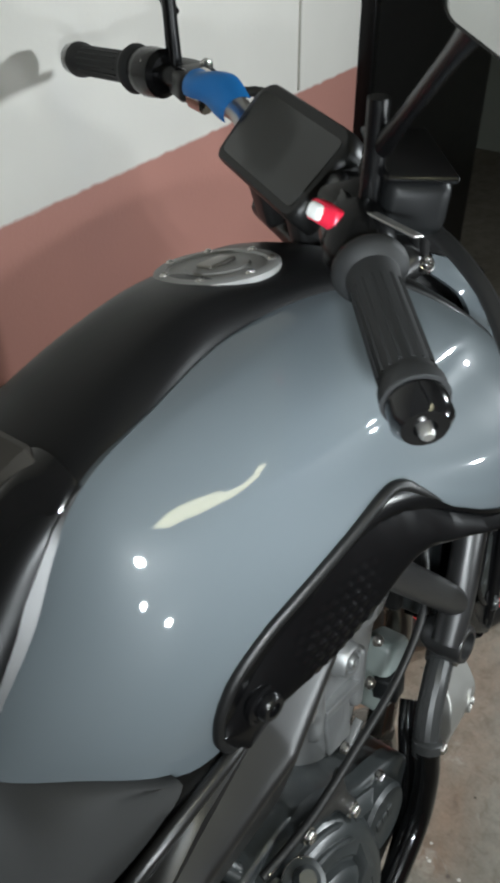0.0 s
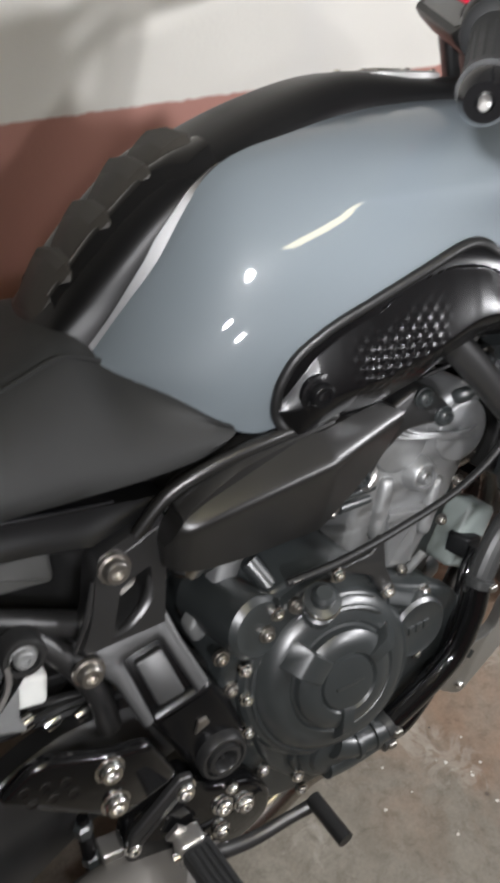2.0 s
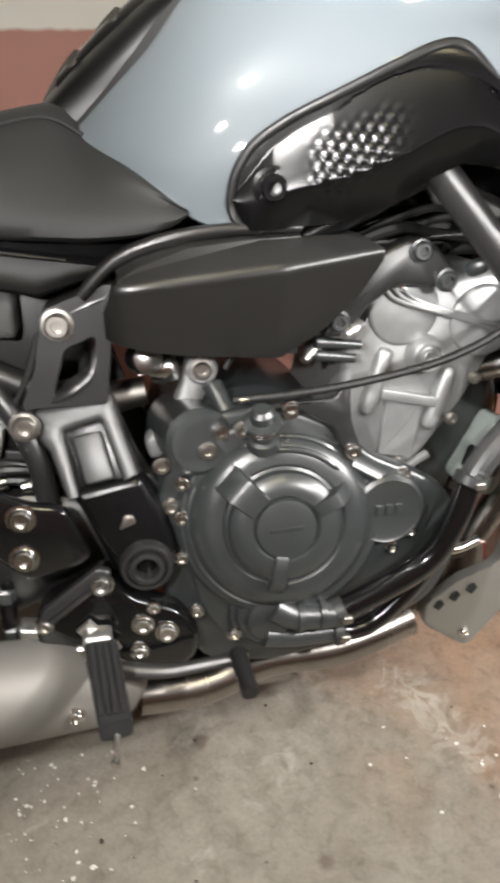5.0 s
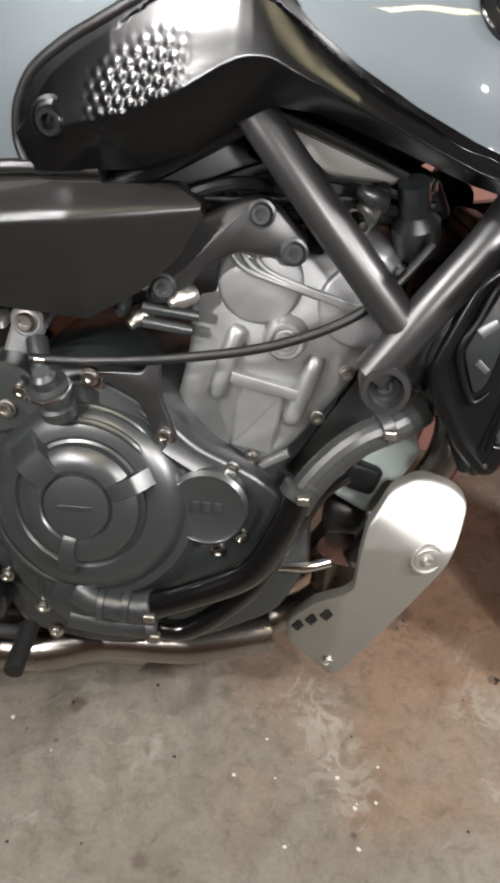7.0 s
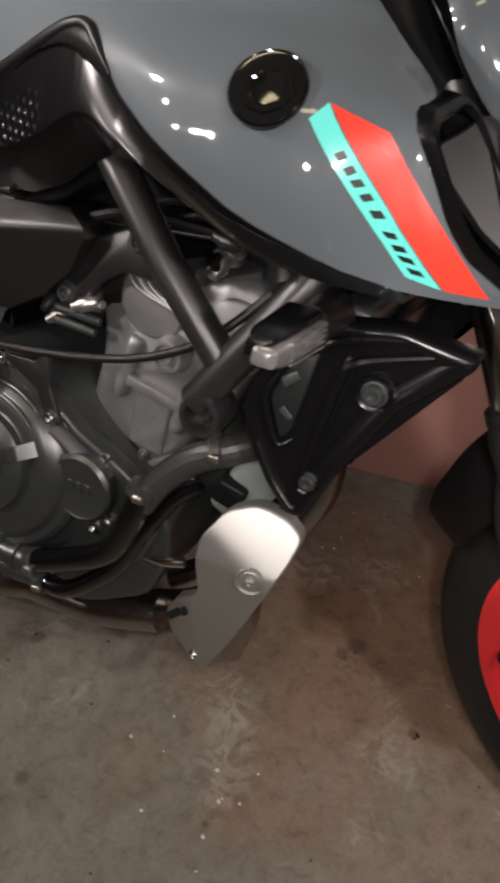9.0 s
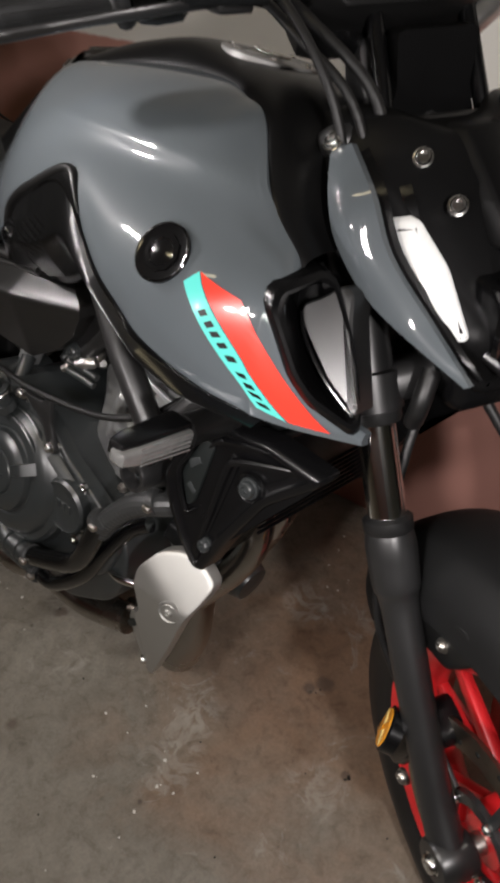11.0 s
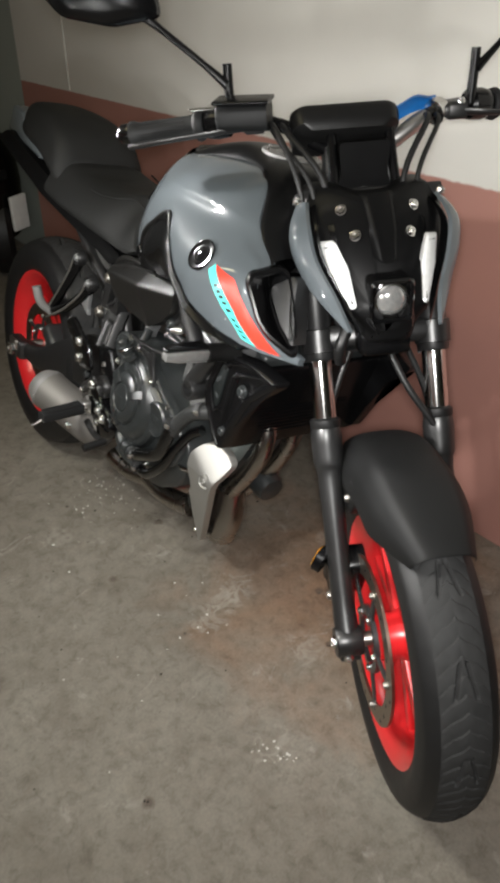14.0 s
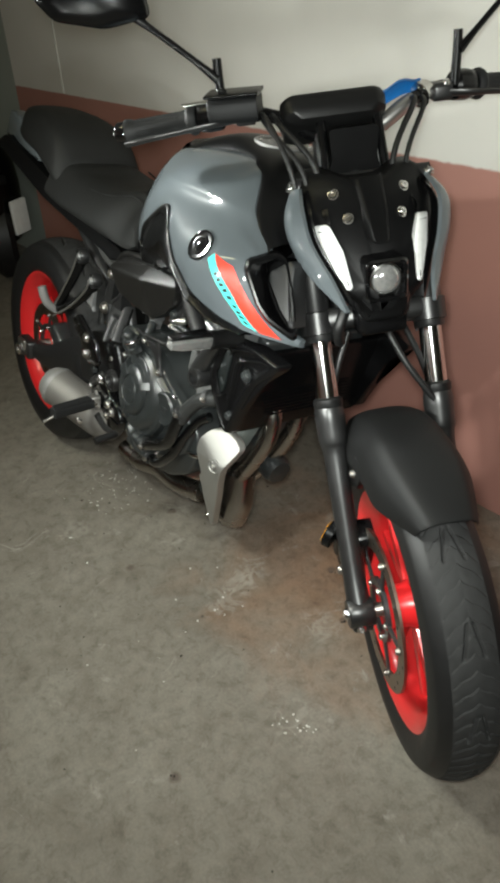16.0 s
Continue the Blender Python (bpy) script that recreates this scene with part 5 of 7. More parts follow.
part("pump_neck", Geo().tube([(0.665, -0.18, 0.300), (0.70, -0.178, 0.292), (0.75, -0.175, 0.290)], [0.014, 0.013, 0.013], 12, 3), CASE, pump)
for x, z in ((0.640, 0.345), (0.632, 0.30), (0.705, 0.352), (0.70, 0.285)):
    bolt((x, -0.172, z), pump, 0.0065)
part("coolant_pipe", Geo().tube([(0.745, -0.188, 0.322), (0.80, -0.190, 0.348), (0.853, -0.190, 0.380), (0.880, -0.190, 0.428), (0.893, -0.186, 0.468)], 0.0145, 14, 6), GLOSS, bike, "black coolant pipe")
line = spline([(0.890, -0.184, 0.452), (0.903, -0.180, 0.476), (0.922, -0.176, 0.500), (0.945, -0.172, 0.520), (0.974, -0.164, 0.533), (1.00, -0.14, 0.54)], 9)
part("coolant_hose", Geo().tube(line, [0.0150 + 0.0006 * (k % 2) for k in range(len(line))], 16, 1), SLEEVE, bike, "radiator hose in a grey corrugated sleeve", 20)
part("coolant_pipe", Geo().tube([(0.745, -0.175, 0.290), (0.79, -0.176, 0.292), (0.85, -0.172, 0.345), (0.880, -0.165, 0.40), (0.91, -0.150, 0.45), (0.935, -0.14, 0.47)], 0.0115, 12, 6), GLOSS, bike, "thin black coolant pipe")
for p, d in (((0.893, -0.186, 0.470), (0.4, 0.1, 0.9)), ((0.965, -0.168, 0.533), (0.9, 0.3, 0.35)), ((0.750, -0.188, 0.324), (0.9, 0, 0.3)), ((0.752, -0.176, 0.290), (1, 0, 0.1))):
    c = part("hose_clamp", Geo().lathe([(0.0162, -0.006), (0.0176, -0.005), (0.0176, 0.005), (0.0162, 0.006)], p, d, 18), SLEEVE, bike, "dull steel hose clamp")
    part("clamp_screw", Geo().box((p[0] + 0.004, p[1] - 0.017, p[2]), (0.012, 0.008, 0.009), ch=0.002), STEEL, c)
# side air duct cover under the tank
DTX, DTZ = (0.520, 0.530, 0.552, 0.60, 0.66, 0.77, 0.794), (0.668, 0.694, 0.708, 0.723, 0.728, 0.730, 0.716)
DBX, DBZ = (0.520, 0.56, 0.60, 0.692, 0.738, 0.772, 0.794), (0.640, 0.628, 0.620, 0.611, 0.637, 0.668, 0.704)


def duct_at(u, v):
    """The duct cover: a crease runs along it, falling away above and below."""
    x = 0.520 + 0.274 * u
    z = float(np.interp(x, DBX, DBZ)) * (1 - v) + float(np.interp(x, DTX, DTZ)) * v
    e = z - (0.694 + 0.085 * (x - 0.56))
    soft = math.sqrt(e * e + 0.004 ** 2)
    w = 0.190 - 0.5 * ((1.1 - 0.40) * e + (1.1 + 0.40) * soft) - 0.26 * max(0, x - 0.69) - 0.020 * math.exp(-max(0.0, x - 0.520) / 0.010)
    return (x, -max(w, 0.138), z)


g = Geo().shell(duct_at, 60, 30, (0, 0.03, 0))
part("air_duct_cover", g, DUCT, bike, "satin black moulded side cover under the tank", 60)
part("duct_lip", Geo().tube([(0.500, -0.148, 0.682), (0.535, -0.153, 0.714), (0.580, -0.160, 0.731), (0.640, -0.163, 0.739), (0.71, -0.160, 0.738)], [0.006, 0.007, 0.007, 0.006, 0.004], 12, 6), DUCT, bike, "black trim lip under the tank")
part("duct_top", Geo().shell(lambda u, v: (0.535 + 0.175 * u, -0.178 + 0.042 * v + 0.02 * u * (1 - v), float(np.interp(0.535 + 0.175 * u, DTX, DTZ)) + 0.001 + 0.013 * math.sqrt(v)), 24, 6, (0, 0, -0.012)), DUCT, bike, "satin black top of the side cover")
part("intake_body", Geo().box((0.72, 0, 0.665), (0.20, 0.20, 0.11), ch=0.02), MATTE, bike, "black throttle body and airbox")
part("airbox", Geo().plate([(0.50, 0.70), (0.50, 0.76), (0.60, 0.80), (0.80, 0.84), (0.84, 0.74), (0.72, 0.60), (0.57, 0.58), (0.53, 0.62)], 0.055, -0.055, 0.005, 0.012), MATTE, bike, "black airbox below the tank")
for p, ax in (((0.555, -0.115, 0.610), (0.4, -1, 0.2)), ((0.575, -0.10, 0.595), (1, -0.3, 0.2))):
    part("shock_bolt", Geo().lathe([(0.016, -0.01), (0.018, 0.0), (0.016, 0.014), (0.008, 0.016)], p, ax, 18), CHROME, bike, "bright shock fitting")
# injectors, plugs and wiring between head and tank
random.seed(4)
for k in range(16):
    x = random.uniform(0.70, 0.84) if k < 9 else random.uniform(0.90, 1.02)
    z = (0.605 + 0.4 * (x - 0.70) + random.uniform(-0.015, 0.02)) if k < 9 else 0.705 + random.uniform(-0.02, 0.03)
    y = random.uniform(-0.135, -0.09)
    part("connector", Geo().lathe([(0.007, -0.012), (0.009, -0.008), (0.009, 0.006), (0.006, 0.010), (0.005, 0.016)], (x, y, z), (random.uniform(-1, 1), -0.6, random.uniform(-0.6, 1)), 10), (STEEL, CASE, ALU, CHROME)[k % 4], bike)
for k in range(6):
    w = [(0.64, 0.60), (0.70, 0.655), (0.76, 0.70), (0.83, 0.735), (0.90, 0.735), (0.98, 0.715)]
    part("wiring", Geo().tube([(x + random.uniform(-0.02, 0.02), random.uniform(-0.128, -0.075), z + random.uniform(-0.022, 0.014)) for x, z in w[k % 3:k % 3 + 4]], random.uniform(0.0025, 0.006), 8, 6), RUBBER, bike)
part("rail_cover", Geo().plate([(0.75, 0.70), (0.84, 0.748), (1.00, 0.742), (1.02, 0.70), (0.98, 0.69), (0.88, 0.69), (0.80, 0.66)], 0.04, -0.05, 0.008, 0.012), MATTE, bike, "black airbox underside above the head")
g = Geo().plate([(0.852, 0.783), (0.962, 0.740), (0.956, 0.733), (0.900, 0.738), (0.868, 0.755)], -0.088, -0.100, 0.003, 0.005)
baffle = part("heat_baffle", g, SHIELD, bike, "pale metal baffle behind the frame tube")
part("baffle_edge", Geo().tube([(0.850, -0.102, 0.786), (0.905, -0.103, 0.766), (0.966, -0.102, 0.741)], 0.0035, 8, 3), FRAME, baffle)
part("thermostat", Geo().lathe([(0.020, 0), (0.022, 0.01), (0.022, 0.03), (0.014, 0.04), (0.014, 0.07)], (0.985, -0.08, 0.675), (-0.2, -0.4, 0.9), 18), CASE, bike, "black thermostat housing")
part("sensor_plug", Geo().box((0.955, -0.10, 0.450), (0.035, 0.03, 0.03), (0, 20, 10), 0.004), SMOKE, bike, "grey sensor plug")
part("coolant_bottle", Geo().box((0.970, -0.080, 0.452), (0.056, 0.04, 0.095), (0, 28, 0), 0.008), PALEP, bike, "dull grey coolant bottle")
part("oil_filter", Geo().lathe([(0.030, 0), (0.034, 0.006), (0.034, 0.06), (0.028, 0.075), (0, 0.078)], (0.93, 0.02, 0.345), (0.95, 0, -0.2), 24), CASE, bike, "dark oil filter")

# ---- exhaust ----
for line in ([(0.955, -0.052, 0.555), (1.010, -0.056, 0.560), (1.045, -0.060, 0.515), (1.046, -0.062, 0.465), (1.022, -0.064, 0.410), (0.985, -0.066, 0.352), (0.950, -0.068, 0.298), (0.910, -0.068, 0.252), (0.85, -0.070, 0.224)],
             [(0.955, 0.040, 0.555), (0.998, 0.038, 0.552), (1.020, 0.036, 0.505), (1.015, 0.032, 0.450), (0.990, 0.024, 0.390), (0.952, 0.014, 0.330), (0.910, 0.0, 0.275), (0.85, -0.020, 0.230)]):
    part("exhaust_header", Geo().tube(line, 0.0195, 18, 6), HEADER, bike, "heat-tinted steel exhaust header")
part("collector_pipe", Geo().tube([(0.875, -0.095, 0.235), (0.78, -0.105, 0.212), (0.68, -0.105, 0.205), (0.60, -0.11, 0.185), (0.52, -0.12, 0.19)], [0.024, 0.024, 0.022, 0.026, 0.024], 16, 6), HEADER, bike, "heat-tinted steel collector pipe")
part("collector_can", Geo().tube([(0.955, -0.058, 0.33), (0.952, -0.058, 0.25), (0.946, -0.058, 0.192)], [0.036, 0.041, 0.033], 20, 4), HEADER, bike, "rounded steel collector can")
part("resonator", Geo().box((0.62, -0.02, 0.185), (0.24, 0.17, 0.075), ch=0.03), HEADER, bike, "flat steel exhaust chamber under the engine")
# heat shield: bent plate, its slots painted as dark boxes
sh = [(0.890, 0.262), (0.918, 0.312), (0.956, 0.350), (0.956, 0.400), (0.960, 0.436), (0.980, 0.468), (1.008, 0.476), (1.040, 0.465), (1.058, 0.450), (1.052, 0.425), (1.036, 0.385), (1.008, 0.318), (0.984, 0.264), (0.952, 0.196), (0.940, 0.196), (0.893, 0.226)]
o = rounded(sh, 0.009, 4)


FX, FZ = 0.55, 0.835


def shy(x, z):
    """The shield turns away beyond its soft slanting fold."""
    k = FX * (x - 1.0) + FZ * (z - 0.425)
    return -(0.182 - 0.36 * (math.sqrt(k * k + 0.010 ** 2) + k) - 0.30 * max(0.0, 0.41 - z) - 0.45 * max(0.0, 0.945 - x))


g = Geo()
fine = [p for q in range(len(o)) for p in [Vector(o[q]).lerp(Vector(o[(q + 1) % len(o)]), f)[:] for f in (0, 0.2, 0.4, 0.6, 0.8)]]
mid = Vector((0.985, 0.360))
sheet = [(0.0, 0.016), (0.0, 0.003), (0.008, 0.0008), (0.025, 0.0)] + [(k, 0.0) for k in np.linspace(0.06, 0.98, 22)]
rows = []
for k, d in sheet:
    ring = [Vector(p).lerp(mid, k) for p in fine]
    rows.append([(p[0], shy(p[0], p[1]) + d, p[1]) for p in ring])
g.rings(rows, (False, True))
shield = part("heat_shield", g, SHIELD, bike, "satin silver exhaust heat shield with slots painted dark and a round bolt", 50, True)
part("shield_washer", Geo().lathe([(0.017, -0.003), (0.016, 0.0008), (0.0145, 0.0012), (0.013, -0.001), (0.0115, 0.0005), (0, 0.0008)], (1.020, shy(1.020, 0.402), 0.402), (0.25, -1, 0), 28, (False, False)), SHIELD, shield)
bolt((1.020, shy(1.020, 0.402) - 0.0005, 0.402), shield, 0.0055, (0.25, -1, 0), SHIELD, name="pale_bolt")
bolt((0.940, shy(0.940, 0.222) - 0.001, 0.222), shield, 0.006)
# Uncut slots: dark boxes on the plate paint the shade inside them.
for x, z in ((0.905, 0.268), (0.919, 0.287), (0.934, 0.304)):
    part("slot_shade", Geo().box((x, shy(x, z) - 0.0006, z), (0.018, 0.003, 0.010), (0, -52, 0), 0.001), INK_AND_SHADE, shield)
part("lambda_sensor", Geo().tube([(0.93, -0.15, 0.372), (0.905, -0.155, 0.366), (0.88, -0.15, 0.36), (0.84, -0.14, 0.345)], [0.006, 0.0055, 0.004, 0.0035], 10, 3), CHROME, bike, "oxygen sensor with its lead")
# muffler
MA, MB = Vector((0.520, -0.143, 0.243)), Vector((0.290, -0.234, 0.308))
ax = (MB - MA).normalized()
L = (MB - MA).length
muf = part("muffler", Geo().lathe([(0.028, 0.0), (0.046, 0.02), (0.052, 0.06), (0.054, L - 0.04), (0.054, L - 0.022)], MA, ax, 40, (True, True)), MUFF, bike, "stubby brushed steel muffler with a silver end cap")
part("end_cap", Geo().lathe([(0.0545, L - 0.034), (0.0558, L - 0.032), (0.0558, L - 0.024), (0.0548, L - 0.021), (0.0445, L + 0.001), (0.0425, L + 0.003), (0.040, L + 0.003), (0.022, L - 0.004), (0.0215, L - 0.03), (0.0, L - 0.03)], MA, ax, 40, (False, False)), SILVERP, muf, "silver muffler end cap with a dark outlet")
# Dark disc across the bore, painting the shade deep in the outlet.
part("outlet_shade", Geo().lathe([(0.0205, L - 0.020), (0.0, L - 0.021)], MA, ax, 24, (False, False)), INK_AND_SHADE, muf)
part("outlet_ring", Geo().lathe([(0.0235, L - 0.006), (0.0230, L - 0.0015), (0.0215, L - 0.0010), (0.0200, L - 0.004), (0.0195, L - 0.020)], MA, ax, 28, (False, False)), ALU, muf, "bright outlet pipe")
bolt(MA + ax * (L - 0.050) + Vector((0, -0.0555, 0.005)), muf, 0.005)
bolt((0.455, -0.225, 0.262), muf, 0.009)
part("muffler_stay", Geo().plate([(0.40, 0.335), (0.45, 0.325), (0.44, 0.305), (0.40, 0.312)], -0.14, -0.165, 0.003, 0.005), ALU, muf)

# ---- wheels ----
def tyre_mesh(R, W, rim_r, grooves):
    """A tyre round the y axis; grooves are slanted cuts in the tread, in pairs."""
    prof = [(rim_r, -0.40), (rim_r + 0.012, -0.455), (rim_r + 0.35 * (R - rim_r), -0.50), (rim_r + 0.62 * (R - rim_r), -0.475), (R - 0.021, -0.42), (R - 0.010, -0.30), (R - 0.003, -0.16), (R, 0.0)]
    prof = prof + [(r, -h) for r, h in prof[-2::-1]]
    line = spline([(r, h * W, 0) for r, h in prof], 14)
    n = 900 if grooves > 20 else 420
    rings = []
    for p in line:
        ring = []
        for i in range(n):
            a = 2 * math.pi * i / n
            r, h = p.x, p.y
            u = abs(h) / W
            if u < 0.43 and p.x > R - 0.03:
                scale = (a * 72 / (2 * math.pi) + 3.6 * u + 0.06 * math.sin(26 * u)) % 1.0
                fade = min(1, max(0, (0.31 - u) / 0.04))
                r -= 0.0019 * fade * (1 - scale) ** 2.5
                slit = (a * 13 / (2 * math.pi)) % 1.0
                if slit < 0.40:
                    r -= 0.0050 * max(0.0, 1 - ((u - 0.035 - 0.26 * (0.40 - slit)) / 0.030) ** 2) ** 1.5 * min(1, slit / 0.04) * min(1, (0.40 - slit) / 0.04)
            ring.append((r * math.cos(a), h, r * math.sin(a)))
        rings.append(ring)
    lo = next(i for i, p in enumerate(line) if p.x > R - 0.03 and abs(p.y) / W < 0.315)
    hi = len(rings) - lo
    return Geo().rings(rings[:lo + 1], (False, False)).rings(rings[hi - 1:], (False, False)), Geo().rings(rings[lo:hi], (False, False))


def wheel(c, R, W, m, grooves, disc_r, label):
    rr = 0.2159
    T = (m if m is not None else Matrix()) @ Matrix.Translation(c)
    w = W * 0.42
    g = Geo(T).lathe([(rr + 0.010, -w), (rr + 0.006, -w + 0.006), (rr - 0.006, -w + 0.010), (rr - 0.022, -w * 0.45), (rr - 0.024, 0), (rr - 0.022, w * 0.45), (rr - 0.006, w - 0.010), (rr + 0.006, w - 0.006), (rr + 0.010, w),
                      (rr + 0.000, w - 0.001), (rr - 0.016, w - 0.012), (rr - 0.034, w * 0.40), (rr - 0.036, 0), (rr - 0.034, -w * 0.40), (rr - 0.016, -w + 0.012), (rr, -w + 0.001), (rr + 0.010, -w)], (0, 0, 0), (0, 1, 0), 96, (False, False))
    rim = part("wheel_rim", g, RED, bike, label, 40)
    sides, crown_band = tyre_mesh(R, W, rr, grooves)
    tyre = part("tyre", Geo(T).add(sides.v, sides.f), TYRE, rim, "black rubber tyre", 30)
    part("tread", Geo(T).add(crown_band.v, crown_band.f), TREAD, tyre, "dusty grey tread with paired slits and wavy cuts", 30)
    for k in range(5):
        for d in (-0.13, 0.13):
            a = 2 * math.pi * k / 5 + 0.3
            p0 = Vector((0.035 * math.cos(a), 0, 0.035 * math.sin(a)))
            p1 = Vector(((rr - 0.03) * math.cos(a + d * 1.6), 0, (rr - 0.03) * math.sin(a + d * 1.6)))
            part("spoke", Geo(T).bar(p0, p1, 0.026, 0.020, (0, 1, 0), 0.72, 0.005), RED, rim)
    part("hub", Geo(T).lathe([(0.030, -0.06), (0.040, -0.052), (0.040, -0.02), (0.048, 0), (0.040, 0.02), (0.040, 0.052), (0.030, 0.06)], (0, 0, 0), (0, 1, 0), 28), RED, rim)
    part("axle", Geo(T).lathe([(0.012, -0.115), (0.013, -0.113), (0.013, 0.113), (0.012, 0.115)], (0, 0, 0), (0, 1, 0), 18), STEEL, rim)
    for s in ((-1, 1) if disc_r > 0.14 else (-1,)):
        y = s * 0.064
        d = part("brake_disc", Geo(T).lathe([(disc_r, y - 0.0025), (disc_r, y + 0.0025), (disc_r - 0.034, y + 0.0025), (disc_r - 0.034, y - 0.0025), (disc_r, y - 0.0025)], (0, 0, 0), (0, 1, 0), 72, (False, False)), DISC, rim, "steel brake disc with its drilled holes painted as dark dots")
        for k in range(24):
            a = 2 * math.pi * k / 24
            q = disc_r - 0.010 - 0.007 * (k % 3)
            # Thin dark dots on the face paint the shade of drilled holes.
            part("drilling_shade", Geo(T).lathe([(0.0035, 0), (0.0033, 0.0006)], (q * math.cos(a), y + s * 0.0026, q * math.sin(a)), (0, s, 0), 8), INK_AND_SHADE, d)
        part("disc_carrier", Geo(T).lathe([(0.045, y - 0.004), (0.060, y - 0.004), (0.060, y + 0.004), (0.045, y + 0.004), (0.045, y - 0.004)], (0, 0, 0), (0, 1, 0), 32, (False, False)), CASE, d)
        for k in range(5):
            a = 2 * math.pi * k / 5 + 0.15
            c0, s0 = math.cos(a), math.sin(a)
            part("carrier_arm", Geo(T).bar((0.055 * c0, y, 0.055 * s0), ((disc_r - 0.026) * c0, y, (disc_r - 0.026) * s0), 0.014, 0.006, (0, 1, 0), 0.8), CASE, d)
            bolt((0.052 * c0, y + s * 0.005, 0.052 * s0), d, 0.006, (0, s, 0), CHROME, m=T)
            bolt(((disc_r - 0.028) * c0, y + s * 0.004, (disc_r - 0.028) * s0), d, 0.006, (0, s, 0), STEEL, m=T)
    return rim


FA = (1.463, 0, 0.305)
wheel(FA, 0.300, 0.120, ST, 25, 0.149, "bright red cast front wheel")
wheel((0.01, -0.066, 0.311), 0.316, 0.178, None, 13, 0.122, "bright red cast rear wheel")
part("rear_caliper", Geo().box((0.13, -0.135, 0.365), (0.10, 0.05, 0.05), (0, 35, 0), 0.012), CASE, bike, "dark rear brake caliper")

# ---- fork ----
for s in (-1, 1):
    y = s * 0.102
    zt, zb = 0.985, 0.60
    part("fork_tube", Geo(ST).tube([(fork_x(0.745), y, 0.745), (fork_x(zb), y, zb)], 0.0205, 32, 1), FORKCHROME, bike, "polished chrome fork tube")
    up = part("upper_fork_tube", Geo(ST).lathe([(0.026, 0), (0.028, 0.004), (0.028, 0.036), (0.0255, 0.044), (0.0255, 0.22), (0.027, 0.225), (0.027, 0.245), (0.018, 0.25)], (fork_x(0.735), y, 0.735), STEER_AXIS, 24), FRAME, bike, "black upper fork tube")
    part("yoke_clamp", Geo(ST).lathe([(0.026, -0.021), (0.0315, -0.019), (0.0315, 0.019), (0.026, 0.021)], (fork_x(0.765), y, 0.765), STEER_AXIS, 28), FRAME, up)
    part("fork_cap", Geo(ST).lathe([(0.024, 0), (0.024, 0.012), (0.014, 0.016), (0.013, 0.010), (0, 0.010)], (fork_x(zt), y, zt - 0.02), STEER_AXIS, 16), ALU, up)
    leg = part("fork_leg", Geo(ST).tube([(fork_x(0.628), y, 0.628), (fork_x(0.612), y, 0.612), (fork_x(0.572) + 0.001, y, 0.572), (fork_x(0.548) + 0.003, y, 0.548), (fork_x(0.44) + 0.016, y, 0.44), (fork_x(0.36) + 0.031, y, 0.36), (1.455, y, 0.315)], [0.0255, 0.0280, 0.0265, 0.0212, 0.0200, 0.0200, 0.022], 20, 4), FRAME, bike, "satin black cast fork leg")
    part("dust_seal", Geo(ST).lathe([(0.024, -0.004), (0.0268, 0.0), (0.0268, 0.012), (0.022, 0.016)], (fork_x(0.630), y, 0.630), STEER_AXIS, 22), RUBBER, leg)
    part("axle_clamp", Geo(ST).lathe([(0.025, -0.024), (0.027, -0.021), (0.027, 0.020), (0.025, 0.023), (0.014, 0.024), (0.013, 0.018), (0, 0.018)], (FA[0], y, FA[2]), (0, s, 0), 24, (True, False)), FRAME, leg)
    part("pinch_lug", Geo(ST).box((1.468, y, 0.287), (0.036, 0.036, 0.024), ch=0.005), FRAME, leg)
    bolt((1.487, y - 0.004, 0.287), leg, 0.007, (1, 0, 0.1), CHROME, m=ST)
    bolt((FA[0], y + s * 0.022, FA[2]), leg, 0.011, (0, s, 0), CHROME, m=ST)
    cal = part("front_caliper", Geo(ST).box((1.352, s * 0.083, 0.372), (0.055, 0.062, 0.115), (0, 24.8, 0), 0.012), SATIN, bike, "dark front brake caliper")
    part("caliper_bridge", Geo(ST).box((1.335, s * 0.098, 0.365), (0.03, 0.04, 0.07), (0, 24.8, 0), 0.008), SATIN, cal)
    for dz in (-0.035, 0.035):
        bolt((1.362 - 0.46 * dz, s * 0.116, 0.372 + dz), cal, 0.008, (0, s, 0), STEEL, m=ST)
    refl = part("reflector", Geo(ST).lathe([(0.023, -0.006), (0.024, 0.004), (0.022, 0.007), (0.0, 0.007)], (1.358, s * 0.130, 0.412), (-0.62, s * 0.72, 0.30), 28, (False, False)), AMBER, bike, "round amber side reflector")
    ra = Vector((-0.62, s * 0.72, 0.30)).normalized()
    r1 = ra.orthogonal().normalized()
    r2 = ra.cross(r1)
    for kk in range(4):
        d1 = r1 * math.cos(0.5 + kk * math.pi / 2) + r2 * math.sin(0.5 + kk * math.pi / 2)
        c0 = Vector((1.358, s * 0.130, 0.412)) + ra * 0.0075
        part("facet", Geo(ST).bar(c0 + d1 * 0.004, c0 + d1 * 0.021, 0.009, 0.0012, ra, 0.6, 0.0004), PALEAMB if kk % 2 else AMBER, refl)
    part("reflector_ring", Geo(ST).lathe([(0.0255, -0.010), (0.0265, 0.004), (0.023, 0.006)], (1.358, s * 0.130, 0.412), (-0.62, s * 0.72, 0.30), 28, (True, False)), SATIN, refl)
    part("reflector_stay", Geo(ST).bar((1.372, s * 0.108, 0.45), (1.370, s * 0.130, 0.420), 0.012, 0.006), FRAME, refl)
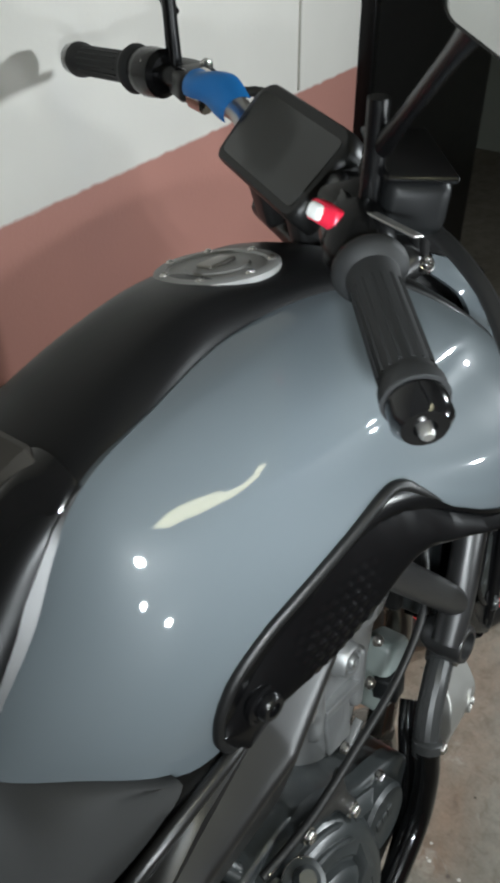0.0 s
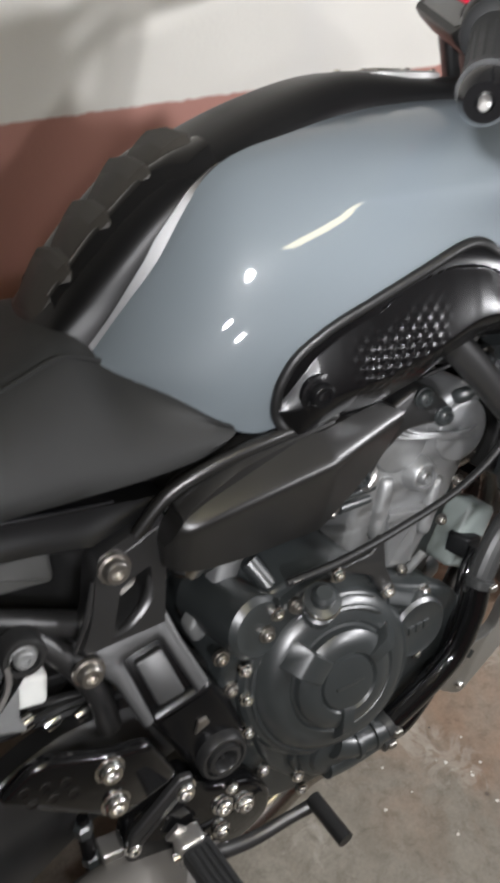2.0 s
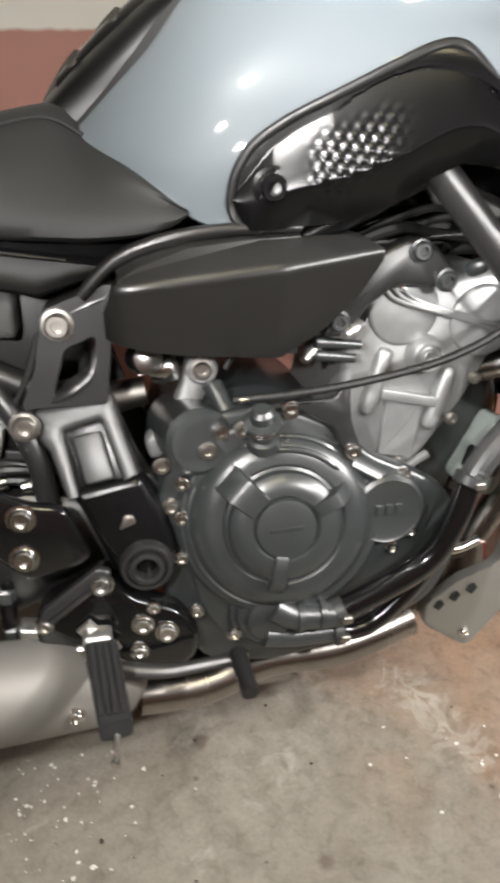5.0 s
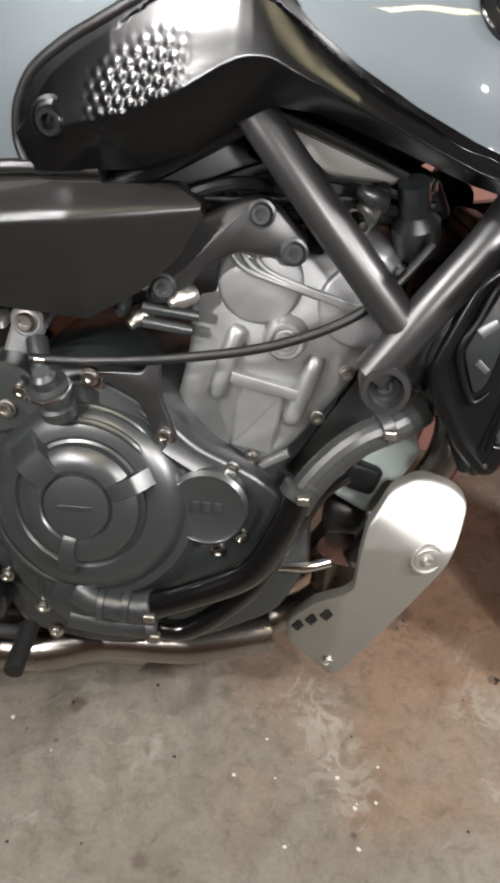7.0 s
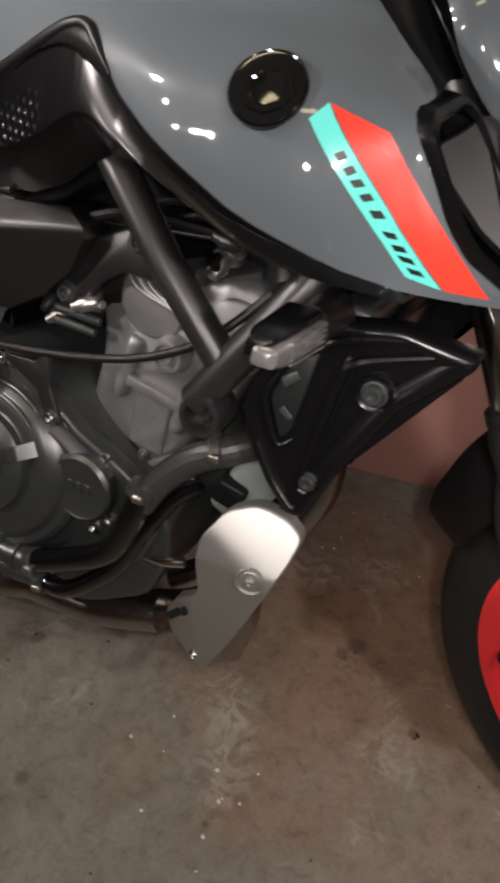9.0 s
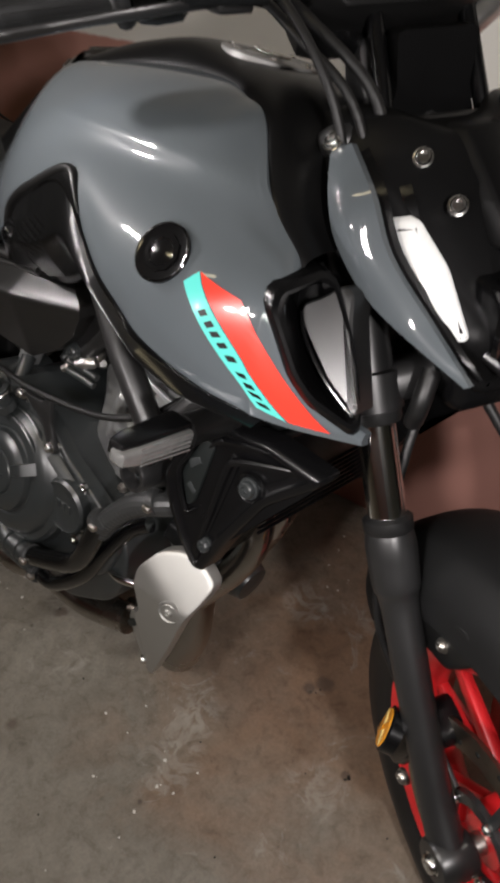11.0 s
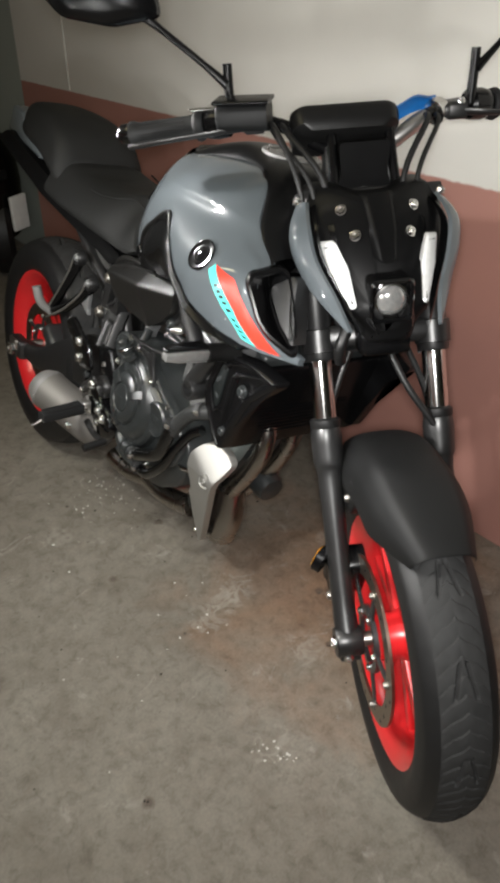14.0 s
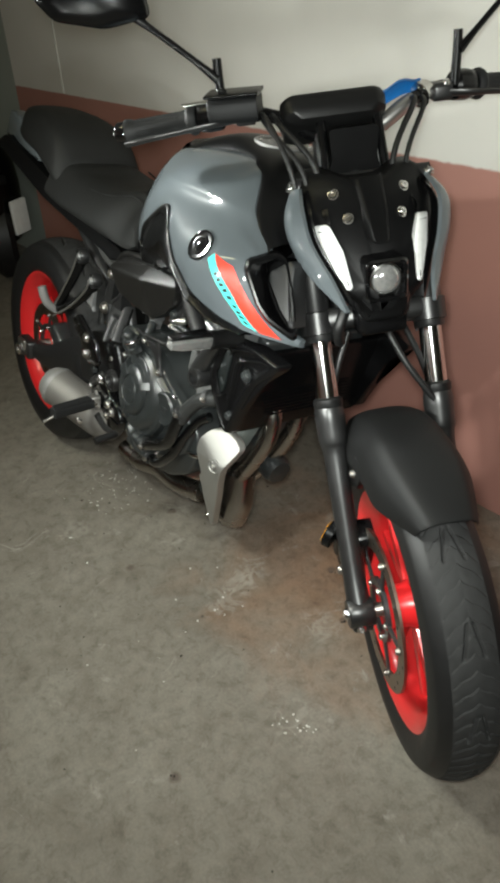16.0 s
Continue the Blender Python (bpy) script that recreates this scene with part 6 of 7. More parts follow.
    part("brake_hose", Geo(ST).tube([(1.335, s * 0.10, 0.43), (1.285, s * 0.112, 0.50), (1.262, s * 0.105, 0.58), (1.24, s * 0.08, 0.68), (1.22, s * 0.05, 0.75)], 0.0055, 10, 6), RUBBER, bike, "black brake hose")
part("lower_yoke", Geo(ST).box((fork_x(0.765) - 0.012, 0, 0.765), (0.075, 0.19, 0.040), (0, -24.8, 0), 0.010), FRAME, bike, "black lower fork yoke")
part("upper_yoke", Geo(ST).box((fork_x(0.975) - 0.012, 0, 0.975), (0.085, 0.25, 0.030), (0, -24.8, 0), 0.010), FRAME, bike, "black upper fork yoke")
part("steering_stem", Geo(ST).tube([(fork_x(0.99) - 0.028, 0, 0.99), (fork_x(0.74) - 0.028, 0, 0.74)], 0.026, 18, 1), FRAME, bike)
part("head_stock", Geo().tube([(1.11, 0, 0.965), (1.205, 0, 0.765)], 0.034, 20, 1), FRAME, bike, "black steering head")
# front mudguard
def guard(u, v):
    a = radians(168 - 104 * u)
    k = (v - 0.5) * 2
    half = 0.081 + 0.004 * math.sin(math.pi * u) - 0.046 * max(0, (0.16 - u) / 0.16) ** 1.3 - 0.032 * max(0, (u - 0.78) / 0.22) ** 1.4
    drop = (0.062 * abs(k) ** 3.0 + (0.012 * abs(k) if abs(k) > 0.55 else 0)) * (1 - 0.7 * max(0, (u - 0.78) / 0.22) ** 1.5)
    r = 0.337 + 0.016 * max(0, (0.16 - u) / 0.16) + 0.012 * math.sin(math.pi * min(1, u * 1.1)) + 0.018 * math.exp(-((u - 0.33) / 0.22) ** 2) - drop - 0.01 * abs(k) ** 2
    y = half * math.sin(k * 1.45) / math.sin(1.45)
    return (FA[0] + r * math.cos(a), y, FA[2] + r * math.sin(a))


g = Geo(ST).grid(guard, 40, 20)
g.grid(lambda u, v: (lambda p: (FA[0] + (p[0] - FA[0]) * 0.988, p[1] * 0.985, FA[2] + (p[2] - FA[2]) * 0.988))(guard(u, v)), 40, 20)
fend = part("front_mudguard", g, GUARD, bike, "grained black front mudguard", 60)
for s in (-1, 1):
    part("guard_stay", Geo(ST).plate([(1.30, 0.50), (1.37, 0.51), (1.40, 0.55), (1.42, 0.585), (1.38, 0.59), (1.31, 0.555)], s * 0.070, s * 0.082, 0.003, 0.01), MATTE, fend)
    bolt((1.36, s * 0.083, 0.54), fend, 0.007, (0, s, 0), STEEL, m=ST)

# ---- headlamp group ----
mask = Geo(ST)
MASK = [(-0.096, 1.008), (-0.060, 1.012), (-0.030, 1.000), (0.030, 1.000), (0.060, 1.012), (0.096, 1.008), (0.116, 0.990), (0.126, 0.965), (0.116, 0.930), (0.103, 0.90), (0.070, 0.838), (0.045, 0.825), (0.040, 0.790), (-0.040, 0.790), (-0.045, 0.825), (-0.070, 0.838), (-0.103, 0.90), (-0.116, 0.930), (-0.126, 0.965), (-0.116, 0.990)]


def mask_x(y, z):
    return 1.283 - 0.62 * (z - 0.865) - 5.2 * y * y - 0.5 * max(0, z - 0.96) - 0.7 * max(0, 0.85 - z)


o = rounded(MASK, 0.014, 4)
rg = lambda i, d: [(mask_x(*p) + d, p[0], p[1]) for p in inset(o, i)]
mask.rings([rg(0, -0.05), rg(0, -0.003), rg(0.003, 0.001), rg(0.010, 0.002), rg(0.022, 0.0), rg(0.034, 0.0)])
head = part("headlamp_mask", mask, MASKP, bike, "satin black headlamp mask with four bright bolts", 60)
fin = [(-0.020, 1.005), (0.020, 1.005), (0.016, 0.950), (0.012, 0.915), (-0.012, 0.915), (-0.016, 0.950)]
part("mask_blade", Geo(ST).rings([[(mask_x(p[0], p[1]) + d, p[0] * k, p[1]) for p in rounded(fin, 0.006)] for d, k in ((-0.01, 1.5), (0.006, 1.15), (0.010, 0.85))]), MASKP, head)
for s in (-1, 1):
    bolt((mask_x(0.060, 0.983) + 0.002, s * 0.060, 0.983), head, 0.0075, (0.72, s * 0.4, 0.55), CHROME, m=ST)
    bolt((mask_x(0.045, 0.951) + 0.002, s * 0.045, 0.951), head, 0.0075, (0.72, s * 0.4, 0.55), CHROME, m=ST)
    drl = [(-0.102, 0.936), (-0.076, 0.942), (-0.0605, 0.905), (-0.054, 0.852), (-0.064, 0.848), (-0.0895, 0.896)]
    q = [(s * -p[0], p[1]) for p in drl]
    part("running_light", Geo(ST).rings([[(mask_x(p[0], p[1]) + d, p[0], p[1]) for p in inset(rounded(q, 0.006), i)] for i, d in ((0, -0.012), (0, 0.004), (0.003, 0.007), (0.008, 0.008))]), LENS, head, "pale running light lens")
    # painted side cowl: a lobe that swells outwards beside the lens and runs to a point below
    front = spline([(1.146, 0.112, 0.992), (1.200, 0.119, 0.965), (1.226, 0.112, 0.918), (1.268, 0.088, 0.866), (1.316, 0.075, 0.829)], 7)
    outer = spline([(1.128, 0.123, 0.986), (1.164, 0.142, 0.956), (1.186, 0.142, 0.918), (1.224, 0.121, 0.870), (1.312, 0.077, 0.825)], 7)

    def cowl_at(u, v, lift=0.0):
        i = u * (len(front) - 1)
        j = min(int(i), len(front) - 2)
        p = outer[j].lerp(outer[j + 1], i - j).lerp(front[j].lerp(front[j + 1], i - j), v)
        swell = 0.007 * math.sin(math.pi * v) * math.sin(math.pi * min(1.0, u * 1.05)) + lift
        return (p.x + 0.25 * swell, s * (p.y + swell), p.z + 0.25 * swell)

    g = Geo(ST).grid(cowl_at, 28, 10)
    g.grid(lambda u, v: cowl_at(u, v, -0.006), 28, 10)
    for v in (0, 1):
        g.rings([[cowl_at(k / 28, v) for k in range(29)], [cowl_at(k / 28, v, -0.006) for k in range(29)]], (False, False), False)
    cowl = part("headlamp_cowl", g, PAINT, bike, "blue-grey painted headlamp side cowl", 60)
    g = Geo(ST).grid(lambda u, v: (lambda p: (p[0] - 0.004, p[1] - s * 0.012, p[2]))(cowl_at(u, 0.1 + 0.9 * v, -0.006)), 20, 5)
    g.grid(lambda u, v: (lambda p: (p[0] - 0.006, p[1] - s * 0.040, p[2] - 0.004))(cowl_at(u, 0.1 + 0.9 * v, -0.006)), 20, 5)
    part("cowl_liner", g, SATIN, cowl, "black inner liner", 60)
    bolt((1.130, s * 0.122, 0.990), cowl, 0.008, (0.2, s * 0.5, 0.8), CHROME, m=ST)
hx, hz = 1.283, 0.862
lampm = part("headlamp", Geo(ST).rings([[(hx + d, p[0], hz + p[1]) for p in rounded([(-w, -w), (w, -w), (w, w), (-w, w)], 0.012, 4)] for d, w in ((-0.05, 0.034), (0.006, 0.036), (0.010, 0.033), (0.008, 0.029), (-0.004, 0.027))]), GLOSS, bike, "small square projector headlamp")
part("projector_lens", Geo(ST).lathe([(0.026, -0.010), (0.026, 0.0), (0.022, 0.007), (0.012, 0.012), (0.0, 0.013)], (hx, 0, hz), (1, 0, 0), 32, (False, False)), PROJ, lampm, "round clear projector lens")
part("lamp_bezel", Geo(ST).lathe([(0.028, -0.004), (0.028, 0.003), (0.025, 0.004)], (hx, 0, hz), (1, 0, 0), 32, (True, False)), CHROME, lampm)
part("horn_cover", Geo(ST).box((1.228, 0, 0.778), (0.07, 0.085, 0.055), ch=0.014), SATIN, bike, "black cover below the headlamp")
part("cable_guide", Geo(ST).tube([(1.24, -0.06, 0.80), (1.25, -0.075, 0.77), (1.235, -0.07, 0.74)], 0.010, 10, 4), RUBBER, bike)

# ---- instrument, bars and controls ----
DM = ST @ pose(1.024, -0.024, 1.087, 0, -44, 0)
dash = part("instrument", Geo(DM).rings([[(p[0] * k, p[1] * k, h) for p in rounded([(-0.046, -0.088), (0.030, -0.095), (0.046, -0.080), (0.046, 0.080), (0.030, 0.095), (-0.046, 0.088)], 0.012, 4)] for h, k in ((-0.032, 0.80), (-0.022, 0.97), (0.0, 1.0), (0.008, 0.98), (0.011, 0.94))]), MATTE, bike, "slim black instrument panel, switched off")
part("screen", Geo(DM).rings([[(p[0], p[1], h) for p in rounded([(-0.036, -0.078), (0.034, -0.080), (0.034, 0.080), (-0.036, 0.078)], 0.008, 3)] for h in (0.0105, 0.0118)]), SCREEN, dash)
for s in (-1, 1):
    part("instrument_post", Geo(ST).tube([(1.055, s * 0.05, 1.085), (1.085, s * 0.052, 1.03), (1.105, s * 0.055, 0.99)], 0.0085, 10, 3), SATIN, dash)
    bolt((1.072, s * 0.023, 1.054), dash, 0.004, (0.7, 0, -0.7), CHROME, m=ST)
part("instrument_bracket", Geo(ST).plate([(-0.052, 0.985), (0.052, 0.985), (0.040, 1.02), (0.044, 1.070), (-0.044, 1.070), (-0.040, 1.02)], -0.012, 0.012, 0.004, 0.008, pose(1.082, 0, 0, 0, 0, 90)), MASKP, dash, "black moulded bracket under the instrument")
BARP = [(1.035, 0.0, 1.045), (1.038, 0.06, 1.056), (1.034, 0.105, 1.084), (1.008, 0.155, 1.099), (0.987, 0.21, 1.102), (0.952, 0.32, 1.091), (0.925, 0.400, 1.083)]
bar_line = [(x, -y, z) for x, y, z in BARP[:0:-1]] + BARP
hb = part("handlebar", Geo(ST).tube(bar_line, 0.0115, 14, 6), SATIN, bike, "black tapered handlebar with pale ends")
for s in (-1, 1):
    part("riser", Geo(ST).box((1.045, s * 0.045, 1.02), (0.045, 0.03, 0.075), (0, -15, 0), 0.006), FRAME, hb)
    a, b = Vector((0.972, s * 0.262, 1.0970)), Vector((0.929, s * 0.388, 1.0845))
    d = (b - a).normalized()
    L2 = (b - a).length
    grip = part("grip", Geo(ST).lathe([(0.0225, -0.005), (0.0265, 0.0), (0.0275, 0.005), (0.0255, 0.010), (0.0190, 0.014), (0.0172, 0.03), (0.0172, L2 - 0.016), (0.0205, L2 - 0.010), (0.0210, L2)], a, d, 30), GRIPR, hb, "black rubber grip with a flange")
    for k in range(16):
        an = 2 * math.pi * k / 16
        sd = d.orthogonal().normalized()
        of = (sd * math.cos(an) + d.cross(sd) * math.sin(an)) * 0.0170
        part("grip_rib", Geo(ST).bar(a + d * 0.03 + of, a + d * (L2 - 0.020) + of, 0.0030, 0.0014, (0.1, 0.2, 1)), GRIPR, grip)
    end = part("bar_end", Geo(ST).lathe([(0.014, 0), (0.0185, 0.002), (0.0185, 0.016), (0.014, 0.022), (0.007, 0.022), (0.006, 0.018), (0, 0.018)], b, d, 24, (True, False)), GLOSS, hb, "glossy black bar end weight with a pale screw")
    part("end_screw", Geo(ST).lathe([(0.0045, 0.015), (0.0045, 0.027), (0.003, 0.029), (0, 0.029)], b, d, 10, (False, False)), ALU, end)
    # switch block
    sw = part("switch_block", Geo(ST).lathe([(0.020, 0), (0.026, 0.006), (0.027, 0.03), (0.024, 0.045), (0.020, 0.05)], (0.988, s * 0.210, 1.102), d, 20), SATIN, hb, "black switch block")
    bolt((0.965, s * 0.225, 1.114), sw, 0.005, (-0.8, 0, 0.6), STEEL, m=ST)
    # lever
    lev = part("lever", Geo(ST).tube([(1.020, s * 0.180, 1.096), (1.045, s * 0.23, 1.094), (1.036, s * 0.31, 1.086), (1.004, s * 0.392, 1.074)], [0.010, 0.007, 0.006, 0.0075], 10, 5, flat=0.6), FRAME, hb, "black hand lever")
    part("lever_perch", Geo(ST).box((1.010, s * 0.178, 1.098), (0.05, 0.035, 0.03), ch=0.006), FRAME, lev)
    bolt((1.028, s * 0.185, 1.114), lev, 0.006, (0, 0, 1), CHROME, m=ST)
    # mirror
    post = part("mirror_post", Geo(ST).tube([(1.000, s * 0.212, 1.105), (1.000, s * 0.214, 1.155), (1.000, s * 0.2145, 1.192)], [0.009, 0.008, 0.008], 12, 2), SATIN, bike, "black mirror post")
    part("mirror_stem", Geo(ST).tube([(1.004, s * 0.217, 1.160), (0.997, s * 0.252, 1.192), (0.978, s * 0.316, 1.245), (0.970, s * 0.344, 1.268)], [0.0085, 0.0055, 0.0055, 0.009], 12, 4), SATIN, post)
    MM = ST @ pose(0.963, s * 0.424, 1.302, 0, 6, s * 6)
    hs = rounded([(-0.110, -0.040), (-0.030, -0.050), (0.055, -0.030), (0.085, 0.010), (0.070, 0.042), (-0.060, 0.046), (-0.105, 0.000)], 0.014, 4)
    part("mirror_housing", Geo(MM).rings([[(d, s * p[0] * k, p[1] * k) for p in hs] for d, k in ((0.030, 0.45), (0.024, 0.75), (0.010, 0.96), (-0.002, 1.0), (-0.006, 0.97))]), SATIN, post, "black angular mirror housing")
    part("mirror_glass", Geo(MM).rings([[(d, s * p[0] * 0.93, p[1] * 0.93) for p in hs] for d in (-0.0062, -0.0072)]), GLASS, post)
# right-hand controls
part("kill_switch", Geo(ST).box((0.966, -0.217, 1.116), (0.020, 0.030, 0.016), (0, 25, 10), 0.004), SWITCH, hb, "red engine stop switch with a white mark")
part("switch_mark", Geo(ST).box((0.957, -0.213, 1.120), (0.010, 0.012, 0.012), (0, 25, 10), 0.003), WHITEP, hb)
part("start_button", Geo(ST).box((0.963, -0.236, 1.104), (0.016, 0.022, 0.012), (0, 25, 10), 0.003), SATIN, hb)
resv = part("brake_reservoir", Geo(ST).box((1.040, -0.196, 1.116), (0.050, 0.090, 0.044), (0, 5, -20), 0.008), SMOKE, hb, "smoked dark brake fluid reservoir")
part("reservoir_lid", Geo(ST).box((1.041, -0.196, 1.140), (0.054, 0.096, 0.006), (0, 5, -20), 0.003), SATIN, resv)
part("pale_label", Geo(ST).box((0.990, -0.262, 1.124), (0.010, 0.045, 0.002), (0, 15, 12), 0.0006), ALU, hb)
# left-hand controls with tape round the clamp
def tape_at(u, v, lift=0.0):
    """Tape laid over the back and top of the bar, its front edge standing up in a fold."""
    c = Vector((1.020, 0.080, 1.092)).lerp(Vector((1.000, 0.146, 1.106)), u) + Vector((0, 0, 0.004 * math.sin(math.pi * u)))
    a = radians(205 - 150 * v)
    r = 0.0165 + lift + 0.016 * max(0.0, v - 0.45) * math.sin(math.pi * min(1.0, 0.15 + u)) + 0.0012 * math.sin(9 * u + 4 * v)
    return (c.x + r * math.cos(a), c.y - 0.010 * v * (1 - u), c.z + r * math.sin(a))


part("clamp_tape", Geo(ST).grid(tape_at, 14, 12).grid(lambda u, v: tape_at(u, v, -0.0008), 14, 12), BLUE, hb, "blue tape laid over the bar with a raised fold", 50)
part("bar_sleeve", Geo(ST).tube([(1.038, 0.056, 1.054), (1.0375, 0.080, 1.069), (1.034, 0.105, 1.084), (1.026, 0.122, 1.090)], 0.0140, 16, 5), ALU, hb, "pale bare metal of the bar")
part("lever_clamp", Geo(ST).lathe([(0.019, 0), (0.022, 0.002), (0.022, 0.020), (0.019, 0.022)], (1.016, 0.140, 1.094), (-0.5, 0.82, 0.25), 18), CHROME, hb, "silver lever clamp")
# cables from the bars down to the frame
for k, (y0, y1) in enumerate(((-0.15, -0.085), (-0.13, -0.065), (0.14, 0.07), (0.12, 0.05), (-0.16, -0.10))):
    s = 1 if y0 > 0 else -1
    part("control_cable", Geo(ST).tube([(1.030, y0, 1.095), (1.072, y0 * 0.93, 1.074 + 0.006 * k), (1.125, y1 * 1.2, 1.02), (1.150, y1, 0.93 - 0.01 * k), (1.155, y1 * 0.8, 0.86)], 0.0045 + 0.0008 * (k % 2), 10, 6), RUBBER, bike, "black control cable")

# ---- radiator ----
part("radiator_core", Geo().box((1.045, 0, 0.61), (0.035, 0.25, 0.17), (0, 14, 0), 0.006), CASE, bike, "black radiator core")
for k in range(26):
    part("radiator_fin", Geo().box((1.0645 + 0.25 * (0.61 - (0.535 + 0.006 * k)), 0, 0.535 + 0.006 * k), (0.004, 0.23, 0.0022), (0, 14, 0), 0.0004), SATIN, bike)
part("radiator_front", Geo().plate([(-0.185, 0.515), (-0.165, 0.505), (0.165, 0.505), (0.185, 0.530), (0.190, 0.690), (-0.190, 0.690)], 0.006, -0.006, 0.003, 0.01, pose(0.922, 0, 0, 0, 0, 90) @ pose(0, 0, 0, 14, 0, 0)), SATIN, bike, "flat black radiator surround")
part("brake_hose", Geo(ST).tube([(1.22, 0.02, 0.745), (1.26, 0.045, 0.69), (1.285, 0.085, 0.63), (1.300, 0.112, 0.585), (1.325, 0.112, 0.52)], 0.006, 10, 6), RUBBER, bike, "black brake hose")
part("radiator_fan_guard", Geo().box((1.015, 0, 0.61), (0.02, 0.20, 0.14), (0, 14, 0), 0.008), MATTE, bike)
for s in (-1, 1):
    shroud = Geo()
    so = rounded([(0.992, 0.598), (1.020, 0.672), (1.040, 0.690), (1.075, 0.694), (1.120, 0.700), (1.185, 0.686), (1.182, 0.676), (1.130, 0.628), (1.092, 0.560), (1.064, 0.500), (1.050, 0.498), (1.025, 0.525), (1.0, 0.570)], 0.010, 4)
    sy = lambda x, z: s * (0.190 - 0.14 * max(0, x - 1.10) - 0.05 * max(0, 0.60 - z))
    rs = lambda i, d: [(p[0], sy(*p) + s * d, p[1]) for p in inset(so, i)]
    shroud.rings([rs(0, -0.03), rs(0, -0.003), rs(0.003, 0.001), rs(0.009, 0.002), rs(0.013, -0.002), rs(0.020, -0.003)])
    rad = part("radiator_shroud", shroud, SATIN, bike, "satin black radiator side shroud", 55)
    part("shroud_ridge", Geo().tube([(1.054, s * 0.186, 0.524), (1.068, s * 0.188, 0.590), (1.080, s * 0.190, 0.645), (1.092, s * 0.190, 0.664), (1.150, s * 0.182, 0.681)], [0.002, 0.0045, 0.005, 0.005, 0.002], 8, 6), SATIN, rad)
    part("shroud_ridge", Geo().tube([(1.052, s * 0.189, 0.660), (1.068, s * 0.190, 0.676), (1.098, s * 0.190, 0.686), (1.126, s * 0.188, 0.690)], [0.001, 0.004, 0.004, 0.001], 8, 5), SATIN, rad)
    # A solid dark plate fills the opening: its shade is in the colour.
    part("shroud_window_shade", Geo().plate([(1.033, 0.576), (1.019, 0.614), (1.042, 0.668), (1.059, 0.664), (1.050, 0.622), (1.042, 0.586)], s * 0.180, s * 0.1892, 0.001, 0.006), INK_AND_SHADE, rad, "flat dark plate painting the shade of the shroud's opening")
    part("window_rim", Geo().tube([(1.046, s * 0.189, 0.580), (1.032, s * 0.190, 0.572), (1.016, s * 0.190, 0.613), (1.027, s * 0.190, 0.640), (1.040, s * 0.190, 0.671), (1.060, s * 0.189, 0.667)], [0.001, 0.003, 0.0034, 0.0034, 0.003, 0.001], 8, 5), SATIN, rad)
    for (xa, za), (xb, zb), wd in (((1.030, 0.630), (1.043, 0.640), 0.010), ((1.031, 0.606), (1.041, 0.598), 0.007)):
        part("inner_fin", Geo().bar((xa, s * 0.1885, za), (xb, s * 0.1885, zb), 0.004, wd, (0.2, 0.1, 1), 0.8, 0.001), CASE, rad)
    for x, z, r in ((1.110, 0.641, 0.0095), (1.066, 0.541, 0.008)):
        part("bolt_seat", Geo().lathe([(r * 1.8, -0.004), (r * 1.7, 0.001), (r * 1.35, -0.001), (0, -0.001)], (x, sy(x, z) - s * 0.001, z), (0, s, 0), 20, (False, False)), SATIN, rad)
        bolt((x, sy(x, z), z), rad, r, (0, s, 0), CASE)
    # turn signal on a stubby stalk
    ind = part("turn_signal", Geo().tube([(1.060, s * 0.180, 0.698), (1.062, s * 0.220, 0.700), (1.063, s * 0.246, 0.701)], [0.020, 0.016, 0.018], 14, 3), MATTE, bike, "front turn signal with a clear lens on a black stalk")
    lensg = Geo().rings([[(1.064 + a * k + 0.0, s * (0.246 + t * 0.084), 0.701 + b * k) for a, b in rounded([(-0.016, -0.011), (0.014, -0.012), (0.017, 0.010), (-0.013, 0.012)], 0.006, 3)] for t, k in ((0, 0.85), (0.05, 1.0), (0.8, 0.82), (0.97, 0.6), (1.0, 0.3))])
    lens = part("signal_lens", lensg, CLEAR, ind, "clear ribbed signal lens")
    for kk in range(5):
        b0 = -0.009 + 0.0045 * kk
        part("lens_rib", Geo().bar((1.0795, s * 0.252, 0.701 + b0), (1.0770, s * 0.310, 0.701 + b0 * 0.85), 0.0020, 0.0016), CLEAR, lens)
    shell_ = Geo().rings([[(1.058 + a * k, s * (0.244 + t * 0.082), 0.7055 + b * k) for a, b in rounded([(-0.017, -0.013), (0.012, -0.006), (0.017, 0.011), (-0.013, 0.013)], 0.005, 3)] for t, k in ((0, 0.9), (0.05, 1.04), (0.8, 0.86), (0.97, 0.64), (1.0, 0.3))])
    part("signal_back", shell_, SATIN, ind)
# side stand on the far side
part("side_stand", Geo().tube([(0.62, 0.11, 0.26), (0.60, 0.17, 0.14), (0.585, 0.215, 0.055)], 0.010, 12, 3), FRAME, bike, "black side stand")

# ---- the neighbour: a dark scooter parked behind, seen only at its edge ----
scooter = thing("scooter", "dark scooter with a pale panel parked beyond the motorcycle", "scooter", pose(-1.62, 0.22, 0, 0, 0, 0))
body = Geo().rings([[(0.20 * k * math.cos(a) * (1.6 if math.cos(a) < 0 else 1.0), 0.235 * k * math.sin(a), z) for a in np.linspace(0, 2 * math.pi, 32, endpoint=False)] for z, k in ((0.16, 0.6), (0.20, 0.85), (0.32, 0.97), (0.45, 1.0), (0.56, 0.96), (0.64, 0.82), (0.69, 0.58), (0.705, 0.25))])
part("body", body, SATIN, scooter, "black rounded scooter tail")
part("pale_panel", Geo().box((0.175, 0.155, 0.32), (0.02, 0.10, 0.16), (0, 0, 30), 0.006), WHITEP, scooter, "pale panel")
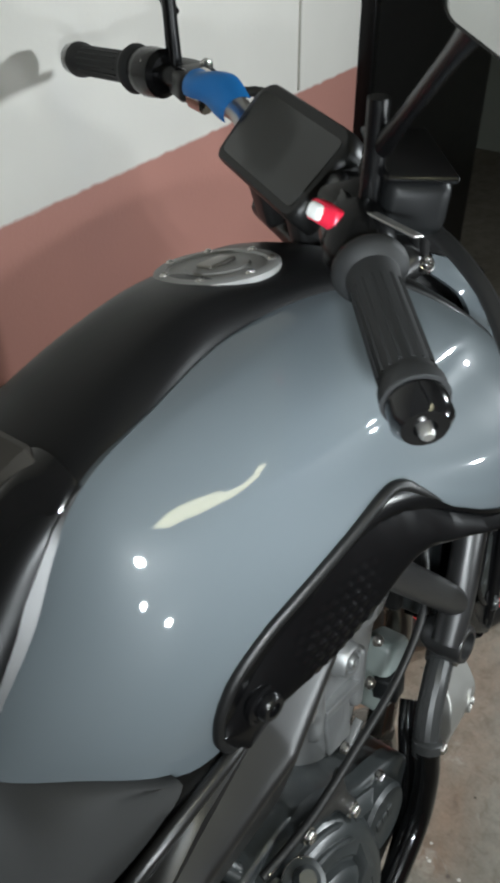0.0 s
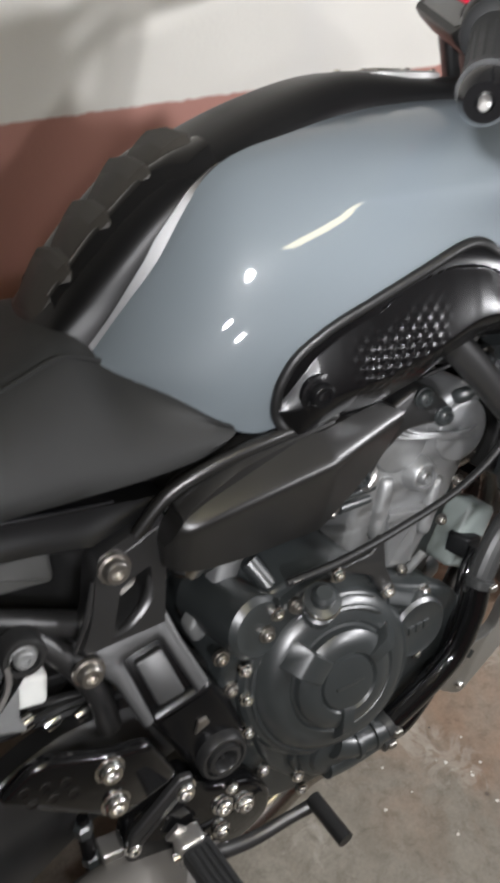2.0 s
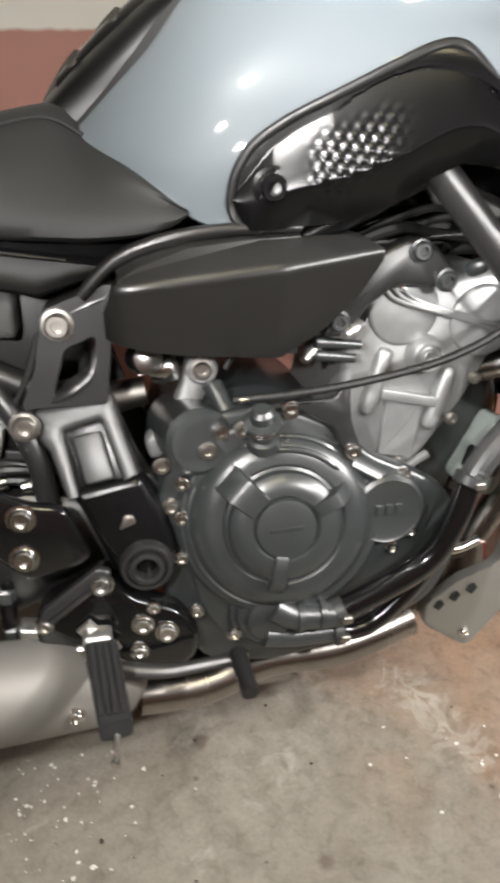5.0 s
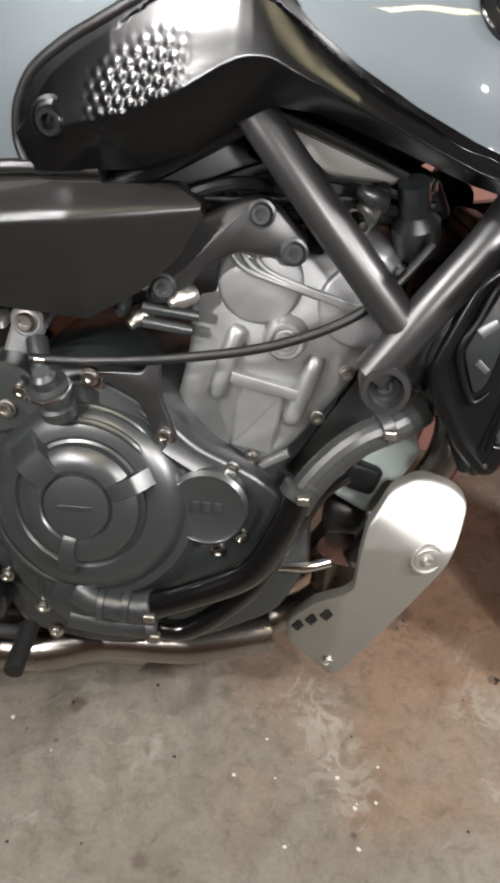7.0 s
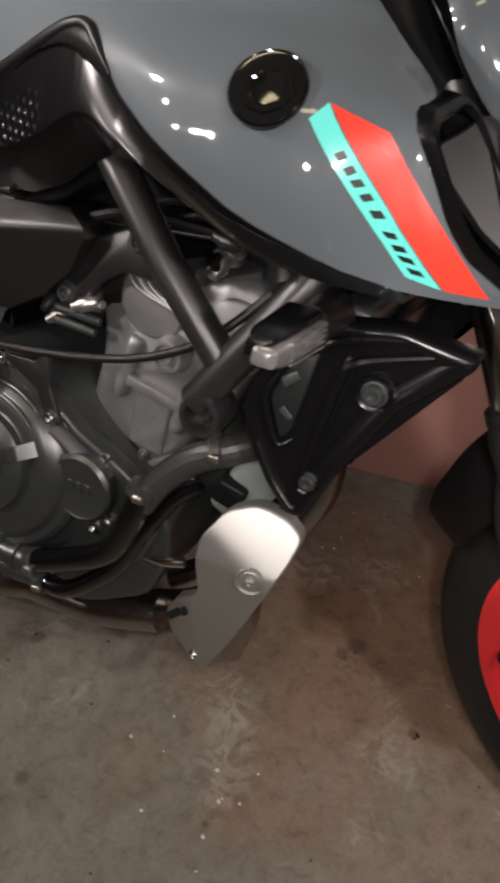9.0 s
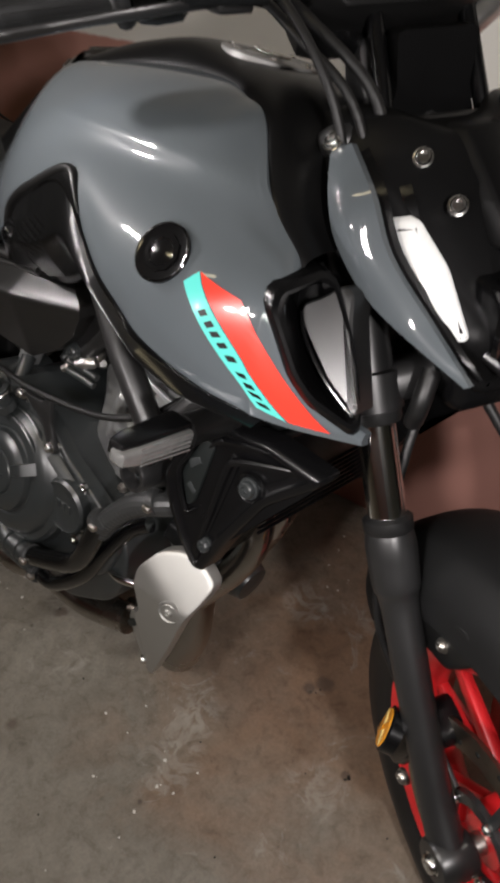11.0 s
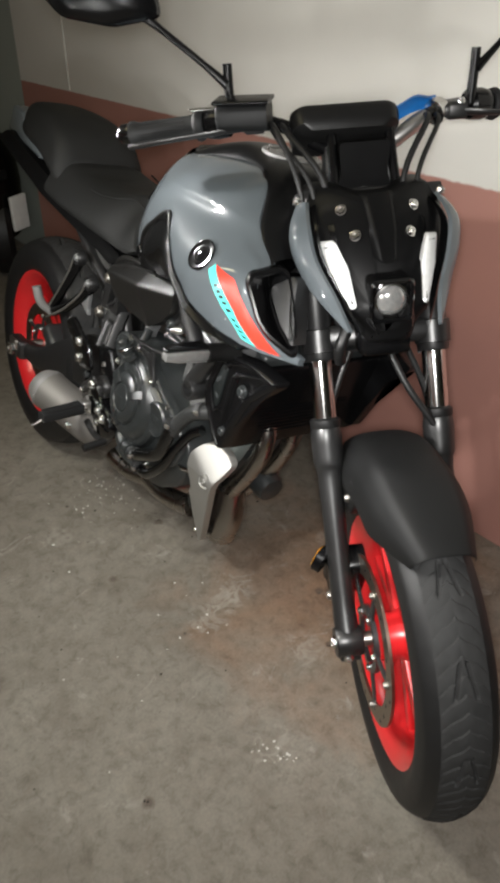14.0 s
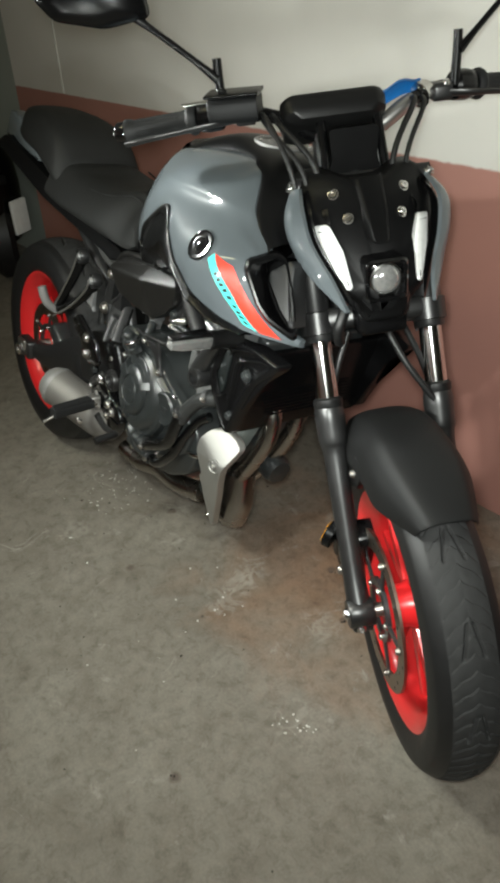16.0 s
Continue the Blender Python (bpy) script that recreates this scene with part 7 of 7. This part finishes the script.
part("tail_lamp", Geo().box((0.195, 0.06, 0.50), (0.03, 0.12, 0.04), (0, 0, 12), 0.008), SMOKE, scooter)
part("scooter_tyre", Geo().lathe([(0.12, -0.05), (0.19, -0.055), (0.215, -0.03), (0.215, 0.03), (0.19, 0.055), (0.12, 0.05)], (0.02, 0.10, 0.215), (0.3, 1, 0), 28), TYRE, scooter)
